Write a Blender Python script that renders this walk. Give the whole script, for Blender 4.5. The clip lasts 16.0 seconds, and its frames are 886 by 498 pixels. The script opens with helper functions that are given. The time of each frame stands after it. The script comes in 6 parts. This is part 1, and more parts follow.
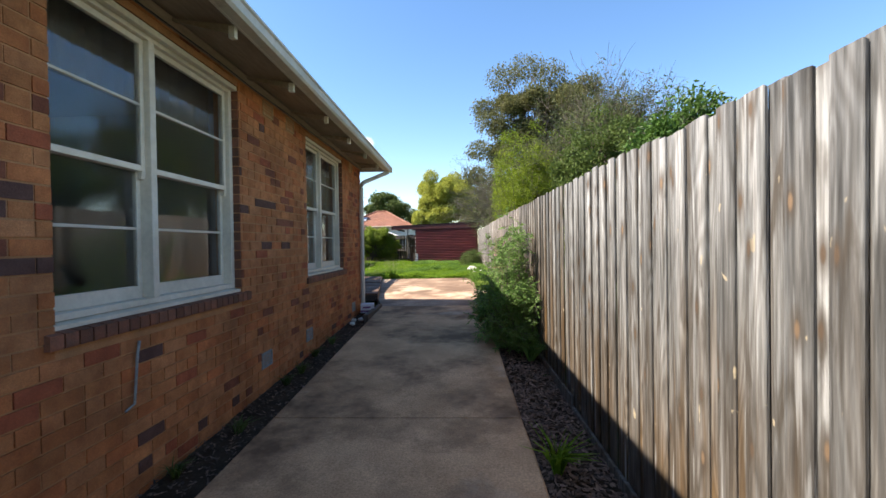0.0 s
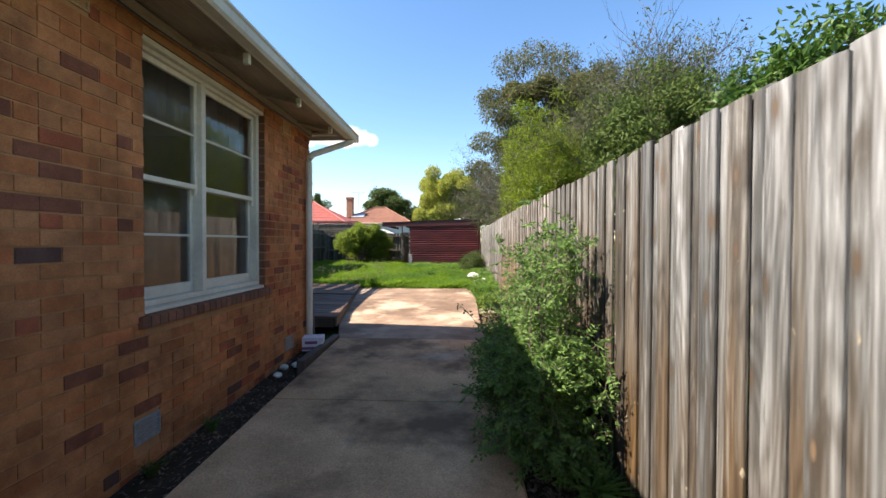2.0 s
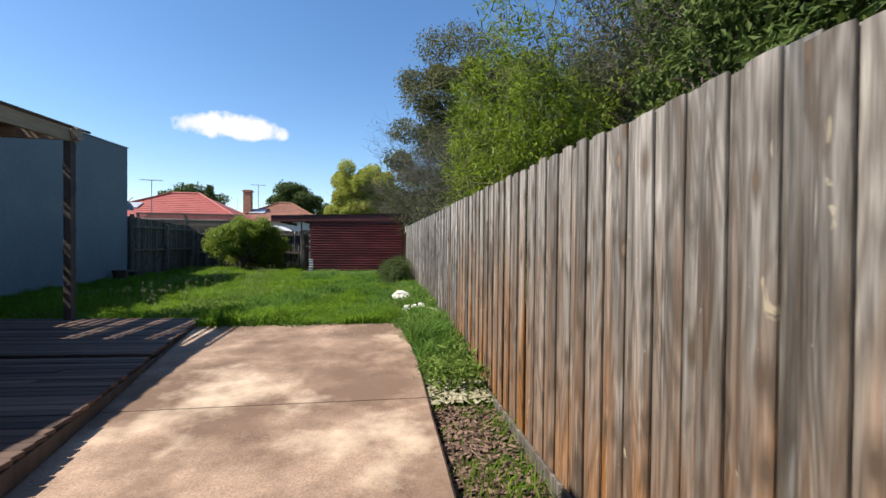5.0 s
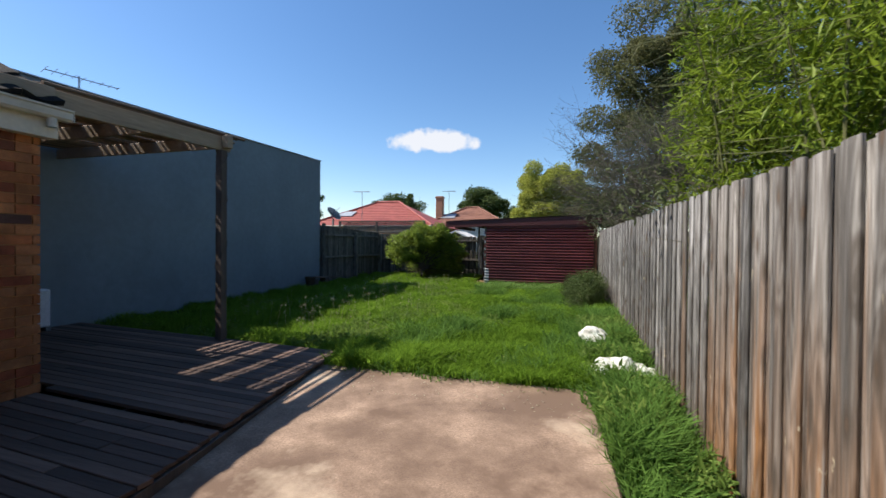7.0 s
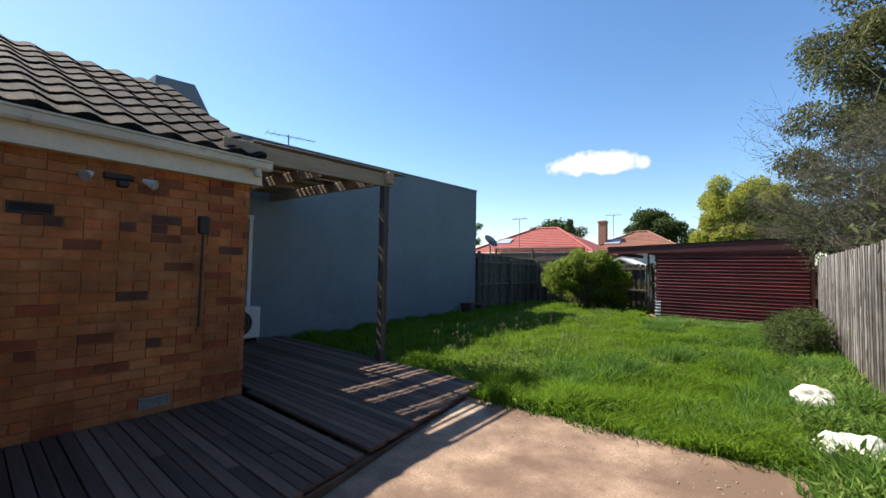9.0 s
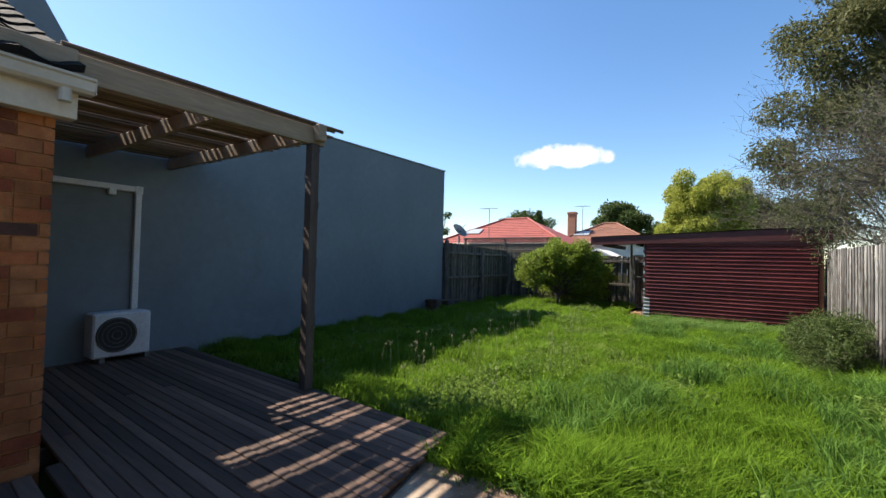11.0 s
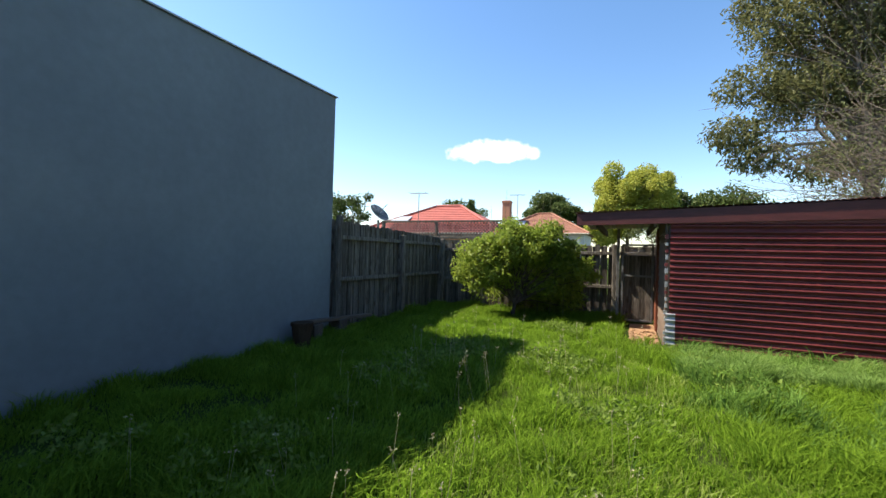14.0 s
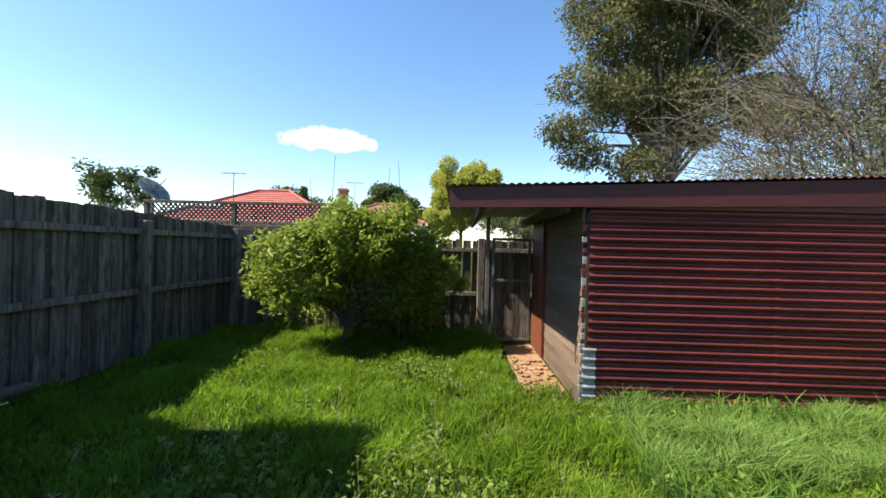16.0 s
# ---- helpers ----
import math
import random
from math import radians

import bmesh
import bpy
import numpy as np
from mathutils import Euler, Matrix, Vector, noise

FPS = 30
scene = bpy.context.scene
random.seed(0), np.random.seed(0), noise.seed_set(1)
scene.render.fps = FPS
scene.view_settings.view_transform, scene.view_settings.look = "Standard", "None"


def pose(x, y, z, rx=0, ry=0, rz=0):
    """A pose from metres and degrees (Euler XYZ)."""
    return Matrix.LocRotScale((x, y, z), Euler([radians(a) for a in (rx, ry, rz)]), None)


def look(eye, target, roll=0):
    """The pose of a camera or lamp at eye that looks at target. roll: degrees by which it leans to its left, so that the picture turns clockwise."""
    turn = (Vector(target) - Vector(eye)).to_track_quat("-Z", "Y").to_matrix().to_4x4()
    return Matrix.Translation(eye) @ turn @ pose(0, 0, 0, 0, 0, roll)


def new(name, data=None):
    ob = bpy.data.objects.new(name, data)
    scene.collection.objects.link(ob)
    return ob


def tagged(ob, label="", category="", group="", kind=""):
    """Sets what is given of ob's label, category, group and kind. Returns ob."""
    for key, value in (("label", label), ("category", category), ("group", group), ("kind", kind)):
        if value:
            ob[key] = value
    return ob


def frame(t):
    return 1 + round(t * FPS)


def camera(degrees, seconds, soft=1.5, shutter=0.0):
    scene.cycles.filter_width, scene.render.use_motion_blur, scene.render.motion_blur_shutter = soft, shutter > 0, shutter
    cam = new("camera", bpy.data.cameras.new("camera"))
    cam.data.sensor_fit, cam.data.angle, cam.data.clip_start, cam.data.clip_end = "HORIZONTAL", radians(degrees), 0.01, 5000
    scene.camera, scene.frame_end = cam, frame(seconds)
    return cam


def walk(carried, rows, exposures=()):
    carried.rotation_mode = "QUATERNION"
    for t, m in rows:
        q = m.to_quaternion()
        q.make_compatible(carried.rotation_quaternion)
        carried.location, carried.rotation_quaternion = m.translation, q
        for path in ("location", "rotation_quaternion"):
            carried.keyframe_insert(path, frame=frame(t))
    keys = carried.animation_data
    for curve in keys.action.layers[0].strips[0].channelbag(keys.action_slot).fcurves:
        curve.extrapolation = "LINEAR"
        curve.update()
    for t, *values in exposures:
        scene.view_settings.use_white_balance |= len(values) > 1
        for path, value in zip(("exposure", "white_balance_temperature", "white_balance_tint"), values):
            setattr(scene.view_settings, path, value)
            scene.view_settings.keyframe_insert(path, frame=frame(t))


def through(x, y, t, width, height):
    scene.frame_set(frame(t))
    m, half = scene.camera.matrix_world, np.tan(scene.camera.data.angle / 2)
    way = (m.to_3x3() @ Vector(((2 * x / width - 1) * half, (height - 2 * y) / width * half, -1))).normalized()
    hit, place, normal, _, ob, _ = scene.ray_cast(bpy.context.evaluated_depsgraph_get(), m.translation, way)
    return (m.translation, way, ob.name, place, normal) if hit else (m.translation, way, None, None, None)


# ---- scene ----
cam = camera(92.9, 16.0, shutter=0.12)
METRES, EYE, TILT, LEAN, TURN = 19.2, 1.5, 0.0, 0.0, 2.2
ROWS = [
    (0.0, 0.0, 0.0, 0.0, -0.01, -0.65, 0.87),
    (0.5, 0.0076, 0.0294, 0.0008, 0.36, -1.08, 0.77),
    (1.0, 0.0113, 0.0664, 0.0023, 0.53, -1.44, 0.42),
    (1.5, 0.0111, 0.1031, 0.0034, 0.56, -1.3, 0.1),
    (2.0, 0.0111, 0.1446, 0.0043, 0.33, -0.91, -0.14),
    (2.5, 0.0093, 0.1835, 0.005, 0.01, -0.74, -0.29),
    (3.0, 0.0094, 0.2255, 0.0044, -1.32, -0.65, -0.33),
    (3.5, 0.0089, 0.2632, 0.0032, -5.51, -0.6, -0.59),
    (4.0, 0.0076, 0.2977, 0.0036, -11.78, -0.49, -0.61),
    (6.5, 0.0241, 0.4681, 0.0111, -1.18, -1.11, -0.38),
    (7.0, 0.0237, 0.4843, 0.0143, 14.05, -0.71, -0.59),
    (7.5, 0.0253, 0.4892, 0.0158, 23.09, -0.18, -0.75),
    (8.0, 0.0267, 0.4909, 0.016, 31.48, 1.29, -0.95),
    (8.5, 0.027, 0.4921, 0.0158, 35.41, 2.61, -1.03),
    (11.0, -0.0184, 0.5739, 0.0168, 31.11, 1.44, -1.38),
    (11.5, -0.0361, 0.6096, 0.0184, 25.93, 1.35, -1.37),
    (12.0, -0.054, 0.6507, 0.0194, 24.08, 1.12, -1.4),
    (12.5, -0.0706, 0.6871, 0.021, 22.03, 0.87, -1.44),
    (13.0, -0.0851, 0.7249, 0.0214, 21.76, 0.85, -1.54),
    (13.5, -0.1002, 0.7605, 0.0171, 21.76, 0.66, -1.64),
    (14.0, -0.1154, 0.8026, 0.0159, 21.74, 0.55, -1.59),
    (14.5, -0.1307, 0.8404, 0.0166, 21.43, 0.43, -1.64),
    (15.0, -0.1406, 0.8809, 0.0163, 13.75, 0.57, -1.57),
    (15.5, -0.1438, 0.9192, 0.0191, 7.7, 0.13, -1.47),
    (16.0, -0.1447, 0.9594, 0.0213, -0.04, -0.03, -1.41),
]
walk(cam, [(t, pose(0, 0, EYE, TILT, LEAN, TURN) @ pose(METRES * x, METRES * y, METRES * z, 90 + pitch, roll, yaw)) for t, x, y, z, yaw, pitch, roll in ROWS],
     exposures=((0.0, 1.58, 7150, 15), (2.5, 1.55, 7200, 15), (4.0, 1.25, 6800, 13), (6.3, 0.66, 6600, 13), (7.2, 0.78, 6550, 13), (8.5, 1.03, 6850, 13), (11.0, 1.15, 6900, 13), (12.5, 1.4, 7200, 13), (16.0, 1.45, 7250, 13)))

# ---- light: afternoon sun over the roof on the house side, clear sky with one small cloud ----
SUN_WAY = Vector((0.855, 0.155, -1.0)).normalized()
world = bpy.data.worlds.new("sky")
scene.world = world
world.use_nodes = True
wn, wl = world.node_tree.nodes, world.node_tree.links
wn.clear()
sky = wn.new("ShaderNodeTexSky")
sky.sky_type, sky.sun_disc = "NISHITA", False
sky.sun_elevation, sky.sun_rotation = math.asin(-SUN_WAY.z), math.atan2(-SUN_WAY.x, -SUN_WAY.y)
sky.air_density, sky.dust_density, sky.ozone_density = 1.0, 0.3, 2.4
background, world_out = wn.new("ShaderNodeBackground"), wn.new("ShaderNodeOutputWorld")
background.inputs["Strength"].default_value = 0.105
tone = wn.new("ShaderNodeHueSaturation")
tone.inputs["Saturation"].default_value = 1.2
wl.new(sky.outputs["Color"], tone.inputs["Color"])
# one small white cloud low over the back fence: an ellipse of sky directions with a ragged edge
way = wn.new("ShaderNodeTexCoord")
CLOUD_AT, CLOUD_UP = radians(17.4), radians(13.7)
to_cloud = Vector((-math.sin(CLOUD_AT) * math.cos(CLOUD_UP), math.cos(CLOUD_AT) * math.cos(CLOUD_UP), math.sin(CLOUD_UP)))
across = Vector((math.cos(CLOUD_AT), math.sin(CLOUD_AT), 0))
upward = across.cross(to_cloud)


def world_math(kind, a, b):
    node = wn.new("ShaderNodeMath")
    node.operation = kind
    for socket, value in zip(node.inputs, (a, b)):
        if isinstance(value, float):
            socket.default_value = value
        else:
            wl.new(value, socket)
    return node.outputs[0]


def along(axis, size):
    node = wn.new("ShaderNodeVectorMath")
    node.operation = "DOT_PRODUCT"
    wl.new(way.outputs["Generated"], node.inputs[0])
    node.inputs[1].default_value = axis
    return world_math("DIVIDE", node.outputs["Value"], size)


edge = wn.new("ShaderNodeTexNoise")
edge.inputs["Scale"].default_value, edge.inputs["Detail"].default_value = 26.0, 6.0
wl.new(way.outputs["Generated"], edge.inputs["Vector"])
u, v = along(across, 0.108), along(upward, 0.028)
far = world_math("ADD", world_math("MULTIPLY", u, u), world_math("MULTIPLY", v, v))
far = world_math("ADD", far, world_math("MULTIPLY", world_math("SUBTRACT", edge.outputs["Fac"], 0.5), 2.6))
ahead = world_math("GREATER_THAN", along(to_cloud, 1.0), 0.5)
cover = wn.new("ShaderNodeMapRange")
cover.inputs[1].default_value, cover.inputs[2].default_value, cover.inputs[3].default_value, cover.inputs[4].default_value = 0.45, 0.95, 0.92, 0.0
wl.new(far, cover.inputs[0])
cloudy = wn.new("ShaderNodeMix")
cloudy.data_type = "RGBA"
cloudy.inputs[7].default_value = (5.2, 5.4, 5.6, 1)
wl.new(world_math("MULTIPLY", cover.outputs[0], ahead), cloudy.inputs[0])
wl.new(tone.outputs["Color"], cloudy.inputs[6])
wl.new(cloudy.outputs[2], background.inputs["Color"])
wl.new(background.outputs["Background"], world_out.inputs["Surface"])
sun = new("sun", bpy.data.lights.new("sun", "SUN"))
sun.data.energy, sun.data.angle, sun.data.color = 4.8, radians(0.53), (1.0, 0.94, 0.84)
sun.matrix_world = look((0, 0, 30), Vector((0, 0, 30)) + SUN_WAY)

# ---- builders ----
ORIGIN = {}


def mesh_of(bm, material, name):
    me = bpy.data.meshes.new(name)
    bm.normal_update()
    bm.to_mesh(me)
    bm.free()
    me.materials.append(material)
    return me


def thing(name, label, category, at=(0, 0, 0), group="", kind=""):
    """A top-level Empty at the thing's base."""
    ob = new(name)
    ob.empty_display_size = 0.1
    ob.location = at
    ORIGIN[ob] = Vector(at)
    return tagged(ob, label, category, group, kind)


def part(name, bm, material, parent, label=""):
    """A bmesh in world coordinates becomes one mesh under parent."""
    base = ORIGIN[parent]
    bmesh.ops.translate(bm, verts=bm.verts, vec=-base)
    ob = new(name, mesh_of(bm, material, name))
    ob.parent = parent
    ORIGIN[ob] = base
    return tagged(ob, label)


def whole(name, bm, material, label, category, at=(0, 0, 0), group="", kind=""):
    """A thing that is one mesh."""
    bmesh.ops.translate(bm, verts=bm.verts, vec=-Vector(at))
    ob = new(name, mesh_of(bm, material, name))
    ob.location = at
    ORIGIN[ob] = Vector(at)
    return tagged(ob, label, category, group, kind)


def box(bm, x0, y0, z0, x1, y1, z1, bevel=0.0, m=None):
    made = bmesh.ops.create_cube(bm, size=1.0)["verts"]
    place = Matrix.LocRotScale(((x0 + x1) / 2, (y0 + y1) / 2, (z0 + z1) / 2), None, (abs(x1 - x0), abs(y1 - y0), abs(z1 - z0)))
    bmesh.ops.transform(bm, matrix=(m @ place) if m else place, verts=made)
    if bevel:
        edges = list({e for v in made for e in v.link_edges})
        bmesh.ops.bevel(bm, geom=edges, offset=bevel, segments=1, affect="EDGES")
    return bm


def boxed(*a, **k):
    return box(bmesh.new(), *a, **k)


def prism(bm, outline, axis, a, b):
    """An outline of (u, v) swept along an axis from a to b: x: (y, z), y: (x, z), z: (x, y)."""
    def at(u, v, w):
        return {"x": (w, u, v), "y": (u, w, v), "z": (u, v, w)}[axis]
    low, high = [bm.verts.new(at(u, v, a)) for u, v in outline], [bm.verts.new(at(u, v, b)) for u, v in outline]
    n = len(outline)
    for i in range(n):
        bm.faces.new((low[i], low[(i + 1) % n], high[(i + 1) % n], high[i]))
    bm.faces.new(low[::-1])
    bm.faces.new(high)
    bmesh.ops.recalc_face_normals(bm, faces=bm.faces)
    return bm


def tube(bm, points, radius, sides=8, end=None):
    """A round bar along points, tapering to the radius end."""
    points = [Vector(p) for p in points]
    rings = []
    for i, p in enumerate(points):
        way = (points[min(i + 1, len(points) - 1)] - points[max(i - 1, 0)]).normalized()
        side = way.cross(Vector((0.3, 0.2, 1)) if abs(way.z) < 0.95 else Vector((1, 0, 0))).normalized()
        up = side.cross(way)
        r = radius if end is None else radius + (end - radius) * i / (len(points) - 1)
        rings.append([bm.verts.new(p + r * (math.cos(k * math.tau / sides) * side + math.sin(k * math.tau / sides) * up)) for k in range(sides)])
    for lower, upper in zip(rings, rings[1:]):
        for k in range(sides):
            bm.faces.new((lower[k], lower[(k + 1) % sides], upper[(k + 1) % sides], upper[k]))
    bm.faces.new(rings[0][::-1])
    bm.faces.new(rings[-1])
    bmesh.ops.recalc_face_normals(bm, faces=bm.faces)
    return bm


def joined(name, verts, faces, material, smooth=False):
    """A mesh from arrays: verts (n, 3), faces (m, k)."""
    verts, faces = np.asarray(verts, np.float32), np.asarray(faces, np.int32)
    me = bpy.data.meshes.new(name)
    me.vertices.add(len(verts))
    me.vertices.foreach_set("co", verts.ravel())
    m, k = faces.shape
    me.loops.add(m * k)
    me.loops.foreach_set("vertex_index", faces.ravel())
    me.polygons.add(m)
    me.polygons.foreach_set("loop_start", np.arange(0, m * k, k, dtype=np.int32))
    me.polygons.foreach_set("use_smooth", np.full(m, smooth))
    me.update(calc_edges=True)
    me.validate()
    me.materials.append(material)
    return me


def mesh_part(name, me, parent, label=""):
    """A mesh in world coordinates under parent."""
    me.transform(Matrix.Translation(-ORIGIN[parent]))
    ob = new(name, me)
    ob.parent = parent
    ORIGIN[ob] = ORIGIN[parent]
    return tagged(ob, label)


# ---- materials ----
def surf(name, dark, light, scale=4.0, fine=70.0, rough=0.8, bump=0.15, metal=0.0, stretch=(1, 1, 1), vary="", spread=0.35,
         stain=None, stain_scale=1.2, stain_cover=0.5, spec=0.4, pale=None, grainy=0.55):
    """A weathered surface: two scales of noise between two colours, optional stains and per-piece variation.
    vary: 'object' or 'island'."""
    mat = bpy.data.materials.new(name)
    mat.use_nodes = True
    n, l = mat.node_tree.nodes, mat.node_tree.links
    bsdf = n["Principled BSDF"]
    geo, scaled = n.new("ShaderNodeNewGeometry"), n.new("ShaderNodeVectorMath")
    scaled.operation = "MULTIPLY"
    scaled.inputs[1].default_value = stretch
    l.new(geo.outputs["Position"], scaled.inputs[0])
    where = scaled.outputs["Vector"]
    if vary:
        info = n.new("ShaderNodeObjectInfo") if vary == "object" else geo
        rnd = info.outputs["Random"] if vary == "object" else geo.outputs["Random Per Island"]
        shift = n.new("ShaderNodeVectorMath")
        shift.operation = "MULTIPLY_ADD"
        shift.inputs[1].default_value = (37.0, 53.0, 71.0)
        l.new(rnd, shift.inputs[0])
        l.new(where, shift.inputs[2])
        where = shift.outputs["Vector"]

    def noise_at(s, detail=4.0, roughness=0.6):
        tex = n.new("ShaderNodeTexNoise")
        tex.inputs["Scale"].default_value, tex.inputs["Detail"].default_value, tex.inputs["Roughness"].default_value = s, detail, roughness
        l.new(where, tex.inputs["Vector"])
        return tex.outputs["Fac"]

    def mix(kind, fac, a, b):
        node = n.new("ShaderNodeMix")
        node.data_type, node.blend_type = "RGBA", kind
        for socket, value in ((node.inputs[0], fac), (node.inputs[6], a), (node.inputs[7], b)):
            if hasattr(value, "links"):
                l.new(value, socket)
            else:
                socket.default_value = value if isinstance(value, float) else (*value, 1)
        return node.outputs[2]

    def ramp(fac, lo, hi, a=0.0, b=1.0):
        node = n.new("ShaderNodeMapRange")
        l.new(fac, node.inputs[0])
        for i, v in zip((1, 2, 3, 4), (lo, hi, a, b)):
            node.inputs[i].default_value = v
        return node.outputs[0]

    broad, grain = noise_at(scale), noise_at(fine, 3.0)
    colour = mix("MIX", ramp(broad, 0.3, 0.7), dark, light)
    colour = mix("MULTIPLY", grainy, colour, mix("MIX", ramp(grain, 0.3, 0.7), (0.62, 0.62, 0.62), (1.25, 1.25, 1.25)))
    if stain:
        cover = ramp(noise_at(stain_scale, 5.0, 0.65), 0.72 - 0.4 * stain_cover, 0.86 - 0.4 * stain_cover)
        colour = mix("MIX", cover, colour, stain)
    if pale:
        colour = mix("MIX", ramp(noise_at(0.62, 6.0, 0.6), 0.57, 0.68, 0.0, 0.75), colour, pale)
    if vary:
        colour = mix("MULTIPLY", 1.0, colour, mix("MIX", rnd, (1 - spread,) * 3, (1 + spread,) * 3))
    l.new(colour, bsdf.inputs["Base Color"])
    bsdf.inputs["Metallic"].default_value = metal
    bsdf.inputs["Specular IOR Level"].default_value = spec
    l.new(ramp(broad, 0.2, 0.8, max(rough - 0.1, 0.02), min(rough + 0.1, 1.0)), bsdf.inputs["Roughness"])
    if bump:
        node = n.new("ShaderNodeBump")
        node.inputs["Strength"].default_value, node.inputs["Distance"].default_value = bump, 0.01
        l.new(grain, node.inputs["Height"])
        l.new(node.outputs["Normal"], bsdf.inputs["Normal"])
    return mat


def leaf_mat(name, dark, light, through=0.35, rough=0.6, spec=0.15):
    """Foliage: each leaf takes its own green between two colours and lets some light through."""
    mat = bpy.data.materials.new(name)
    mat.use_nodes = True
    n, l = mat.node_tree.nodes, mat.node_tree.links
    bsdf, out = n["Principled BSDF"], n["Material Output"]
    geo, tex, both = n.new("ShaderNodeNewGeometry"), n.new("ShaderNodeTexNoise"), n.new("ShaderNodeMath")
    tex.inputs["Scale"].default_value = 1.3
    l.new(geo.outputs["Position"], tex.inputs["Vector"])
    both.operation = "MULTIPLY_ADD"
    both.inputs[1].default_value = 0.55
    l.new(geo.outputs["Random Per Island"], both.inputs[0])
    half = n.new("ShaderNodeMath")
    half.operation = "MULTIPLY"
    half.inputs[1].default_value = 0.5
    l.new(tex.outputs["Fac"], half.inputs[0])
    l.new(half.outputs[0], both.inputs[2])
    mix = n.new("ShaderNodeMix")
    mix.data_type = "RGBA"
    mix.inputs[6].default_value, mix.inputs[7].default_value = (*dark, 1), (*light, 1)
    l.new(both.outputs[0], mix.inputs[0])
    l.new(mix.outputs[2], bsdf.inputs["Base Color"])
    bsdf.inputs["Roughness"].default_value, bsdf.inputs["Specular IOR Level"].default_value = rough, spec
    thin, blend = n.new("ShaderNodeBsdfTranslucent"), n.new("ShaderNodeMixShader")
    l.new(mix.outputs[2], thin.inputs["Color"])
    blend.inputs[0].default_value = through
    l.new(bsdf.outputs[0], blend.inputs[1])
    l.new(thin.outputs[0], blend.inputs[2])
    l.new(blend.outputs[0], out.inputs["Surface"])
    return mat


def brick_mat(name, vary):
    """Clinker brick: mostly orange tan, some red, some burnt brown and blue-grey, with kiln marks and soot."""
    mat = surf(name, (0.74, 0.62, 0.55), (1.05, 1.0, 0.95), scale=9, fine=130, rough=0.85, bump=0.5, vary=vary, spread=0.12, spec=0.25)
    n, l = mat.node_tree.nodes, mat.node_tree.links
    bsdf = n["Principled BSDF"]
    before = bsdf.inputs["Base Color"].links[0].from_socket
    if vary == "object":
        rnd = n.new("ShaderNodeObjectInfo").outputs["Random"]
    else:
        rnd = n.new("ShaderNodeNewGeometry").outputs["Random Per Island"]
    ramp = n.new("ShaderNodeValToRGB")
    ramp.color_ramp.interpolation = "CONSTANT"
    tones = ((0.0, (0.61, 0.252, 0.10)), (0.18, (0.63, 0.280, 0.122)), (0.36, (0.60, 0.223, 0.085)), (0.52, (0.62, 0.261, 0.105)), (0.66, (0.59, 0.247, 0.105)),
             (0.80, (0.62, 0.218, 0.085)), (0.86, (0.42, 0.123, 0.06)), (0.925, (0.26, 0.095, 0.055)), (0.97, (0.14, 0.076, 0.062)))
    while len(ramp.color_ramp.elements) < len(tones):
        ramp.color_ramp.elements.new(0.5)
    for el, (at, tone) in zip(ramp.color_ramp.elements, tones):
        el.position, el.color = at, (*tone, 1)
    l.new(rnd, ramp.inputs[0])
    mix = n.new("ShaderNodeMix")
    mix.data_type, mix.blend_type = "RGBA", "MULTIPLY"
    mix.inputs[0].default_value = 1.0
    l.new(ramp.outputs[0], mix.inputs[6])
    l.new(before, mix.inputs[7])
    # soot and damp in soft blotches that run over the joints
    geo, blotch, cover = n.new("ShaderNodeNewGeometry"), n.new("ShaderNodeTexNoise"), n.new("ShaderNodeMapRange")
    l.new(geo.outputs["Position"], blotch.inputs["Vector"])
    blotch.inputs["Scale"].default_value, blotch.inputs["Detail"].default_value, blotch.inputs["Roughness"].default_value = 1.5, 7.0, 0.7
    for i, v in zip((1, 2, 3, 4), (0.36, 0.62, 0.46, 1.0)):
        cover.inputs[i].default_value = v
    l.new(blotch.outputs["Fac"], cover.inputs[0])
    soot = n.new("ShaderNodeMix")
    soot.data_type, soot.blend_type = "RGBA", "MULTIPLY"
    soot.inputs[0].default_value = 1.0
    l.new(mix.outputs[2], soot.inputs[6])
    l.new(cover.outputs[0], soot.inputs[7])
    l.new(soot.outputs[2], bsdf.inputs["Base Color"])
    return mat


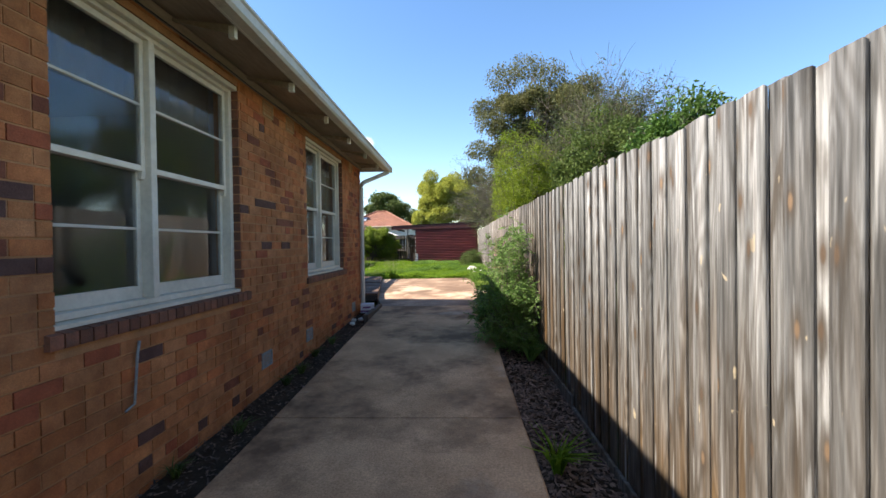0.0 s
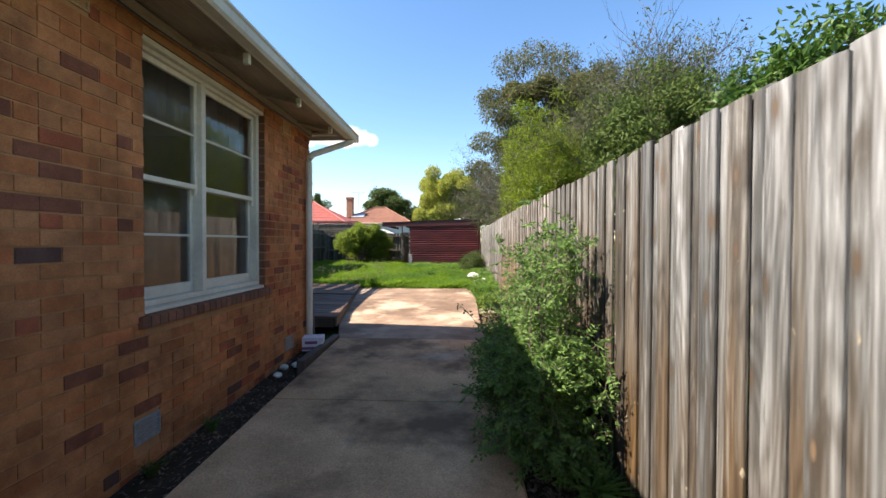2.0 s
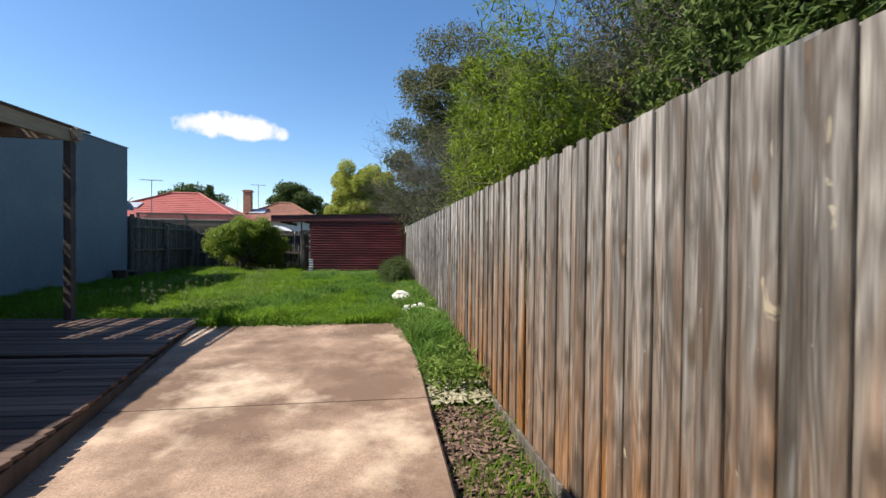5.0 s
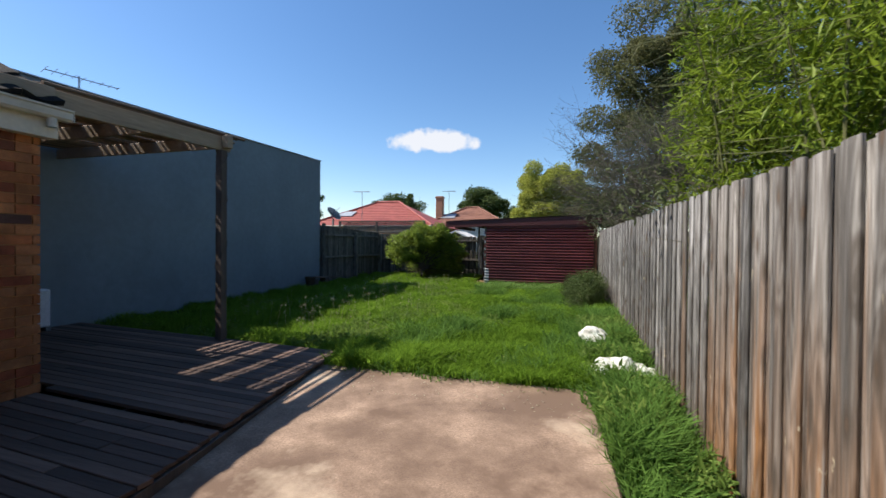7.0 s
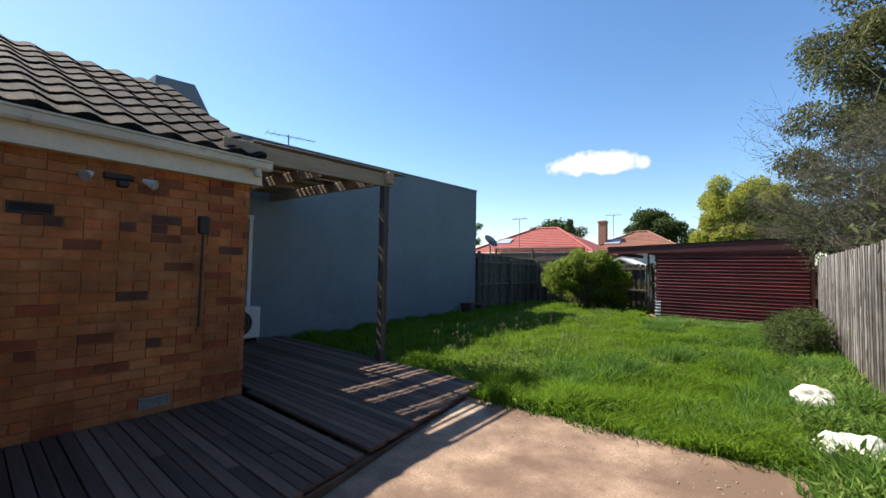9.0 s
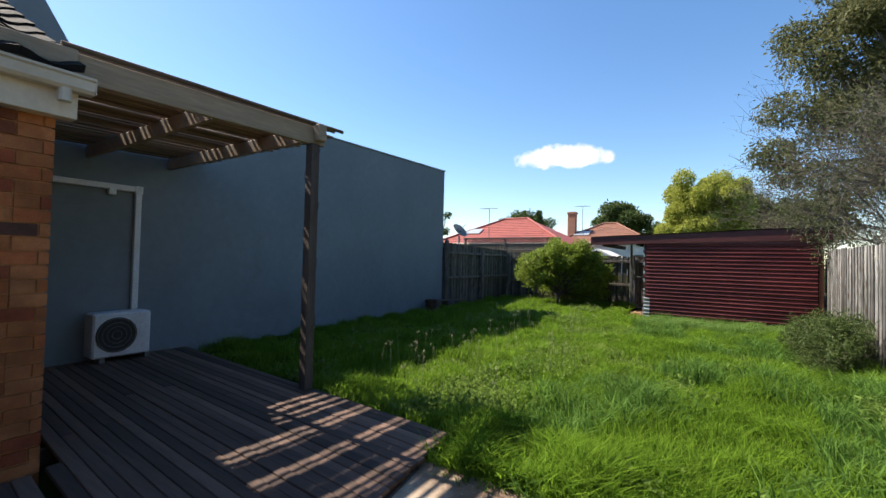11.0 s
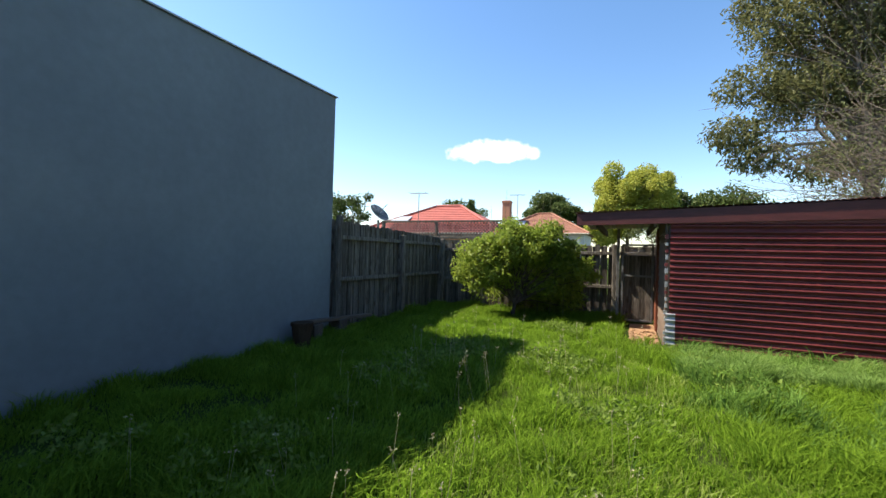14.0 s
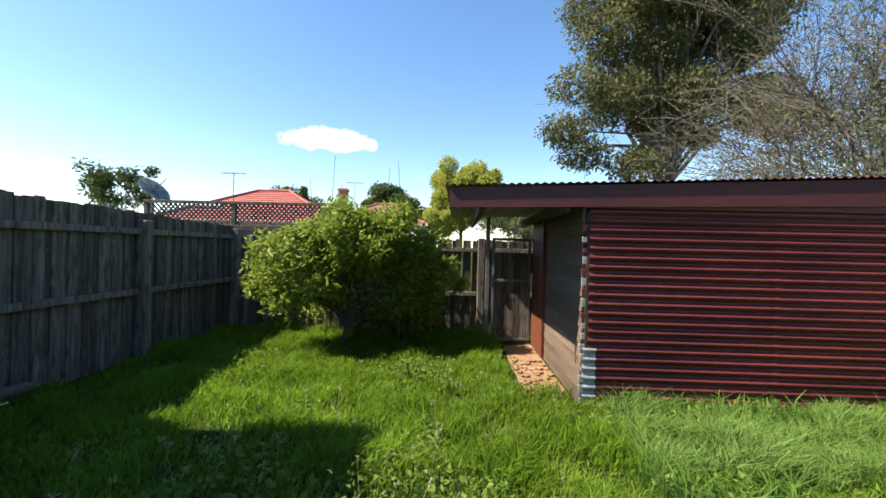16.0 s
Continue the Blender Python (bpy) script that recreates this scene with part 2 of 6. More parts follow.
def glass_mat(name):
    mat = bpy.data.materials.new(name)
    mat.use_nodes = True
    bsdf = mat.node_tree.nodes["Principled BSDF"]
    bsdf.inputs["Base Color"].default_value = (0.9, 0.95, 0.95, 1)
    bsdf.inputs["Transmission Weight"].default_value = 1.0
    bsdf.inputs["Roughness"].default_value, bsdf.inputs["IOR"].default_value = 0.02, 1.42
    n, l = mat.node_tree.nodes, mat.node_tree.links
    dust, blend, tex, cover = n.new("ShaderNodeBsdfDiffuse"), n.new("ShaderNodeMixShader"), n.new("ShaderNodeTexNoise"), n.new("ShaderNodeMapRange")
    dust.inputs["Color"].default_value = (0.34, 0.32, 0.29, 1)
    geo = n.new("ShaderNodeNewGeometry")
    l.new(geo.outputs["Position"], tex.inputs["Vector"])
    tex.inputs["Scale"].default_value, tex.inputs["Detail"].default_value = 3.0, 6.0
    for i, v in zip((1, 2, 3, 4), (0.3, 0.75, 0.0, 0.06)):
        cover.inputs[i].default_value = v
    l.new(tex.outputs["Fac"], cover.inputs[0])
    l.new(cover.outputs[0], blend.inputs[0])
    l.new(bsdf.outputs[0], blend.inputs[1])
    l.new(dust.outputs[0], blend.inputs[2])
    l.new(blend.outputs[0], n["Material Output"].inputs["Surface"])
    return mat


def paling_mat(name, vary, grey=(0.052, 0.056, 0.057), pale=(0.245, 0.256, 0.258), warm=(0.078, 0.05, 0.023), dark=(0.048, 0.041, 0.033), low=0.4, high=1.6, spread=0.42):
    """Weathered pine: silver grain, brown where rain has not reached, dark weather stains, knots with rings and pale chips."""
    mat = surf(name, grey, pale, scale=26, fine=150, rough=0.85, bump=0.5, stretch=(1, 1, 0.05), vary=vary, spread=spread, spec=0.15)
    n, l = mat.node_tree.nodes, mat.node_tree.links
    bsdf = n["Principled BSDF"]
    before = bsdf.inputs["Base Color"].links[0].from_socket
    geo = n.new("ShaderNodeNewGeometry")
    own = n.new("ShaderNodeObjectInfo").outputs["Random"] if vary == "object" else geo.outputs["Random Per Island"]
    apart = n.new("ShaderNodeSeparateXYZ")
    l.new(geo.outputs["Position"], apart.inputs[0])

    def maths(kind, a, b, c=None):
        node = n.new("ShaderNodeMath")
        node.operation = kind
        for socket, value in zip(node.inputs, (a, b) if c is None else (a, b, c)):
            if isinstance(value, (int, float)):
                socket.default_value = value
            else:
                l.new(value, socket)
        return node.outputs[0]

    def ramp(fac, lo, hi, x=0.0, y=1.0):
        node = n.new("ShaderNodeMapRange")
        l.new(fac, node.inputs[0])
        for i, v in zip((1, 2, 3, 4), (lo, hi, x, y)):
            node.inputs[i].default_value = v
        return node.outputs[0]

    def blend(kind, fac, one, two):
        node = n.new("ShaderNodeMix")
        node.data_type, node.blend_type = "RGBA", kind
        for socket, value in ((node.inputs[0], fac), (node.inputs[6], one), (node.inputs[7], two)):
            if isinstance(value, float):
                socket.default_value = value
            elif isinstance(value, tuple):
                socket.default_value = (*value, 1)
            else:
                l.new(value, socket)
        return node.outputs[2]

    # board coordinates: across, up, and a number of its own for each board
    along = maths("ADD", apart.outputs["X"], apart.outputs["Y"])
    board = n.new("ShaderNodeCombineXYZ")
    l.new(along, board.inputs[0])
    l.new(apart.outputs["Z"], board.inputs[1])
    l.new(maths("MULTIPLY", own, 40.0), board.inputs[2])

    def streaks(across, up, detail=3.0, bend=0.0):
        scaled, tex = n.new("ShaderNodeVectorMath"), n.new("ShaderNodeTexNoise")
        scaled.operation = "MULTIPLY"
        scaled.inputs[1].default_value = (across, up, 1.0)
        l.new(board.outputs[0], scaled.inputs[0])
        l.new(scaled.outputs[0], tex.inputs["Vector"])
        tex.inputs["Scale"].default_value, tex.inputs["Detail"].default_value, tex.inputs["Distortion"].default_value = 1.0, detail, bend
        return tex.outputs["Fac"]

    # long silver and grey fibres
    colour = blend("MULTIPLY", 0.75, before, blend("MIX", ramp(streaks(48.0, 0.9, 5.0, 0.3), 0.32, 0.68), (0.5, 0.5, 0.5), (1.3, 1.3, 1.3)))
    height = maths("ADD", apart.outputs["Z"], maths("MULTIPLY", streaks(16.0, 0.9, 5.0, 0.5), 2.6))
    brown = maths("MULTIPLY", ramp(height, low + 1.1, high + 1.1, 0.95, 0.0), ramp(own, 0.0, 1.0, 0.4, 1.1))
    colour = blend("MIX", brown, colour, blend("MULTIPLY", 0.8, warm, blend("MIX", ramp(streaks(30.0, 1.1, 5.0, 0.5), 0.3, 0.7), (0.5, 0.48, 0.46), (1.55, 1.5, 1.4))))
    # long flame-shaped growth rings
    rings = n.new("ShaderNodeMath")
    rings.operation = "PINGPONG"
    l.new(maths("MULTIPLY", streaks(7.0, 0.75, 1.5, 0.4), 13.0), rings.inputs[0])
    rings.inputs[1].default_value = 0.5
    colour = blend("MULTIPLY", 0.5, colour, blend("MIX", ramp(rings.outputs[0], 0.05, 0.45), (0.5, 0.46, 0.42), (1.2, 1.2, 1.2)))
    # dark stains, bleached streaks and blond chips
    colour = blend("MIX", ramp(streaks(11.0, 1.7, 5.0, 1.0), 0.55, 0.68, 0.0, 0.8), colour, dark)
    colour = blend("MIX", ramp(streaks(34.0, 1.6, 3.0), 0.62, 0.72, 0.0, 0.55), colour, tuple(min(1.0, c * 1.3) for c in pale))
    chip = maths("MULTIPLY", ramp(streaks(19.0, 7.0, 3.0, 0.6), 0.705, 0.745, 0.0, 0.85), ramp(apart.outputs["Z"], 1.35, 2.1, 1.0, 0.15))
    colour = blend("MIX", chip, colour, (0.37, 0.32, 0.225))
    # knots: dark ring, brown or pale heart
    knots, squash = n.new("ShaderNodeTexVoronoi"), n.new("ShaderNodeVectorMath")
    squash.operation = "MULTIPLY"
    squash.inputs[1].default_value = (7.0, 2.6, 0.0)
    l.new(board.outputs[0], squash.inputs[0])
    moved = n.new("ShaderNodeVectorMath")
    moved.operation = "MULTIPLY_ADD"
    moved.inputs[1].default_value = (91.0, 57.0, 0.0)
    l.new(own, moved.inputs[0])
    l.new(squash.outputs[0], moved.inputs[2])
    knots.voronoi_dimensions = "2D"
    l.new(moved.outputs[0], knots.inputs["Vector"])
    knots.inputs["Scale"].default_value = 1.0
    tone = n.new("ShaderNodeSeparateColor")
    l.new(knots.outputs["Color"], tone.inputs[0])
    some = maths("GREATER_THAN", tone.outputs["Red"], 0.32)
    near = knots.outputs["Distance"]
    colour = blend("MIX", maths("MULTIPLY", some, ramp(near, 0.05, 0.24, 0.8, 0.0)), colour, (0.05, 0.038, 0.027))
    heart = blend("MIX", maths("GREATER_THAN", tone.outputs["Green"], 0.88), (0.085, 0.06, 0.042), (0.16, 0.11, 0.07))
    colour = blend("MIX", maths("MULTIPLY", some, ramp(near, 0.04, 0.09, 0.9, 0.0)), colour, heart)
    l.new(colour, bsdf.inputs["Base Color"])
    return mat


M_BRICK, M_BRICKS = brick_mat("clinker_brick", "object"), brick_mat("clinker_bricks", "island")
M_MORTAR = surf("mortar", (0.34, 0.165, 0.072), (0.50, 0.24, 0.105), scale=6, fine=150, rough=0.95, bump=0.4)
M_SILL = surf("sill_brick", (0.12, 0.055, 0.035), (0.24, 0.09, 0.05), scale=12, fine=120, rough=0.75, bump=0.4, vary="object", spread=0.3)
M_PAINT = surf("cream_paint", (0.56, 0.50, 0.39), (0.70, 0.635, 0.51), scale=3, fine=25, rough=0.5, bump=0.05, grainy=0.22, stain=(0.42, 0.38, 0.31), stain_cover=0.18)
M_GUTTER = surf("gutter_paint", (0.50, 0.46, 0.37), (0.66, 0.62, 0.52), scale=2, fine=20, rough=0.45, bump=0.03, grainy=0.2, stain=(0.25, 0.19, 0.13), stain_scale=3, stain_cover=0.25)
M_SOFFIT = surf("soffit_paint", (0.26, 0.195, 0.13), (0.37, 0.30, 0.22), scale=2, fine=30, rough=0.7, bump=0.15, stretch=(1, 0.15, 1))
M_TILE = surf("roof_tile", (0.007, 0.0065, 0.006), (0.019, 0.018, 0.017), scale=5, fine=110, rough=0.92, spec=0.15, bump=0.4, vary="object", spread=0.35, stain=(0.055, 0.052, 0.048), stain_scale=7, stain_cover=0.12)
M_ROOF = surf("roof_tiles_plain", (0.045, 0.038, 0.036), (0.12, 0.105, 0.1), scale=5, fine=110, rough=0.85, bump=0.5)
# light balance put in colour: shaded near bays paler, sunlit stained end bays darker
M_CONC = surf("slab_concrete", (0.38, 0.225, 0.118), (0.61, 0.38, 0.215), scale=2.2, fine=70, rough=0.9, bump=0.3, pale=(0.47, 0.39, 0.30), stain=(0.165, 0.098, 0.056), stain_scale=0.8, stain_cover=0.62, grainy=0.8, spec=0.2)
M_CONC_SUNLIT = surf("sunlit_slab_concrete", (0.15, 0.10, 0.07), (0.40, 0.285, 0.205), scale=2.0, fine=70, rough=0.9, bump=0.3, pale=(0.62, 0.505, 0.37), stain=(0.15, 0.10, 0.07), stain_scale=0.9, stain_cover=0.62, grainy=0.8, spec=0.2)
M_SOIL = surf("soil", (0.035, 0.024, 0.016), (0.075, 0.052, 0.034), scale=5, fine=60, rough=0.95, bump=0.8, spec=0.05)
M_TURF = surf("turf_soil", (0.02, 0.035, 0.008), (0.04, 0.06, 0.014), scale=2, fine=60, rough=0.95, bump=0.8, spec=0.02)
M_CHIP = surf("bark_chip", (0.07, 0.042, 0.03), (0.19, 0.125, 0.09), scale=30, fine=200, rough=0.9, bump=0.3, vary="island", spread=0.6)
M_PALING, M_PALINGS = paling_mat("paling", "object"), paling_mat("palings", "island")
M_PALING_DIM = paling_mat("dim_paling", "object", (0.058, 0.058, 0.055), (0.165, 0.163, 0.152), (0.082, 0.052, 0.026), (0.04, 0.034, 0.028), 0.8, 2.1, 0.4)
M_PALING_TAN = paling_mat("tan_paling", "object", (0.09, 0.08, 0.07), (0.25, 0.238, 0.215), (0.22, 0.108, 0.04), (0.055, 0.044, 0.034), 0.6, 1.85, 0.38)
M_PALING_GREY = paling_mat("grey_paling", "object", (0.06, 0.058, 0.054), (0.27, 0.265, 0.25), (0.10, 0.062, 0.035), (0.035, 0.03, 0.026), 0.2, 1.3, 0.45)
M_OLDPALING = paling_mat("old_paling", "island", (0.085, 0.078, 0.067), (0.175, 0.16, 0.138), (0.10, 0.07, 0.047), (0.055, 0.047, 0.038), -0.3, 0.5)
M_OLDRAIL = paling_mat("old_rail", "island", (0.12, 0.11, 0.095), (0.23, 0.212, 0.185), (0.13, 0.092, 0.062), (0.07, 0.06, 0.05), -0.3, 0.5)
M_OLDPALE = paling_mat("old_paling_piece", "object", (0.085, 0.078, 0.067), (0.175, 0.16, 0.138), (0.10, 0.07, 0.047), (0.055, 0.047, 0.038), -0.3, 0.5)
M_DECK = surf("deck_board", (0.046, 0.028, 0.02), (0.15, 0.092, 0.064), scale=4, fine=60, rough=0.8, bump=0.3, stretch=(0.08, 1, 1), vary="object", spread=0.5, stain=(0.05, 0.037, 0.03), stain_scale=2.0, stain_cover=0.3)
M_BEAM = surf("stained_beam", (0.25, 0.185, 0.12), (0.38, 0.29, 0.20), scale=4, fine=50, rough=0.75, bump=0.25, stretch=(1, 0.1, 1))
M_POST = surf("dark_post", (0.05, 0.038, 0.032), (0.11, 0.085, 0.07), scale=6, fine=70, rough=0.8, bump=0.3, stretch=(1, 1, 0.1))
M_SLAT = surf("pergola_slat", (0.12, 0.08, 0.05), (0.24, 0.17, 0.11), scale=4, fine=50, rough=0.8, bump=0.3, stretch=(1, 0.1, 1), vary="object", spread=0.35)
M_RENDER = surf("blue_grey_render", (0.14, 0.172, 0.195), (0.178, 0.215, 0.238), scale=0.7, fine=9, rough=0.85, bump=0.06, grainy=0.18, stain=(0.135, 0.16, 0.18), stain_scale=0.9, stain_cover=0.35)
M_FLASH = surf("parapet_flashing", (0.30, 0.33, 0.36), (0.42, 0.45, 0.48), scale=3, rough=0.45, metal=0.3)
M_RED = surf("red_iron_paint", (0.085, 0.014, 0.015), (0.165, 0.028, 0.027), scale=2.2, fine=40, rough=0.42, bump=0.06, stretch=(0.35, 1, 1), stain=(0.075, 0.014, 0.014), stain_scale=2.5, stain_cover=0.35, spec=0.5)
M_FASCIA = surf("red_fascia", (0.065, 0.018, 0.018), (0.115, 0.028, 0.026), scale=3, fine=30, rough=0.55, bump=0.15, stretch=(0.2, 1, 1))
M_ZINC = surf("bare_zinc", (0.30, 0.31, 0.32), (0.5, 0.51, 0.52), scale=12, fine=60, rough=0.45, metal=0.6)
M_DOORRED = surf("red_brown_timber", (0.10, 0.028, 0.014), (0.17, 0.05, 0.024), scale=5, fine=50, rough=0.6, stretch=(1, 1, 0.1))
M_BOARDS = surf("weatherboard", (0.07, 0.05, 0.036), (0.17, 0.125, 0.095), scale=5, fine=60, rough=0.8, bump=0.3, stretch=(1, 0.1, 1), vary="object", spread=0.25)
M_STEEL = surf("grey_steel", (0.12, 0.125, 0.13), (0.22, 0.225, 0.23), scale=10, rough=0.5, metal=0.5)
M_BLACK = surf("black_plastic", (0.012, 0.012, 0.013), (0.03, 0.03, 0.032), scale=8, rough=0.5, bump=0.05)
M_WHITE = surf("white_plastic", (0.55, 0.56, 0.57), (0.68, 0.69, 0.70), scale=4, rough=0.4, bump=0.03)
M_CREAM = surf("cream_enamel", (0.47, 0.42, 0.27), (0.56, 0.50, 0.34), scale=2, rough=0.4, bump=0.03, stain=(0.33, 0.27, 0.16), stain_scale=3, stain_cover=0.2)
M_HOSE = surf("green_hose", (0.015, 0.06, 0.03), (0.03, 0.10, 0.05), scale=20, rough=0.45)
M_VENT = surf("vent_grey", (0.19, 0.20, 0.19), (0.30, 0.31, 0.30), scale=20, rough=0.7)
M_TERRA = surf("terracotta_vent", (0.40, 0.25, 0.13), (0.52, 0.34, 0.18), scale=20, rough=0.8)
M_RUBBLE = surf("brick_rubble", (0.18, 0.10, 0.052), (0.34, 0.21, 0.12), scale=9, fine=80, rough=0.95, bump=0.5, vary="object", spread=0.3)
M_LIME = surf("white_rock", (0.48, 0.44, 0.37), (0.74, 0.79, 0.72), scale=9, fine=80, rough=0.9, bump=0.7, stain=(0.10, 0.09, 0.06), stain_scale=14, stain_cover=0.25)
M_GLASS = glass_mat("window_glass")
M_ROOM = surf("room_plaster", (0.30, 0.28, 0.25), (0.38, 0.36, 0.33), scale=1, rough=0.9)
M_BLIND = surf("blind_cloth", (0.16, 0.13, 0.10), (0.22, 0.18, 0.14), scale=3, fine=90, rough=0.95, bump=0.2)
M_CARD = surf("carton_card", (0.55, 0.50, 0.53), (0.68, 0.62, 0.65), scale=8, rough=0.8)
M_PURPLE = surf("carton_print", (0.16, 0.06, 0.14), (0.24, 0.1, 0.2), scale=8, rough=0.7)
M_BARK = surf("bark", (0.07, 0.055, 0.045), (0.19, 0.16, 0.135), scale=7, fine=50, rough=0.95, bump=0.6, stretch=(1, 1, 0.25))
M_TWIG = surf("grey_twig", (0.075, 0.062, 0.05), (0.165, 0.14, 0.115), scale=9, fine=60, rough=0.9)
M_CANE = surf("bamboo_cane", (0.06, 0.075, 0.02), (0.15, 0.15, 0.05), scale=9, rough=0.6)
M_GRASS = leaf_mat("grass_blade", (0.018, 0.055, 0.005), (0.275, 0.455, 0.05), 0.62, 0.6, 0.02)
M_LUSH = leaf_mat("lush_grass_blade", (0.025, 0.075, 0.012), (0.20, 0.35, 0.075), 0.5, 0.55, 0.03)
M_CLOVER = leaf_mat("clover_leaf", (0.05, 0.11, 0.015), (0.26, 0.36, 0.09), 0.45, 0.6, 0.03)
M_PALEGRASS = leaf_mat("pale_grass_blade", (0.10, 0.17, 0.025), (0.34, 0.43, 0.11), 0.45, 0.5)
M_TALLGRASS = leaf_mat("tall_grass_blade", (0.06, 0.14, 0.022), (0.26, 0.40, 0.11), 0.45, 0.5)
M_STRAW = leaf_mat("seed_stalk", (0.28, 0.26, 0.16), (0.5, 0.47, 0.34), 0.3, 0.7)
M_SHRUB = leaf_mat("pinnate_leaf", (0.045, 0.11, 0.028), (0.22, 0.36, 0.10), 0.42, 0.5)
M_GLOSS = leaf_mat("glossy_leaf", (0.028, 0.075, 0.014), (0.09, 0.17, 0.03), 0.3, 0.42, 0.25)
M_BAMBOO = leaf_mat("bamboo_leaf", (0.045, 0.095, 0.008), (0.30, 0.39, 0.04), 0.45, 0.45)
M_GUM = leaf_mat("gum_leaf", (0.05, 0.058, 0.024), (0.20, 0.205, 0.085), 0.4, 0.5)
M_SPARSE = leaf_mat("grey_leaf", (0.05, 0.07, 0.028), (0.14, 0.16, 0.065), 0.3, 0.6)
M_YELLOW = leaf_mat("yellow_green_leaf", (0.25, 0.28, 0.05), (0.44, 0.46, 0.10), 0.45, 0.6)
M_OLIVE = leaf_mat("olive_green_leaf", (0.03, 0.06, 0.014), (0.12, 0.17, 0.04), 0.3)
M_DARKLEAF = leaf_mat("dark_leaf", (0.04, 0.07, 0.018), (0.11, 0.15, 0.045), 0.3, 0.5)
M_BUSH = leaf_mat("laurel_leaf", (0.07, 0.135, 0.018), (0.34, 0.42, 0.065), 0.42, 0.5, 0.2)
M_REDROOF = surf("red_roof_tile", (0.25, 0.06, 0.048), (0.35, 0.09, 0.075), scale=1.5, fine=20, rough=0.7, bump=0.2)
M_ORANGEROOF = surf("orange_roof_tile", (0.19, 0.085, 0.057), (0.27, 0.125, 0.082), scale=1.5, fine=20, rough=0.75, bump=0.2)
M_HOUSEWALL = surf("far_brick_wall", (0.28, 0.14, 0.09), (0.4, 0.22, 0.14), scale=2, fine=30, rough=0.9)
M_HOUSEWHITE = surf("far_white_wall", (0.6, 0.58, 0.54), (0.74, 0.72, 0.68), scale=1, rough=0.8)

# ---- ground, driveway, beds ----
def lawn_z(y):
    return float(np.interp(y, (-8, 2.4, 9.0, 13.5, 22.0, 30.0, 60.0), (-0.22, -0.06, 0.16, 0.36, 0.46, 0.5, 0.5)))


def slab_z(y):
    return float(np.interp(y, (-8, 3.4, 9.5, 12.0, 13.5), (-0.28, 0.09, 0.28, 0.385, 0.42)))


def slab_left(y):
    return float(np.interp(y, (-8, 3.4, 8.5), (-1.56, -1.56, -1.6)))


def slab_right(y):
    return float(np.interp(y, (-8, 3.4, 6.5, 9.0, 11.9, 13.4), (0.50, 0.49, 0.47, 0.42, 0.43, 0.31)))


def hummock(x, y):
    return 0.03 * noise.noise((x * 0.9, y * 0.9, 0)) + 0.012 * noise.noise((x * 3.1, y * 3.1, 4))


xs = [-2500, -600, -150, -60, -30, -16, -10] + [x * 0.4 for x in range(-20, 6)] + [3, 6, 12, 30, 60, 150, 600, 2500]
ys = [-2500, -600, -150, -60, -20, -8] + [y * 0.4 for y in range(-10, 68)] + [30, 36, 60, 100, 200, 600, 2500]
gv = [(x, y, lawn_z(y) + (hummock(x, y) if -8 < x < 2 and 13.5 < y < 26 else 0.0)) for y in ys for x in xs]
nx = len(xs)
gf = [(j * nx + i, j * nx + i + 1, (j + 1) * nx + i + 1, (j + 1) * nx + i) for j in range(len(ys) - 1) for i in range(nx - 1)]
ground = new("ground", joined("ground", gv, gf, M_TURF))
tagged(ground, "dark soil under rough green lawn and garden beds", "ground", kind="structure")

driveway = thing("pavement", "stained brown-grey concrete driveway cast in bays, dirty and worn", "driveway", (0, 3, 0), kind="structure")
joints = [-8.0, -3.0, 0.35, 3.4, 6.45, 8.55, 10.6, 13.45]
for y0, y1 in zip(joints, joints[1:]):
    bm = bmesh.new()
    rows, g = [], 0.006
    steps = 6
    for k in range(steps + 1):
        y = y0 + g + (y1 - y0 - 2 * g) * k / steps
        left = slab_left(y) if y1 <= 8.6 else float(np.interp(y, (8.55, 10.0), (-1.60, -2.02))) if y1 < 11 else -2.75
        jag = 0.02 * noise.noise((0, y * 2.3, 7))
        top = slab_z(y)
        rows.append([bm.verts.new(p) for p in ((left, y, top - 0.25), (left, y, top - 0.012), (left + 0.012, y, top), (slab_right(y) - 0.015 + jag, y, top), (slab_right(y) + jag, y, top - 0.015), (slab_right(y) + jag, y, top - 0.25))])
    for a, b in zip(rows, rows[1:]):
        for k in range(5):
            bm.faces.new((a[k], a[k + 1], b[k + 1], b[k]))
    bm.faces.new(rows[0])
    bm.faces.new(rows[-1][::-1])
    bmesh.ops.recalc_face_normals(bm, faces=bm.faces)
    part("slab", bm, M_CONC_SUNLIT if y0 > 8 else M_CONC, driveway)


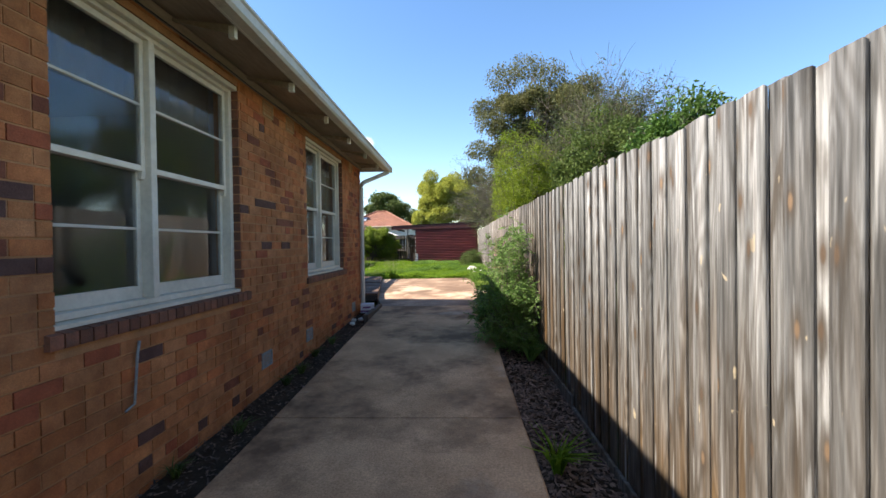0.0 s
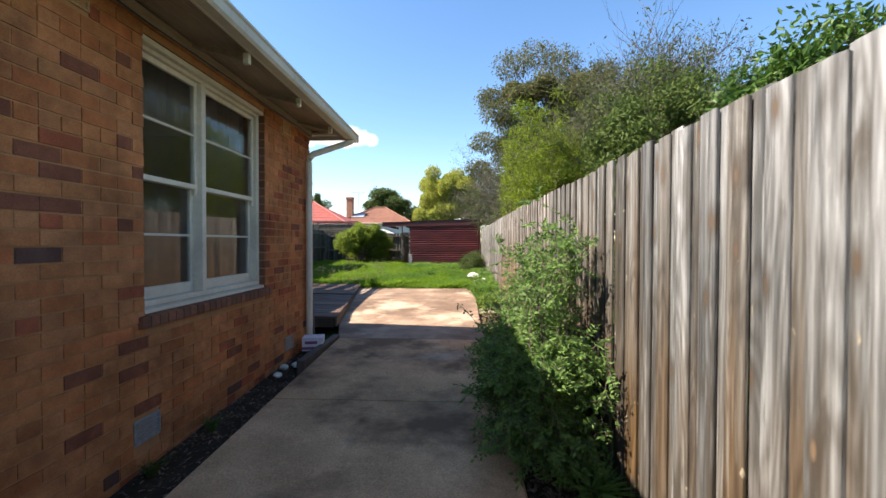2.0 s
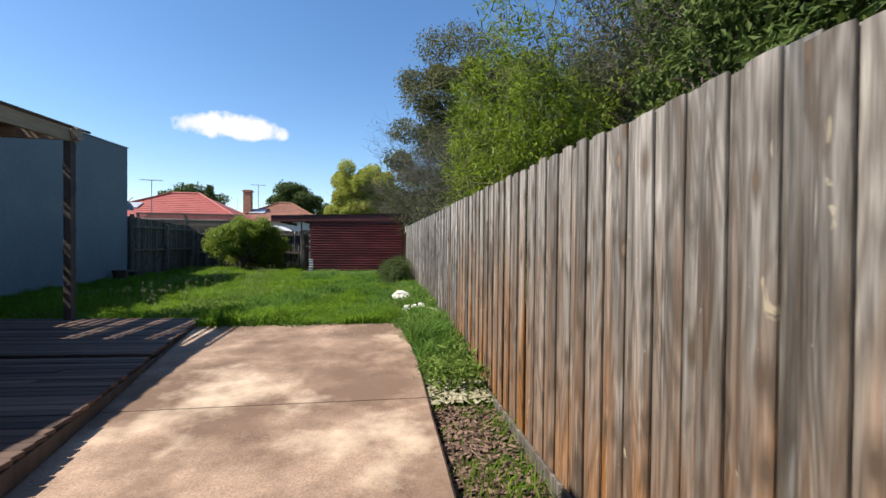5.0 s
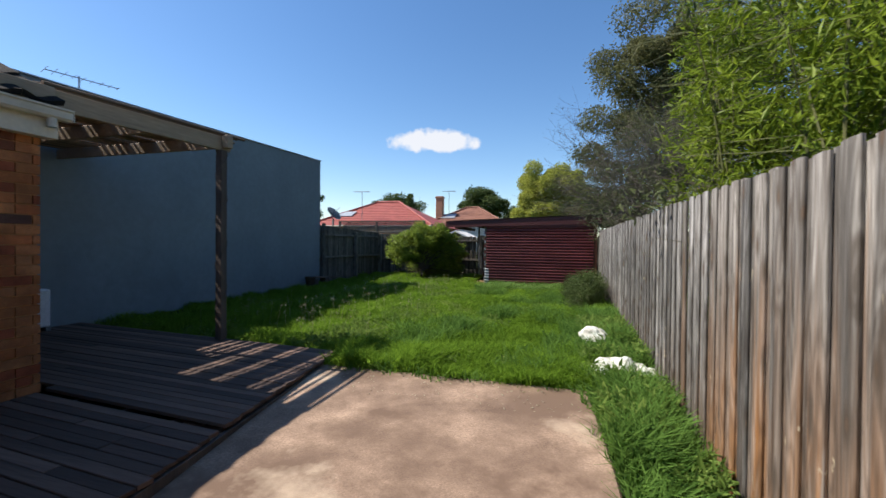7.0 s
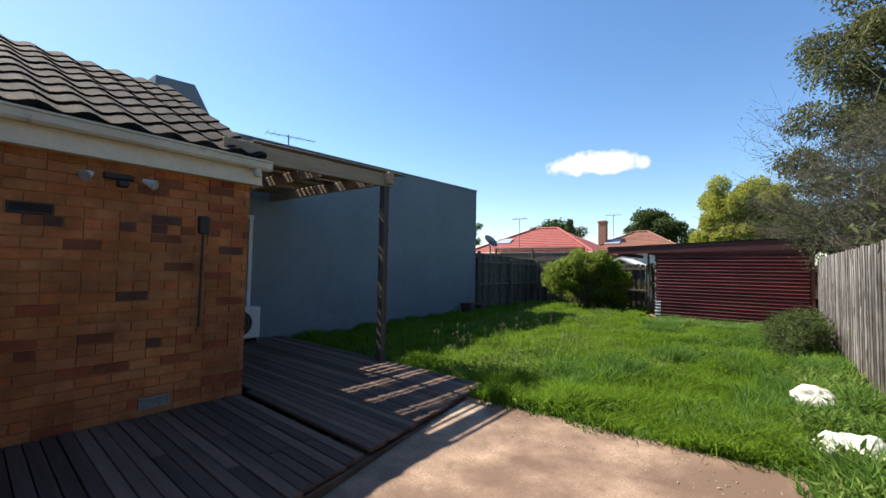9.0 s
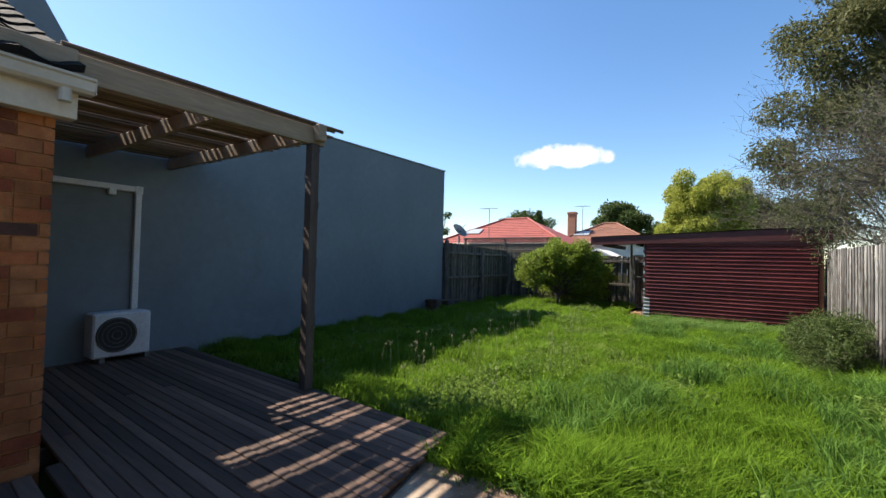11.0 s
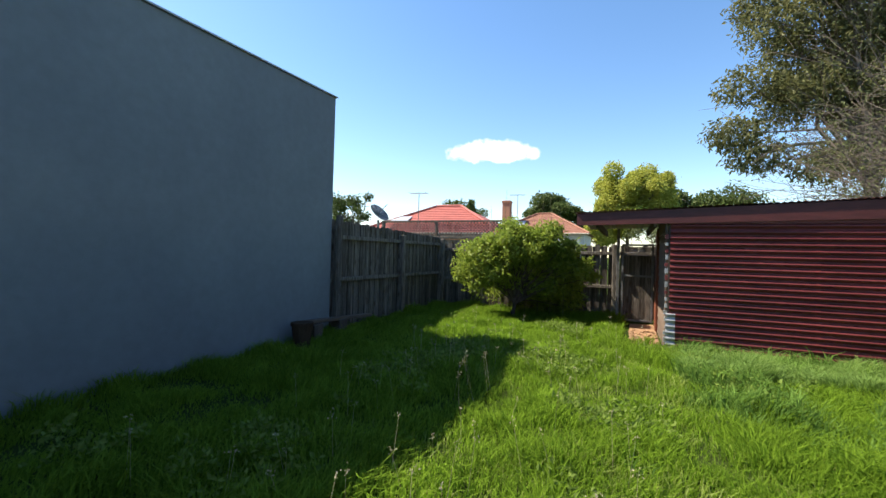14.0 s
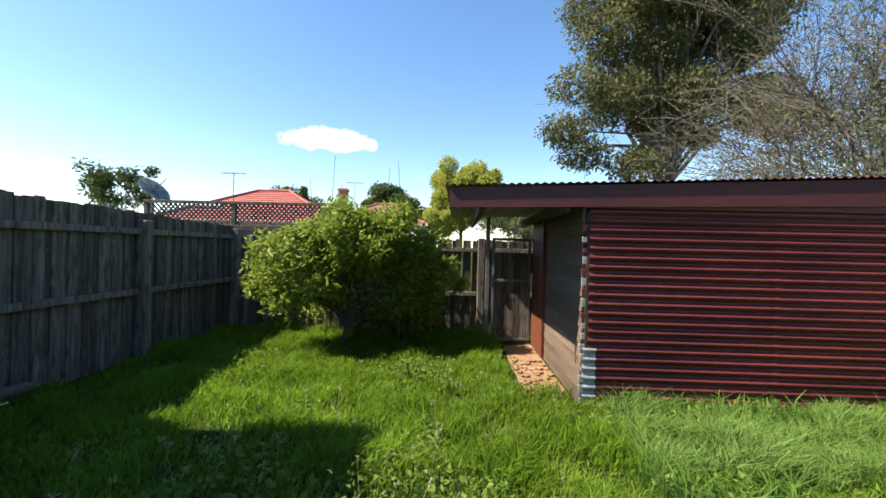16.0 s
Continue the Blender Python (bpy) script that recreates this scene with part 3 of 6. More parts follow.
def chips(count, x_of, y0, y1, z_of, size, seed):
    """Flat scattered flakes."""
    rng = np.random.default_rng(seed)
    y = rng.uniform(y0, y1, count)
    x = np.array([rng.uniform(*x_of(v)) for v in y])
    z = np.array([z_of(a, b) for a, b in zip(x, y)]) + rng.uniform(0.0, 0.02, count)
    turn, tip = rng.uniform(0, math.tau, count), rng.uniform(-0.5, 0.5, (count, 2))
    long, wide = rng.uniform(0.6, 1.6, count) * size, rng.uniform(0.3, 0.6, count) * size
    u = np.stack([np.cos(turn), np.sin(turn), tip[:, 0]], 1) * long[:, None]
    v = np.stack([-np.sin(turn), np.cos(turn), tip[:, 1]], 1) * wide[:, None]
    c = np.stack([x, y, z], 1)
    up = np.array([0, 0, size * 0.25])
    verts = np.stack([c - u - v, c + u - v * 0.6, c + u * 0.8 + v, c - u * 0.7 + v, c + up], 1).reshape(-1, 3)
    base = np.arange(count)[:, None] * 5
    faces = np.concatenate([base + np.array(t) for t in ((0, 1, 4), (1, 2, 4), (2, 3, 4), (3, 0, 4))])
    return verts, faces


def bed_z(x, y):
    return slab_z(y) - 0.07 - 0.05 * max(0.0, x - 0.5)


for name, xa, xb, label in (("mulch_bed", 0.3, 1.06, "narrow bed of grey-brown bark mulch beside the fence"), ("soil_strip", -2.06, -1.5, "strip of dark bare soil with litter along the brick wall")):
    bm = bmesh.new()
    grid = [[bm.verts.new((x, y * 0.25, bed_z(x, y * 0.25) - 0.015 + 0.02 * noise.noise((x * 6, y * 1.5, 2)) + (0.0 if xa > 0 else -0.01))) for x in np.linspace(xa, xb, 6)] for y in range(-24, 52 if xa > 0 else 35)]
    for a, b in zip(grid, grid[1:]):
        for i in range(5):
            bm.faces.new((a[i], a[i + 1], b[i + 1], b[i]))
    whole(name, bm, M_SOIL, label, "garden bed", kind="structure")
v, f = chips(9000, lambda y: (slab_right(y) - 0.0, 1.02), -2, 10.6, lambda x, y: bed_z(x, y) - 0.01, 0.022, 3)
tagged(new("bark_mulch", joined("bark_mulch", v, f, M_CHIP)), "loose grey-brown bark chips in the bed beside the fence", "mulch", kind="stuff")
v, f = chips(2600, lambda y: (-1.99, slab_left(y)), -2, 8.5, lambda x, y: bed_z(x, y) - 0.015, 0.014, 4)
tagged(new("leaf_litter", joined("leaf_litter", v, f, M_CHIP)), "dry litter and bark scraps on the soil by the wall", "litter", kind="stuff")
v, f = chips(220, lambda y: (-2.2, slab_right(y) - 0.02), 12.75, 13.44, lambda x, y: slab_z(y) - 0.008, 0.009, 6)
tagged(new("dry_litter", joined("dry_litter", v, f, M_STRAW)), "dry grass scraps strewn over the end of the slab", "litter", kind="stuff")

# ---- house ----
WX = -2.0                                        # outer face of the brick along the driveway
WINDOWS = ((2.0, 3.80), (5.49, 7.22))           # openings along y
SILL, HEAD = 1.13, 2.97


def wall_boxes(name, label, boxes, material=None):
    bm = bmesh.new()
    for b in boxes:
        box(bm, *b)
    return whole(name, bm, material or M_MORTAR, label, "wall", kind="structure")


wall_east = wall_boxes("wall_east", "clinker brick house wall in orange, tan and burnt brown", [
    (WX - 0.24, -6, -0.4, WX - 0.006, WINDOWS[0][0], 3.2), (WX - 0.24, WINDOWS[0][1], -0.4, WX - 0.006, WINDOWS[1][0], 3.2), (WX - 0.24, WINDOWS[1][1], -0.4, WX - 0.006, 8.54, 3.2),
    (WX - 0.24, WINDOWS[0][0], -0.4, WX - 0.006, WINDOWS[0][1], SILL - 0.08), (WX - 0.24, WINDOWS[1][0], -0.4, WX - 0.006, WINDOWS[1][1], SILL - 0.08),
    (WX - 0.24, WINDOWS[0][0], HEAD, WX - 0.006, WINDOWS[0][1], 3.2), (WX - 0.24, WINDOWS[1][0], HEAD, WX - 0.006, WINDOWS[1][1], 3.2)])
wall_end = wall_boxes("wall_north", "brick end wall of the house beside the deck", [(-4.55, 8.31, -0.2, WX - 0.245, 8.538, 3.2)])
wall_recess = wall_boxes("wall_recess", "clinker brick wall of the rear wing beside the deck", [(-4.54, 8.545, 0.0, -4.312, 11.838, 2.95)])
wall_rear = wall_boxes("wall_rear", "brick back wall of the rear wing", [(-9.0, 11.6, 0.0, -4.545, 11.838, 2.95)])
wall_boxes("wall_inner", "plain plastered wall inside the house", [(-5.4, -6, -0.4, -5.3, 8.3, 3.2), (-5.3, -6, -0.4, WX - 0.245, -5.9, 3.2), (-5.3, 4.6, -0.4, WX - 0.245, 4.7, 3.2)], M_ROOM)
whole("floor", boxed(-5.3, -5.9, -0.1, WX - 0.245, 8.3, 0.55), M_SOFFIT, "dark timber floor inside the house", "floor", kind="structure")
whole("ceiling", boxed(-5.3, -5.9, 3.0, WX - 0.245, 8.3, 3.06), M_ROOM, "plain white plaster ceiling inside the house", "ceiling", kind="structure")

BRICK_L, BRICK_H, COURSE = 0.23, 0.075, 0.086


def brick_mesh(name, material, across):
    """A brick 1 m long along y (scaled to its length), across: the depth that shows."""
    bm = boxed(-across, -0.5, 0, 0, 0.5, BRICK_H, bevel=0.0)
    return mesh_of(bm, material, name)


def brick_rows(a0, a1, z0, z1, holes, seed):
    """Bricks of a wall between a0 and a1, as (middle, length, z, out), cut at holes (a, b, low, high)."""
    rng = random.Random(seed)
    rows = []
    k = 0
    while z0 + k * COURSE < z1:
        z = z0 + k * COURSE
        header = k % 6 == 5
        step = 0.12 if header else 0.24
        at = a0 - (0.12 if k % 2 else 0.0)
        spans = [(a0, a1)]
        for ha, hb, lo, hi in holes:
            if z + BRICK_H > lo + 0.01 and z < hi - 0.01:
                spans = [s for (p, q) in spans for s in ((p, min(q, ha)), (max(p, hb), q)) if s[1] - s[0] > 0.03]
        while at < a1:
            b0, b1 = at, at + step - 0.01
            for p, q in spans:
                c0, c1 = max(b0, p), min(b1, q)
                if c1 - c0 > 0.03:
                    rows.append(((c0 + c1) / 2, c1 - c0, z, rng.uniform(-0.003, 0.003)))
            at += step
        k += 1
    return rows


def hung_window(name, y0, y1):
    """Two double-hung sashes side by side in a painted frame, set back in the brick opening."""
    win = thing(name, "white-painted timber window with two double-hung sashes and horizontal bars", "window", (WX, (y0 + y1) / 2, SILL), kind="structure")
    xf, fr = WX - 0.065, 0.055
    bm = bmesh.new()
    for b in ((y0, SILL, y0 + fr, HEAD), (y1 - fr, SILL, y1, HEAD), (y0 + fr, HEAD - 0.07, y1 - fr, HEAD), (y0 + fr, SILL, y1 - fr, SILL + 0.04)):
        box(bm, xf - 0.1, b[0], b[1], xf, b[2], b[3], 0.004)
    part("window_frame", bm, M_PAINT, win)
    part("head_trim", boxed(xf + 0.002, y0 + 0.004, HEAD - 0.045, WX - 0.012, y1 - 0.004, HEAD - 0.004, 0.004), M_PAINT, win)
    mid = (y0 + y1) / 2 - 0.11
    part("mullion", boxed(xf - 0.1, mid - 0.028, SILL + 0.04, xf + 0.005, mid + 0.028, HEAD - 0.07, 0.004), M_PAINT, win)
    bm = bmesh.new()
    prism(bm, [(xf - 0.1, SILL - 0.035), (xf + 0.05, SILL - 0.035), (xf + 0.05, SILL - 0.012), (xf - 0.1, SILL + 0.01)], "y", y0 + 0.003, y1 - 0.003)
    part("window_sill", bm, M_PAINT, win, "white-painted sloping timber sill")
    for a, b in ((y0 + fr, mid - 0.028), (mid + 0.028, y1 - fr)):
        half = SILL + 0.04 + (HEAD - 0.07 - SILL - 0.04) * 0.50
        for low, high, x, bottom in ((SILL + 0.04, half + 0.02, xf - 0.075, 0.085), (half - 0.02, HEAD - 0.07, xf - 0.035, 0.04)):
            sash = part("sash", boxed(x - 0.035, a, low, x, a + 0.034, high, 0.003), M_PAINT, win)
            bm = bmesh.new()
            box(bm, x - 0.035, b - 0.034, low, x, b, high, 0.003)
            part("stile", bm, M_PAINT, sash)
            part("bottom_rail", boxed(x - 0.035, a + 0.034, low, x, b - 0.034, low + bottom, 0.003), M_PAINT, sash)
            part("top_rail", boxed(x - 0.035, a + 0.034, high - 0.04, x, b - 0.034, high, 0.003), M_PAINT, sash)
            zb = (low + bottom + high - 0.04) / 2
            part("glazing_bar", boxed(x - 0.03, a + 0.034, zb - 0.009, x - 0.004, b - 0.034, zb + 0.009, 0.003), M_PAINT, sash)
            for p, q in ((low + bottom, zb - 0.009), (zb + 0.009, high - 0.04)):
                pane = part("pane", boxed(x - 0.02, a + 0.034, p, x - 0.016, b - 0.034, q), M_GLASS, sash)
                pane.visible_shadow = False
            if x > xf - 0.05:
                for yy in (a + 0.0, b - 0.034):
                    bm = bmesh.new()
                    prism(bm, [(x - 0.034, low), (x + 0.0, low), (x - 0.008, low - 0.05), (x - 0.03, low - 0.055)], "y", yy, yy + 0.04)
                    part("sash_horn", bm, M_PAINT, sash)
    blind = thing("roller_blind", "brown cloth roller blind pulled part way down inside the window", "blind", (WX - 0.3, (y0 + y1) / 2, HEAD))
    bm = bmesh.new()
    n = 24
    top = [bm.verts.new((WX - 0.3 + 0.012 * math.sin(i * 1.9), y0 + (y1 - y0) * i / n, HEAD + 0.02)) for i in range(n + 1)]
    foot = [bm.verts.new((WX - 0.3 + 0.015 * math.sin(i * 1.9 + 0.5), y0 + (y1 - y0) * i / n, HEAD - 0.42)) for i in range(n + 1)]
    for i in range(n):
        bm.faces.new((top[i], top[i + 1], foot[i + 1], foot[i]))
    bmesh.ops.solidify(bm, geom=bm.faces[:], thickness=0.003)
    part("cloth", bm, M_BLIND, blind)
    part("bottom_bar", boxed(WX - 0.315, y0, HEAD - 0.45, WX - 0.285, y1, HEAD - 0.42, 0.005), M_SOFFIT, blind)
    part("roller", tube(bmesh.new(), [(WX - 0.3, y0 - 0.02, HEAD + 0.03), (WX - 0.3, y1 + 0.02, HEAD + 0.03)], 0.022), M_SOFFIT, blind)
    return win


for i, (y0, y1) in enumerate(WINDOWS):
    win = hung_window(f"window_{i + 1}", y0, y1)
    sill = thing("brick_sill", "sloping sill of dark glazed bricks under the window", "window sill", (WX, (y0 + y1) / 2, SILL - 0.1), kind="structure")
    bm = bmesh.new()
    prism(bm, [(-0.14, -0.085), (0.028, -0.085), (0.03, -0.07), (0.03, -0.012), (-0.02, 0.0), (-0.14, 0.012)], "y", -0.036, 0.036)
    sill_brick = mesh_of(bm, M_SILL, "sill_brick")
    y = y0 - 0.06
    while y < y1 + 0.06:
        ob = new("brick", sill_brick)
        ob.parent, ob.location = sill, Vector((WX, y + 0.04, SILL - 0.037)) - ORIGIN[sill]
        y += 0.0825
    lintel = whole("lintel", boxed(WX - 0.11, y0 - 0.1, HEAD, WX - 0.013, y1 + 0.1, HEAD + 0.008), M_STEEL, "thin steel lintel over the window opening", "lintel", kind="structure")

# eaves along the driveway
eave = thing("eaves", "open timber eaves with boarded soffit, rafter ends and a cream gutter", "eaves", (WX, 2, 3), kind="structure")
EY = 8.78
bm = bmesh.new()
prism(bm, [(WX - 0.2, 3.17), (-1.5, 3.045), (-1.5, 3.065), (WX - 0.2, 3.19)], "y", -6, EY - 0.02)
part("soffit", bm, M_SOFFIT, eave, "dusty brown boarded soffit")
part("wall_plate", boxed(WX - 0.009, -6, 3.04, WX + 0.03, 8.56, 3.115, 0.004), M_SOFFIT, eave)
part("cable", tube(bmesh.new(), [(WX + 0.04, y * 0.5, 3.03 + 0.008 * math.sin(y * 2.1)) for y in range(-12, 18)], 0.006, 6), M_BLACK, eave)
for k in range(24):
    y = -5.35 + k * 1.03
    if y < EY - 0.1:
        bm = bmesh.new()
        prism(bm, [(WX + 0.02, 3.10), (-1.53, 3.035), (-1.53, 2.99), (-1.56, 2.97), (-1.60, 2.985), (WX + 0.02, 3.085)], "y", y - 0.02, y + 0.02)
        rafter = part("rafter_end", bm, M_SOFFIT, eave)
        part("painted_tip", boxed(-1.575, y - 0.021, 2.95, -1.527, y + 0.021, 3.035, 0.004), M_PAINT, rafter)
part("fascia", boxed(-1.52, -6, 3.02, -1.495, EY - 0.01, 3.12, 0.003), M_GUTTER, eave)
gutter_outline = [(0, 0), (0.075, 0.0), (0.095, 0.02), (0.10, 0.075), (0.115, 0.085), (0.115, 0.10), (0.10, 0.10), (0.09, 0.085), (0.085, 0.025), (0.07, 0.012), (0.008, 0.012), (0.008, 0.11), (0, 0.11)]
bm = bmesh.new()
prism(bm, [(-1.494 + u, 3.02 + w) for u, w in gutter_outline], "y", -6, EY + 0.06)
gutter = part("gutter", bm, M_GUTTER, eave, "cream-painted quad gutter, grimy at the lip")
part("stop_end", boxed(-1.494, EY + 0.06, 3.02, -1.385, EY + 0.064, 3.12), M_GUTTER, gutter)
part("end_fascia", boxed(-4.3, EY - 0.06, 3.03, -1.521, EY - 0.03, 3.13, 0.003), M_GUTTER, eave)
bm = bmesh.new()
box(bm, -4.3, 8.545, 3.09, -1.53, EY - 0.062, 3.11)
part("end_soffit", bm, M_SOFFIT, eave)

# downpipe at the corner
pipe = thing("downpipe", "cream-painted round downpipe swept from the gutter to the wall corner", "downpipe", (WX + 0.06, 8.36, 0.3))
part("pipe", tube(bmesh.new(), [(WX + 0.06, 8.36, 0.30), (WX + 0.06, 8.36, 2.64), (WX + 0.065, 8.365, 2.70), (WX + 0.10, 8.39, 2.76), (-1.52, 8.66, 2.97), (-1.46, 8.69, 3.0), (-1.445, 8.70, 3.03)], 0.042, 14), M_GUTTER, pipe)
for z in (0.9, 2.35):
    part("bracket", tube(bmesh.new(), [(WX + 0.06, 8.36, z), (WX + 0.06, 8.36, z + 0.03)], 0.047, 14), M_GUTTER, pipe)
part("shoe", tube(bmesh.new(), [(WX + 0.06, 8.36, 0.31), (WX + 0.09, 8.37, 0.25), (WX + 0.13, 8.38, 0.21)], 0.046, 14), M_GUTTER, pipe)


def tiled_plane(name, eave_at, ridge_at, y0, y1, label):
    """A plain roof slope of overlapping courses, too far out of view for single tiles."""
    (xe, ze), (xr, zr) = eave_at, ridge_at
    n = 16
    bm = bmesh.new()
    outline = []
    for k in range(n):
        for f, up in ((k / n, 0.045), ((k + 1) / n, 0.02)):
            outline.append((xe + (xr - xe) * f, ze + (zr - ze) * f + up))
    prism(bm, outline + [(xr, zr - 0.05), (xe, ze - 0.01)], "y", y0, y1)
    return whole(name, bm, M_ROOF, label, "roof", kind="structure")


tiled_plane("roof_front", (-1.43, 3.12), (-5.4, 4.8), -6, EY - 0.02, "dark concrete tile roof over the front wing")
tiled_plane("roof_front_west", (-9.0, 3.055), (-5.4, 4.8), -6, EY - 0.02, "dark concrete tile roof over the front wing")
bm = bmesh.new()
prism(bm, [(-1.6, 3.07), (-5.4, 4.74), (-8.9, 3.07)], "y", EY - 0.2, EY - 0.12)
whole("gable", bm, M_GUTTER, "painted gable end under the front roof", "gable", kind="structure")

# rear wing eave
rear = thing("rear_eaves", "cream fascia and gutter of the rear wing", "eaves", (-4.2, 10, 2.6), kind="structure")
part("fascia", boxed(-4.308, 8.8, 2.655, -4.20, 11.93, 2.86, 0.004), M_PAINT, rear)
bm = bmesh.new()
prism(bm, [(-4.197 + u * 0.9, 2.815 + w) for u, w in gutter_outline], "y", 8.8, 11.99)
part("gutter", bm, M_GUTTER, rear, "cream quad gutter with rust stains")
part("stop_end", boxed(-4.197, 11.99, 2.815, -4.10, 11.994, 2.915), M_GUTTER, rear)
part("outlet", tube(bmesh.new(), [(-4.15, 11.85, 2.82), (-4.15, 11.85, 2.74)], 0.035, 12), M_GUTTER, rear)
bm = bmesh.new()
prism(bm, [(-4.3, 2.88), (-7.2, 4.40), (-9.5, 3.2), (-9.5, 3.1), (-7.2, 4.28), (-4.3, 2.78)], "y", 8.7, 11.93)
roof_rear = whole("roof_rear", bm, M_ROOF, "dark grey concrete tile roof of the rear wing", "roof", kind="structure")
ORIGIN[roof_rear] = Vector((0, 0, 0))
# wavy interlocking tiles, course by course
slope = math.atan2(1.52, 2.9)
TW, TL = 0.30, 0.34
tv, tf = [], []
cols = 7
for j, (down, lift) in enumerate(((0, 0.0), (TL + 0.05, 0.0))):
    for i in range(cols):
        u = i / (cols - 1)
        tv.append((u * TW, down, 0.024 * math.cos(u * math.tau) + 0.036))
for i in range(cols):
    u = i / (cols - 1)
    tv.append((u * TW, 0, 0.024 * math.cos(u * math.tau) - 0.012))
for i in range(cols - 1):
    tf.append((i, i + 1, cols + i + 1, cols + i))
    tf.append((i, 2 * cols + i, 2 * cols + i + 1, i + 1))
tile_mesh = joined("roof_tile", tv, tf, M_TILE)
for course in range(10):
    for k in range(11):
        s = course * 0.325
        ob = new("tile", tile_mesh)
        ob.parent = roof_rear
        x, z = -4.16 - s * math.cos(slope), 2.935 + s * math.sin(slope) + 0.004
        # local x of the tile runs along y, its local y runs up the slope
        basis = Matrix(((0, -math.cos(slope), math.sin(slope)), (1, 0, 0), (0, math.sin(slope), math.cos(slope)))).to_4x4()
        tilt = Matrix.Rotation(radians(-3.5), 4, "X")
        ob.matrix_basis = Matrix.Translation((x, 11.94 - (k + 1) * TW + random.uniform(-0.004, 0.004), z + random.uniform(-0.003, 0.003))) @ basis @ tilt
for k in range(9):
    bm = bmesh.new()
    tube(bm, [(-7.2, 11.95 - k * 0.40, 4.40), (-7.2, 11.53 - k * 0.40, 4.415)], 0.10, 10, 0.085)
    part("ridge_cap", bm, M_TILE, roof_rear)

# fittings on the rear wing wall
RX = -4.298
flood = thing("security_light", "twin white floodlight with a dark sensor under the eave", "light fitting", (RX, 10.6, 2.55))
part("base", boxed(RX, 10.58, 2.51, RX + 0.045, 10.80, 2.56, 0.01), M_BLACK, flood)
for dy, tilt in ((-0.12, -0.1), (0.24, 0.1)):
    cone = bmesh.new()
    tube(cone, [(RX + 0.05, 10.62 + dy, 2.53), (RX + 0.09, 10.62 + dy + tilt * 0.3, 2.51), (RX + 0.13, 10.62 + dy + tilt * 0.6, 2.49)], 0.018, 12, 0.045)
    head = part("lamp_head", cone, M_WHITE, flood)
    ring = bmesh.new()
    tube(ring, [(RX + 0.13, 10.62 + dy + tilt * 0.6, 2.49), (RX + 0.137, 10.62 + dy + tilt * 0.65, 2.487)], 0.04, 12)
    part("lens", ring, M_ZINC, head, "clear glass lens of the lamp")
part("sensor", boxed(RX + 0.05, 10.66, 2.44, RX + 0.12, 10.74, 2.50, 0.012), M_BLACK, flood)


def wall_vent(x, y, z, wide, high, slats, material, label):
    vent = thing("air_vent", label, "air vent", (x, y, z), "vents in the brick walls")
    bm = bmesh.new()
    t = 0.014
    for b in ((y, z, y + wide, z + t), (y, z + high - t, y + wide, z + high), (y, z + t, y + t, z + high - t), (y + wide - t, z + t, y + wide, z + high - t)):
        box(bm, x - 0.02, b[0], b[1], x + 0.008, b[2], b[3], 0.002)
    part("frame", bm, material, vent)
    part("backing", boxed(x - 0.03, y + t, z + t, x - 0.02, y + wide - t, z + high - t), M_BLACK, vent)
    for k in range(slats):
        zz = z + t + (high - 2 * t) * (k + 0.5) / slats
        bm = bmesh.new()
        prism(bm, [(x - 0.018, zz + 0.004), (x + 0.004, zz - 0.006), (x + 0.004, zz - 0.001), (x - 0.018, zz + 0.009)], "y", y + t, y + wide - t)
        part("slat", bm, material, vent)
    return vent


VENTS = [(WX, 4.15, 0.26, 0.23, 0.16, 7, M_VENT, "grey metal underfloor vent in the brick wall"), (WX, 5.39, 0.25, 0.23, 0.16, 7, M_VENT, "grey metal underfloor vent in the brick wall"), (WX, 7.72, 0.27, 0.23, 0.16, 7, M_VENT, "grey metal underfloor vent in the brick wall"),
         (WX, 4.28, 2.87, 0.23, 0.15, 4, M_TERRA, "terracotta wall vent high in the brickwork"), (WX, 4.86, 2.87, 0.23, 0.15, 4, M_TERRA, "terracotta wall vent high in the brickwork"), (WX, 7.66, 2.87, 0.23, 0.15, 4, M_TERRA, "terracotta wall vent high in the brickwork"),
         (RX, 10.03, 2.16, 0.26, 0.085, 5, M_BLACK, "dark slotted vent in the brick wall"), (RX, 10.92, 0.50, 0.24, 0.10, 6, M_VENT, "grey underfloor vent low in the brick wall")]
for v in VENTS:
    wall_vent(*v)
bar = thing("wall_bracket", "dark iron bar standing off the brick wall", "wall bracket", (RX, 11.36, 1.2))
part("rod", tube(bmesh.new(), [(RX + 0.02, 11.36, 1.16), (RX + 0.045, 11.37, 1.2), (RX + 0.045, 11.38, 2.26)], 0.012, 8), M_BLACK, bar)
part("clip", boxed(RX, 11.34, 2.10, RX + 0.06, 11.43, 2.27, 0.008), M_BLACK, bar)
crack = thing("gas_pipe", "thin grey-blue pipe stub on the brick below the window", "pipe", (WX, 2.6, 0.5))
part("pipe", tube(bmesh.new(), [(WX + 0.012, 2.53, 0.93), (WX + 0.02, 2.50, 0.85), (WX + 0.016, 2.49, 0.70), (WX + 0.02, 2.47, 0.56), (WX + 0.012, 2.41, 0.535)], 0.008, 8), M_VENT, crack)

# ---- deck, pergola, heater, air conditioner ----
DZ = 0.47


def deck_right(y):
    return float(np.interp(y, (8.9, 11.74, 13.7), (-1.75, -2.22, -2.52)))


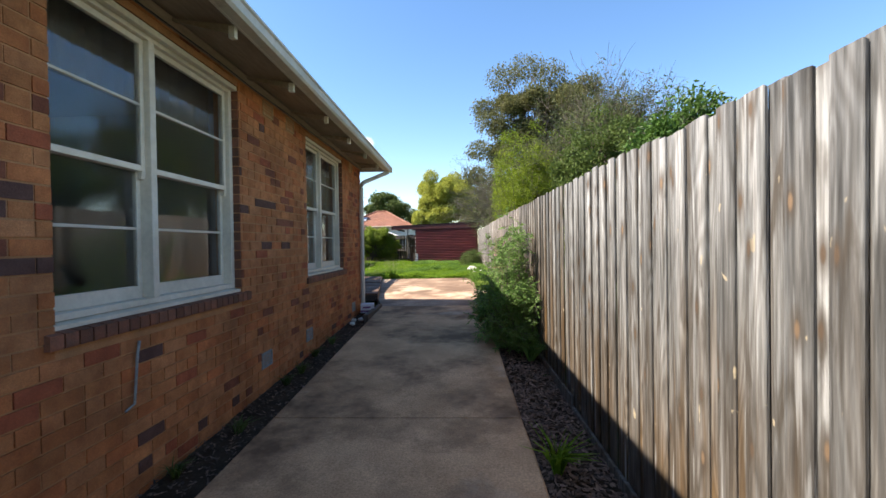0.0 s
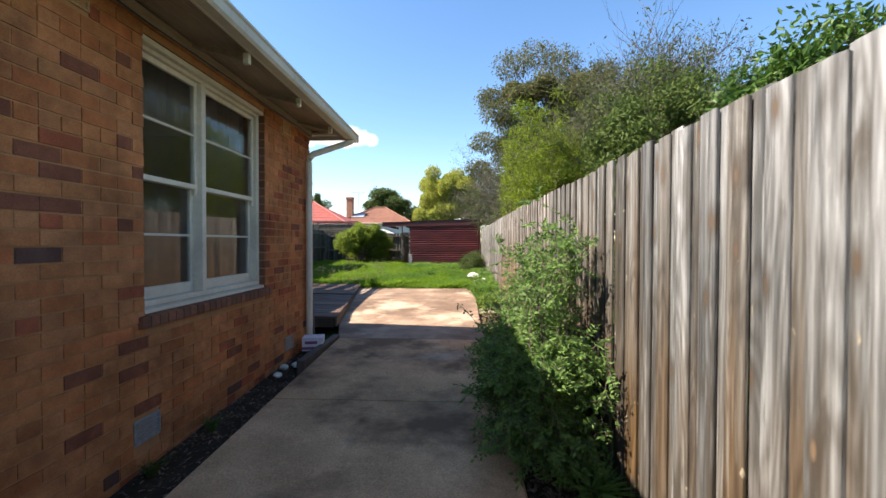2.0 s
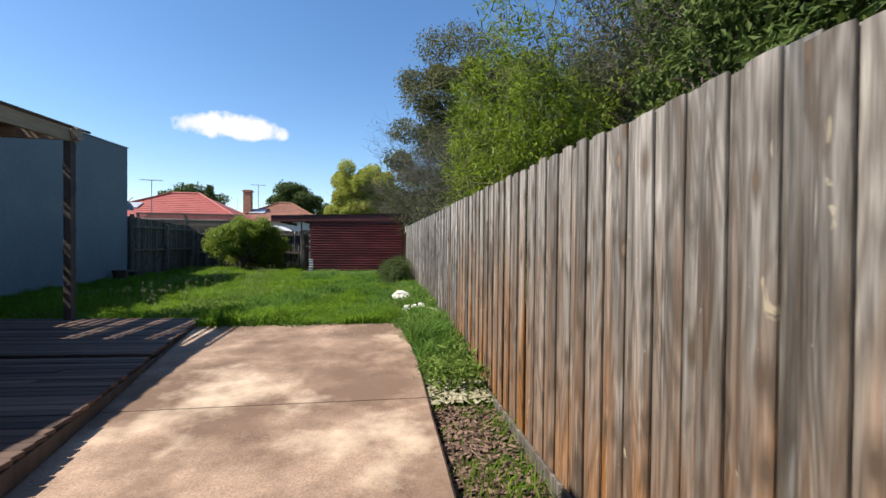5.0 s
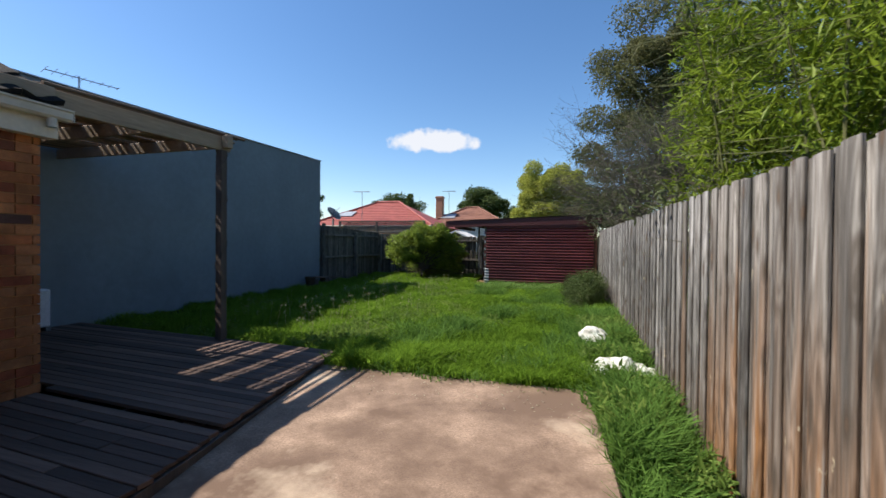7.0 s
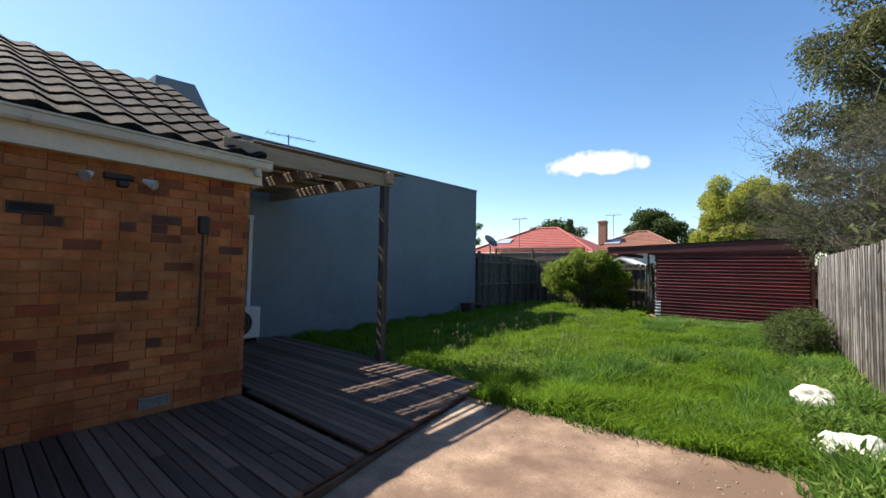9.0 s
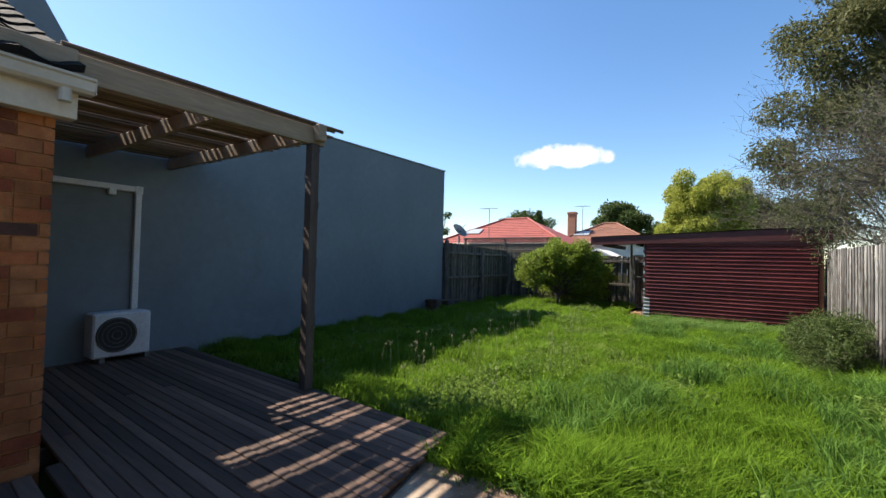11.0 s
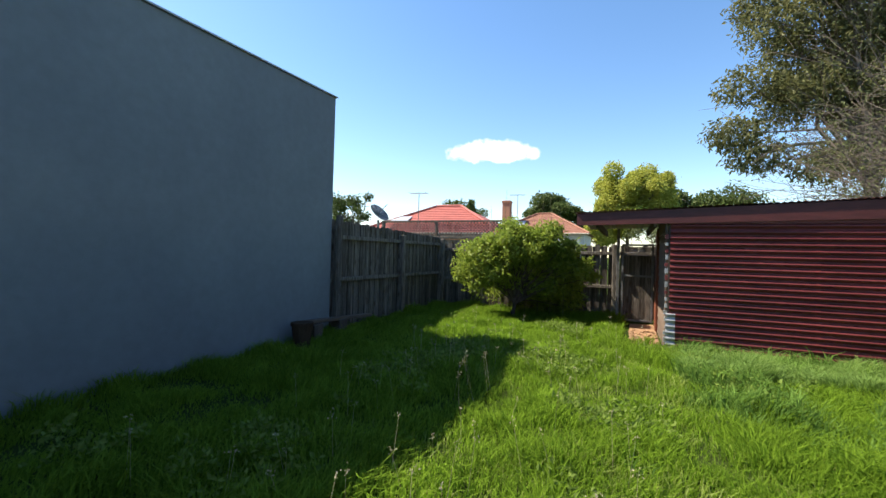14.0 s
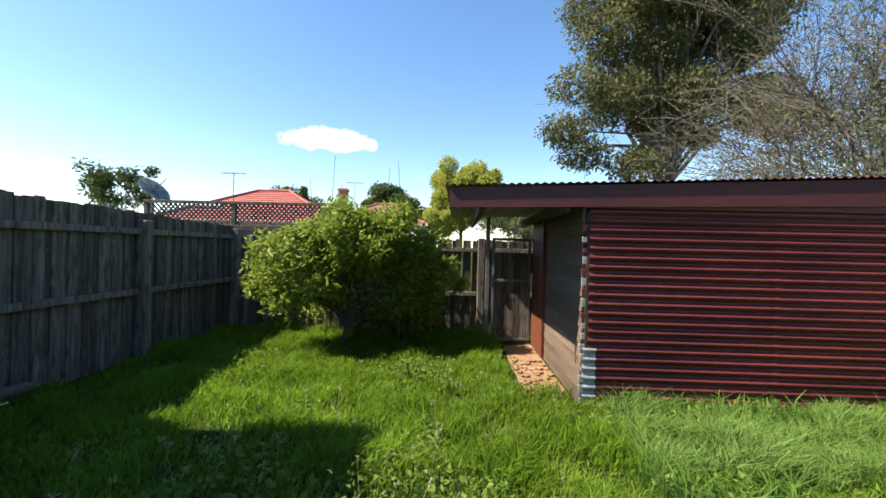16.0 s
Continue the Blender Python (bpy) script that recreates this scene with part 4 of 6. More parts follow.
deck = thing("deck", "weathered grey-brown timber deck in two sections", "deck", (-3, 10, DZ - 0.12))
bm = bmesh.new()
a0, a1 = Vector((deck_right(9.08), 9.08, 0)), Vector((deck_right(13.82), 13.82, 0))
way = (a1 - a0).normalized()
m = Matrix.Translation(a0) @ Matrix.Rotation(math.atan2(way.y, way.x), 4, "Z")
box(bm, 0, 0.004, DZ - 0.17, (a1 - a0).length, 0.04, DZ - 0.054, 0.004, m)
part("edge_joist", bm, M_POST, deck)
part("front_joist", boxed(-4.28, 9.10, DZ - 0.19, deck_right(9.1) - 0.06, 9.14, DZ - 0.052, 0.004), M_POST, deck)
for x in (-3.9, -3.3, -2.75, -4.8, -5.5, -6.2, -6.9):
    part("joist", boxed(x, 9.15 if x > -4.2 else 11.95, DZ - 0.17, x + 0.045, 13.6, DZ - 0.053), M_POST, deck)
rng = random.Random(5)
SKEW = math.atan2(-0.062, 1.0)
y = 9.08
while y < 11.64:
    r = deck_right(y) + rng.uniform(-0.012, 0.012)
    cuts = [-4.28, r] if rng.random() < 0.6 else [-4.28, rng.choice((-3.28, -2.73)), r]
    for a, b in zip(cuts, cuts[1:]):
        mm = Matrix.Translation((r, y, 0)) @ Matrix.Rotation(SKEW, 4, "Z")
        part("board", boxed(a - r + 0.002, 0, DZ - 0.043 + rng.uniform(-0.002, 0.002), b - r - 0.002, 0.088, DZ - 0.015 + rng.uniform(-0.003, 0.004), 0.004, mm), M_DECK, deck)
    y += 0.0965
for k in range(25):
    yr = 11.745 + k * 0.0865
    if yr > 13.8:
        break
    r = deck_right(yr) + rng.uniform(-0.012, 0.012)
    left = -7.28 if yr > 11.79 else -4.29
    cuts = [left, r] if rng.random() < 0.5 else [left, rng.choice((-5.48, -4.78, -3.88)), r]
    mm = Matrix.Translation((r, yr, 0)) @ Matrix.Rotation(SKEW, 4, "Z")
    for a, b in zip(cuts, cuts[1:]):
        if b - a > 0.2:
            part("board", boxed(a - r + 0.002, 0, DZ - 0.03 + rng.uniform(-0.002, 0.002), b - r - 0.002, 0.08, DZ + rng.uniform(-0.003, 0.004), 0.004, mm), M_DECK, deck)
edging = thing("timber_edging", "dark old timber edging between the driveway and the soil strip", "garden edging", (-1.7, 7, 0.2))
bm = bmesh.new()
box(bm, -1.70, 7.3, slab_z(7.5) - 0.12, -1.615, 8.64, slab_z(8.0) + 0.05, 0.008)
part("sleeper", bm, M_POST, edging)

pergola = thing("pergola", "brown timber pergola with close slats over the deck", "pergola", (-4.3, 13.8, DZ))
part("post", boxed(-4.36, 13.82, DZ - 0.15, -4.26, 13.92, 2.985, 0.006), M_POST, pergola, "dark stained square timber post")
RISE = Matrix.Translation((0, 11.95, 0)) @ Matrix.Rotation(radians(1.55), 4, "X") @ Matrix.Translation((0, -11.95, 0))   # the roof climbs a little away from the house
part("beam", boxed(-4.34, 11.86, 2.93, -4.29, 14.09, 3.115, 0.006, RISE), M_BEAM, pergola)
part("beam_end", boxed(-4.288, 11.62, 2.96, -4.25, 12.02, 3.12, 0.006, RISE), M_BEAM, pergola)
part("block", boxed(-4.288, 13.93, 2.96, -4.19, 14.03, 3.13, 0.008, RISE), M_BEAM, pergola)
for y in (12.0, 12.95, 13.86):
    part("joist", boxed(-7.28, y, 2.94, -4.345, y + 0.045, 3.085, 0.005, RISE), M_BEAM, pergola)
x = -7.25
while x < -4.27:
    w = rng.uniform(0.030, 0.044)
    bm = bmesh.new()
    ends = (11.95 + rng.uniform(-0.03, 0.05), 14.33 + rng.uniform(-0.07, 0.05))
    z = 3.103 + rng.uniform(0.0, 0.008) + (0.03 if x > -4.4 else 0)
    tube(bm, [RISE @ Vector((x + w / 2 + rng.uniform(-0.008, 0.008), y, z)) for y in np.linspace(*ends, 4)], w / 2, 7)
    part("slat", bm, M_SLAT, pergola)
    x += w + rng.choice((0.002, 0.003, 0.004, 0.005, 0.045, 0.06))
vine = thing("dry_vine", "thin dry vine stems wound round the pergola post", "vine", (-4.3, 13.87, DZ))
part("stem", tube(bmesh.new(), [(-4.31 + 0.075 * math.cos(t * 0.55), 13.87 + 0.075 * math.sin(t * 0.55), DZ + 0.02 + t * 0.052) for t in range(48)], 0.003, 6), M_POST, vine)

HZ = lawn_z(8.9)
heater = thing("water_heater", "tall cream enamel outdoor gas water heater by the house corner", "water heater", (-2.46, 8.82, HZ))
part("case", boxed(-2.74, 8.58, HZ, -2.18, 9.06, 1.88, 0.03), M_CREAM, heater)
flue = part("flue", boxed(-2.46, 8.68, 1.88, -2.22, 8.94, 2.06, 0.01), M_STEEL, heater, "dark metal flue terminal")
for k in range(4):
    part("louvre", boxed(-2.47, 8.67, 1.90 + k * 0.04, -2.21, 8.95, 1.915 + k * 0.04), M_BLACK, flue)
part("access_panel", boxed(-2.62, 8.57, 0.62, -2.3, 8.582, 0.95, 0.004), M_CREAM, heater)
valve = part("valve", tube(bmesh.new(), [(-2.20, 8.94, 0.72), (-2.14, 8.94, 0.75), (-2.10, 8.94, 0.70), (-2.08, 8.94, HZ)], 0.014, 8), M_STEEL, heater)
hose = thing("garden_hose", "green garden hose hung in a loop beside the heater", "garden hose", (-2.16, 8.82, 1.4))
part("loop", tube(bmesh.new(), [(-2.165 + 0.004 * a / 15, 8.82 + 0.14 * math.sin(a * 0.42), 1.40 + 0.24 * math.cos(a * 0.42)) for a in range(16)], 0.011, 8), M_HOSE, hose)
part("hook", boxed(-2.178, 8.79, 1.62, -2.13, 8.85, 1.65, 0.004), M_STEEL, hose)

ac = thing("air_conditioner", "white outdoor air conditioner unit on the deck by the wall", "air conditioner", (-7.1, 13.3, DZ))
part("case", boxed(-7.27, 12.92, DZ + 0.06, -6.98, 13.53, DZ + 0.60, 0.02), M_WHITE, ac)
bm = bmesh.new()
tube(bm, [(-6.985, 13.16, DZ + 0.33), (-6.972, 13.16, DZ + 0.33)], 0.215, 28)
grille = part("fan_grille", bm, M_BLACK, ac, "dark round fan grille")
for k in range(4):
    r0 = 0.05 + 0.05 * k
    part("ring", tube(bmesh.new(), [(-6.968, 13.16 + r0 * math.cos(a * math.tau / 24), DZ + 0.33 + r0 * math.sin(a * math.tau / 24)) for a in range(25)], 0.004, 5), M_STEEL, grille)
for yy in (13.0, 13.48):
    part("foot", boxed(-7.25, yy, DZ - 0.02, -7.0, yy + 0.06, DZ + 0.06, 0.004), M_STEEL, ac)
trunking = thing("pipe_trunking", "white plastic pipe trunking on the rendered wall", "trunking", (-7.27, 12.8, 2.6))
part("rail", boxed(-7.298, 11.86, 2.62, -7.24, 13.47, 2.69, 0.006), M_WHITE, trunking)
part("drop", boxed(-7.298, 13.40, DZ + 0.6, -7.24, 13.47, 2.62, 0.006), M_WHITE, trunking)
part("elbow", boxed(-7.299, 13.39, 2.60, -7.235, 13.48, 2.70, 0.006), M_WHITE, trunking)
part("junction", boxed(-7.298, 13.10, 2.55, -7.23, 13.18, 2.63, 0.006), M_WHITE, trunking)

carton = thing("carton", "small printed cardboard carton lying in the soil", "carton", (-1.80, 8.12, 0.2))
cm = Matrix.Translation((-1.80, 8.12, 0.2)) @ Matrix.Rotation(radians(12), 4, "Z")
part("box", boxed(-0.13, -0.10, 0.0, 0.13, 0.10, 0.17, 0.006, cm), M_CARD, carton)
part("printed_band", boxed(-0.132, -0.102, 0.015, 0.132, 0.102, 0.055, 0.004, cm), M_PURPLE, carton, "purple printed band, writing unreadable")
part("print_bar", boxed(-0.09, -0.106, 0.09, 0.06, -0.10, 0.125, 0, cm), M_PURPLE, carton)
for x, y, s in ((-1.86, 7.2, 0.045), (-1.80, 7.55, 0.05), (-1.90, 7.45, 0.05)):
    scrap = thing("brick_scrap", "pale scrap of stone lying in the soil", "stone", (x, y, bed_z(x, y)), "stone scraps by the wall")
    bm = bmesh.new()
    bmesh.ops.create_icosphere(bm, subdivisions=2, radius=s)
    for v in bm.verts:
        v.co *= 1 + 0.35 * noise.noise(v.co * 22 + Vector((x * 9, y, 0)))
        v.co.z *= 0.7
    bmesh.ops.translate(bm, verts=bm.verts, vec=(x, y, bed_z(x, y) + s * 0.3))
    part("stone", bm, M_LIME, scrap)

# ---- neighbour's rendered building ----
bm = bmesh.new()
prism(bm, [(11.86, 0.0), (20.9, 0.0), (20.9, 4.31), (12.79, 4.10), (12.42, 4.74), (11.86, 4.70)], "x", -12.0, -7.3)
whole("wall_neighbour", bm, M_RENDER, "tall blue-grey rendered side wall of the next building", "wall", kind="structure")
bm = bmesh.new()
prism(bm, [(12.80, 4.105), (20.93, 4.317), (20.93, 4.335), (12.80, 4.123)], "x", -7.55, -7.27)
whole("parapet_cap", bm, M_FLASH, "thin grey metal cap along the top of the wall", "flashing", kind="structure")
antenna = thing("tv_antenna", "thin metal television aerial on a mast above the roof", "antenna", (-9.0, 15.2, 4.2))
part("mast", tube(bmesh.new(), [(-9.0, 15.2, 4.15), (-9.0, 15.2, 4.95)], 0.015, 8), M_STEEL, antenna)
part("boom", tube(bmesh.new(), [(-9.2, 14.75, 4.93), (-8.8, 15.8, 4.9)], 0.009, 6), M_STEEL, antenna)
for k in range(9):
    c = Vector((-9.2, 14.75, 4.93)).lerp(Vector((-8.8, 15.8, 4.9)), k / 8)
    s = 0.26 - 0.02 * k
    part("element", tube(bmesh.new(), [c + Vector((-s * 0.9, s * 0.3, 0)), c + Vector((s * 0.9, -s * 0.3, 0))], 0.005, 5), M_STEEL, antenna)

# ---- iron shed and gate ----
SY = 22.27
shed = thing("shed", "small shed clad in horizontal dark red corrugated iron, skillion roof", "shed", (-0.7, SY, 0.45))


def corrugated(x0, x1, z0, z1, y, pitch=0.086, depth=0.019):
    n = int((z1 - z0) / pitch * 8)
    verts, faces = [], []
    cols = [x0, (2 * x0 + x1) / 3, (x0 + 2 * x1) / 3, x1]
    for i in range(n + 1):
        z = z0 + (z1 - z0) * i / n
        for x in cols:
            verts.append((x, y - depth * math.cos((z - 0.4) / pitch * math.tau) + 0.003 * noise.noise((x * 1.5, z * 4, 3)), z))
    w = len(cols)
    for i in range(n):
        for j in range(w - 1):
            faces.append((i * w + j, i * w + j + 1, (i + 1) * w + j + 1, (i + 1) * w + j))
    me = joined("corrugated_sheet", verts, faces, M_RED)
    for p in me.polygons:
        p.use_smooth = True
    return me


for x0, x1, dy in ((-2.27, -0.55, 0.0), (-0.60, 0.88, -0.005)):
    for z0, z1, dz in ((0.42, 1.27, 0.0), (1.20, 2.36, -0.004)):
        mesh_part("corrugated_sheet", corrugated(x0, x1, z0, z1, SY + dy + dz), shed)
me = corrugated(-2.315, -2.19, 0.44, 1.02, SY - 0.006)
me.materials[0] = M_ZINC
mesh_part("bare_edge", me, shed, "bare zinc edge where the paint has gone")
rng = random.Random(9)
for k in range(17):
    z = 0.50 + k * 0.1
    bm = boxed(-2.335 + rng.uniform(-0.01, 0.012), SY - 0.012, z, -2.295, SY + 0.004, z + rng.uniform(0.04, 0.08), 0.003)
    part("torn_edge", bm, M_ZINC if k < 7 or k % 2 else M_RED, shed)
part("flashing", boxed(-2.30, SY - 0.02, 2.32, 0.90, SY + 0.01, 2.44, 0.004), M_RED, shed)
bm = bmesh.new()
prism(bm, [(-3.58, 2.30), (1.10, 2.40), (1.10, 2.66), (-3.58, 2.48)], "y", 22.222, 22.248)
part("fascia", bm, M_FASCIA, shed, "dark red timber fascia board")
for x in (-3.3, -2.5, -1.6, -0.7, 0.2, 1.0):
    part("rafter", boxed(x, 22.28, 2.26 + 0.025 * (x + 3.5), x + 0.05, 25.2, 2.36 + 0.025 * (x + 3.5)), M_POST, shed)
rv, rf = [], []
for i in range(int(4.75 / 0.019)):
    x = -3.62 + i * 0.019
    for y, z in ((22.20, 2.505), (25.25, 2.42)):
        rv.append((x, y, z + 0.037 * (x + 3.6) + 0.009 * math.cos(i * math.tau / 4)))
for i in range(len(rv) // 2 - 1):
    rf.append((2 * i, 2 * i + 1, 2 * i + 3, 2 * i + 2))
mesh_part("roof_sheet", joined("roof_sheet", rv, rf, M_RED), shed, "dull red corrugated roof sheet")
part("corner_post", boxed(-2.29, SY + 0.02, 0.4, -2.20, SY + 0.11, 2.3), M_POST, shed)
part("end_post", boxed(0.89, SY - 0.01, 0.4, 0.97, SY + 0.08, 2.45, 0.004), M_DOORRED, shed, "red-brown timber end post")
for k in range(12):
    z = 0.48 + k * 0.145
    bm = bmesh.new()
    prism(bm, [(-2.325, z), (-2.305, z), (-2.30, z + 0.155), (-2.312, z + 0.155)], "y", SY + 0.03, 23.95)
    part("weatherboard", bm, M_BOARDS, shed)
part("top_plate", boxed(-2.332, SY + 0.03, 2.19, -2.298, 24.1, 2.45, 0.004), M_BOARDS, shed)
part("back_wall", boxed(-2.3, 25.0, 0.3, 1.0, 25.05, 2.4), M_BOARDS, shed)
part("side_wall", boxed(0.9, SY + 0.09, 0.3, 0.95, 25.0, 2.45), M_BOARDS, shed)
door_post = part("door_post", boxed(-2.36, 23.97, 0.35, -2.26, 24.12, 2.36, 0.006), M_DOORRED, shed, "red-brown painted door post")
part("door_leaf", boxed(-2.34, 24.13, 0.42, -2.30, 24.86, 2.30, 0.004), M_DOORRED, shed)

gate = thing("screen_gate", "grey steel gate of wire mesh over weathered boards", "gate", (-2.65, 24.9, 0.42))
GY = 24.90
for n_, b in (("gate_post", (-3.06, GY - 0.02, 0.35, -3.00, GY + 0.04, 2.42)), ("stile", (-2.96, GY - 0.015, 0.50, -2.92, GY + 0.015, 2.10)), ("stile", (-2.40, GY - 0.015, 0.50, -2.36, GY + 0.015, 2.10)),
              ("rail", (-2.92, GY - 0.015, 0.50, -2.40, GY + 0.015, 0.54)), ("rail", (-2.92, GY - 0.015, 1.42, -2.40, GY + 0.015, 1.46)), ("rail", (-2.92, GY - 0.015, 2.06, -2.40, GY + 0.015, 2.10))):
    part(n_, boxed(*b, 0.003), M_STEEL, gate)
for k in range(5):
    part("board", boxed(-2.92 + k * 0.104, GY + 0.016, 0.5, -2.82 + k * 0.104, GY + 0.03, 1.86, 0.002), M_OLDPALE, gate)
part("latch", boxed(-2.975, GY - 0.04, 1.33, -2.935, GY - 0.015, 1.52, 0.004), M_BLACK, gate)
for k in range(14):
    for s in (1, -1):
        x0 = -2.92 + (k - 4) * 0.062
        lo, hi = (x0, x0 + 0.25) if s > 0 else (x0 + 0.25, x0)
        p, q = Vector((lo, GY - 0.004 * s, 1.86)), Vector((hi, GY - 0.004 * s, 2.06))
        if min(p.x, q.x) > -2.93 and max(p.x, q.x) < -2.39:
            part("mesh_wire", tube(bmesh.new(), [p, q], 0.003, 4), M_ZINC, gate)
pad = thing("brick_rubble", "patch of orange brick rubble and dirt by the shed door", "rubble", (-2.6, 23.0, 0.45))
rng = random.Random(12)
for k in range(60):
    x, y, s = rng.uniform(-2.78, -2.38), rng.uniform(22.5, 23.9), rng.uniform(0.02, 0.05)
    bm = bmesh.new()
    bmesh.ops.create_icosphere(bm, subdivisions=1, radius=s)
    for v in bm.verts:
        v.co *= 1 + 0.3 * noise.noise(v.co * 15 + Vector((k * 3.0, 0, 0)))
        v.co.z *= 0.4
    bmesh.ops.translate(bm, verts=bm.verts, vec=(x, y, lawn_z(y) + 0.03))
    part("piece", bm, M_RUBBLE, pad)
part("dirt", boxed(-2.80, 22.5, 0.36, -2.33, 24.85, lawn_z(23) + 0.015, 0.02), M_RUBBLE, pad)

# ---- rear fences: rails and posts towards the yard ----
rear_pale = mesh_of(boxed(-0.050, -0.008, 0, 0.050, 0.008, 1.85, 0.0), M_OLDPALE, "old_paling")
fence_left = thing("boundary_fence", "old grey hardwood paling fence with rails and posts", "fence", (-7.4, 23, 0.45))
fence_back = thing("boundary_fence", "old grey hardwood paling fence behind the bush and shed", "fence", (-3, 25.5, 0.45))
rng = random.Random(21)
y = 20.95
while y < 25.6:
    ob = new("paling", rear_pale)
    ob.parent = fence_left
    ob.matrix_basis = Matrix.Translation(Vector((-7.43 + 0.018 * (round(y / 0.088) % 2), y, 0.48 - 0.028 * (y - 21) + rng.uniform(-0.015, 0.015))) - ORIGIN[fence_left]) @ Matrix.Rotation(radians(90 + rng.uniform(-1, 1)), 4, "Z")
    y += 0.088
for z in (1.30, 2.03):
    part("rail", boxed(-7.403, 20.95, z - 0.035, -7.345, 25.5, z + 0.035, 0.005), M_OLDRAIL, fence_left)
for y in (21.05, 23.33, 25.45):
    part("post", boxed(-7.40, y - 0.06, 0.3, -7.27, y + 0.06, 2.17, 0.012), M_OLDRAIL, fence_left)
x = -7.35
while x < 1.6:
    ob = new("paling", rear_pale)
    ob.parent = fence_back
    ob.matrix_basis = Matrix.Translation(Vector((x, 25.55 + 0.018 * (round(x / 0.088) % 2), 0.22 + rng.uniform(-0.015, 0.015))) - ORIGIN[fence_back]) @ Matrix.Rotation(radians(rng.uniform(-1, 1)), 4, "Y")
    x += 0.088
for z in (1.15, 1.9):
    part("rail", boxed(-7.3, 25.49, z - 0.035, 1.6, 25.54, z + 0.035, 0.005), M_OLDRAIL, fence_back)
for x in (-4.6, -3.1, -0.3):
    part("post", boxed(x - 0.06, 25.40, 0.3, x + 0.06, 25.52, 2.1, 0.012), M_OLDRAIL, fence_back)
stump = thing("old_post", "split dark old fence post leaning beside the wall end", "post", (-7.22, 21.0, 0.45))
bm = bmesh.new()
tube(bm, [(-7.2, 20.98, 0.3), (-7.22, 20.99, 1.2), (-7.24, 21.0, 2.2), (-7.24, 21.02, 2.38)], 0.085, 9, 0.06)
for v in bm.verts:
    v.co += Vector((0.02, 0.02, 0.03 if v.co.z > 2 else 0)) * noise.noise(v.co * 7)
part("trunk", bm, M_OLDPALING, stump)
plank = thing("plank", "old timber plank lying along the foot of the wall", "plank", (-7.1, 20.9, 0.6))
pm = Matrix.Translation((-7.12, 20.95, 0.70)) @ Matrix.Rotation(radians(-3), 4, "X")
part("board", boxed(-0.06, -0.85, -0.03, 0.06, 0.85, 0.02, 0.006, pm), M_BOARDS, plank)
for yy in (20.25, 20.85):
    part("block", boxed(-7.22, yy, 0.40, -7.04, yy + 0.2, 0.69, 0.01), M_POST, plank)
pot = thing("plant_pot", "dark plastic plant pot standing empty in the grass", "plant pot", (-7.0, 19.95, 0.42))
bm = bmesh.new()
tube(bm, [(-7.0, 19.95, 0.42), (-7.0, 19.95, 0.74)], 0.11, 16, 0.145)
body = part("body", bm, M_SOIL, pot)
part("rim", tube(bmesh.new(), [(-7.0, 19.95, 0.735), (-7.0, 19.95, 0.775)], 0.158, 16), M_SOIL, body)
part("soil", tube(bmesh.new(), [(-7.0, 19.95, 0.77), (-7.0, 19.95, 0.778)], 0.14, 16), M_SOIL, pot)
for i, (x, y, s) in enumerate(((0.47, 15.2, 0.19), (0.68, 13.95, 0.28))):
    rock = thing("limestone_rock", "white crumbling limestone rock lying in the grass", "rock", (x, y, lawn_z(y)), "limestone rocks in the grass")
    rrng = random.Random(300 + i)
    for k in range(3 if i == 0 else 34):
        bm = bmesh.new()
        size = (s, s * 0.5, s * 0.4)[k] if i == 0 else rrng.uniform(0.035, 0.085) if k > 2 else 0.13
        bmesh.ops.create_icosphere(bm, subdivisions=3 if k < 3 else 2, radius=size)
        for v in bm.verts:
            v.co *= 1 + 0.4 * noise.noise(v.co * 0.9 / size + Vector((i * 7.0 + k * 3, 0, 0))) + 0.14 * noise.noise(v.co * 3.4 / size)
            v.co.z *= 0.7
        ang, far_out = rrng.uniform(0, math.tau), (0 if k == 0 else rrng.uniform(0.3, 1.0) ** 0.6 * s * 1.15)
        bmesh.ops.translate(bm, verts=bm.verts, vec=(x + far_out * 0.8 * math.cos(ang), y + far_out * 1.1 * math.sin(ang), lawn_z(y) + 0.19 - far_out * 0.25))
        part("lump", bm, M_LIME, rock)

# ---- beyond the fences ----
lattice = thing("lattice_screen", "weathered timber lattice screen above the neighbour's fence", "trellis", (-8.2, 27.0, 0.5))
part("backing", boxed(-10.2, 27.06, 0.3, -5.9, 27.09, 2.2), M_OLDPALING, lattice)
for x in (-10.2, -8.3, -6.0):
    part("post", boxed(x, 27.0, 0.3, x + 0.09, 27.09, 2.80, 0.005), M_OLDPALING, lattice)
for z in (2.25, 2.74):
    part("rail", boxed(-10.2, 26.98, z, -5.9, 27.03, z + 0.06, 0.005), M_OLDPALING, lattice)
for k in range(-5, 44):
    for s in (1, -1):
        x0 = -10.15 + k * 0.1
        p, q = (Vector((x0, 27.04 + 0.006 * s, 2.3)), Vector((x0 + 0.44, 27.04 + 0.006 * s, 2.74)))
        if s < 0:
            p.z, q.z = q.z, p.z
        if p.x > -10.2 and q.x < -5.9:
            d = (q - p)
            mm = Matrix.Translation((p + q) / 2) @ Matrix.Rotation(math.atan2(-d.z, d.x), 4, "Y")
            part("lath", boxed(-d.length / 2, -0.005, -0.017, d.length / 2, 0.005, 0.017, 0, mm), M_OLDPALING, lattice)


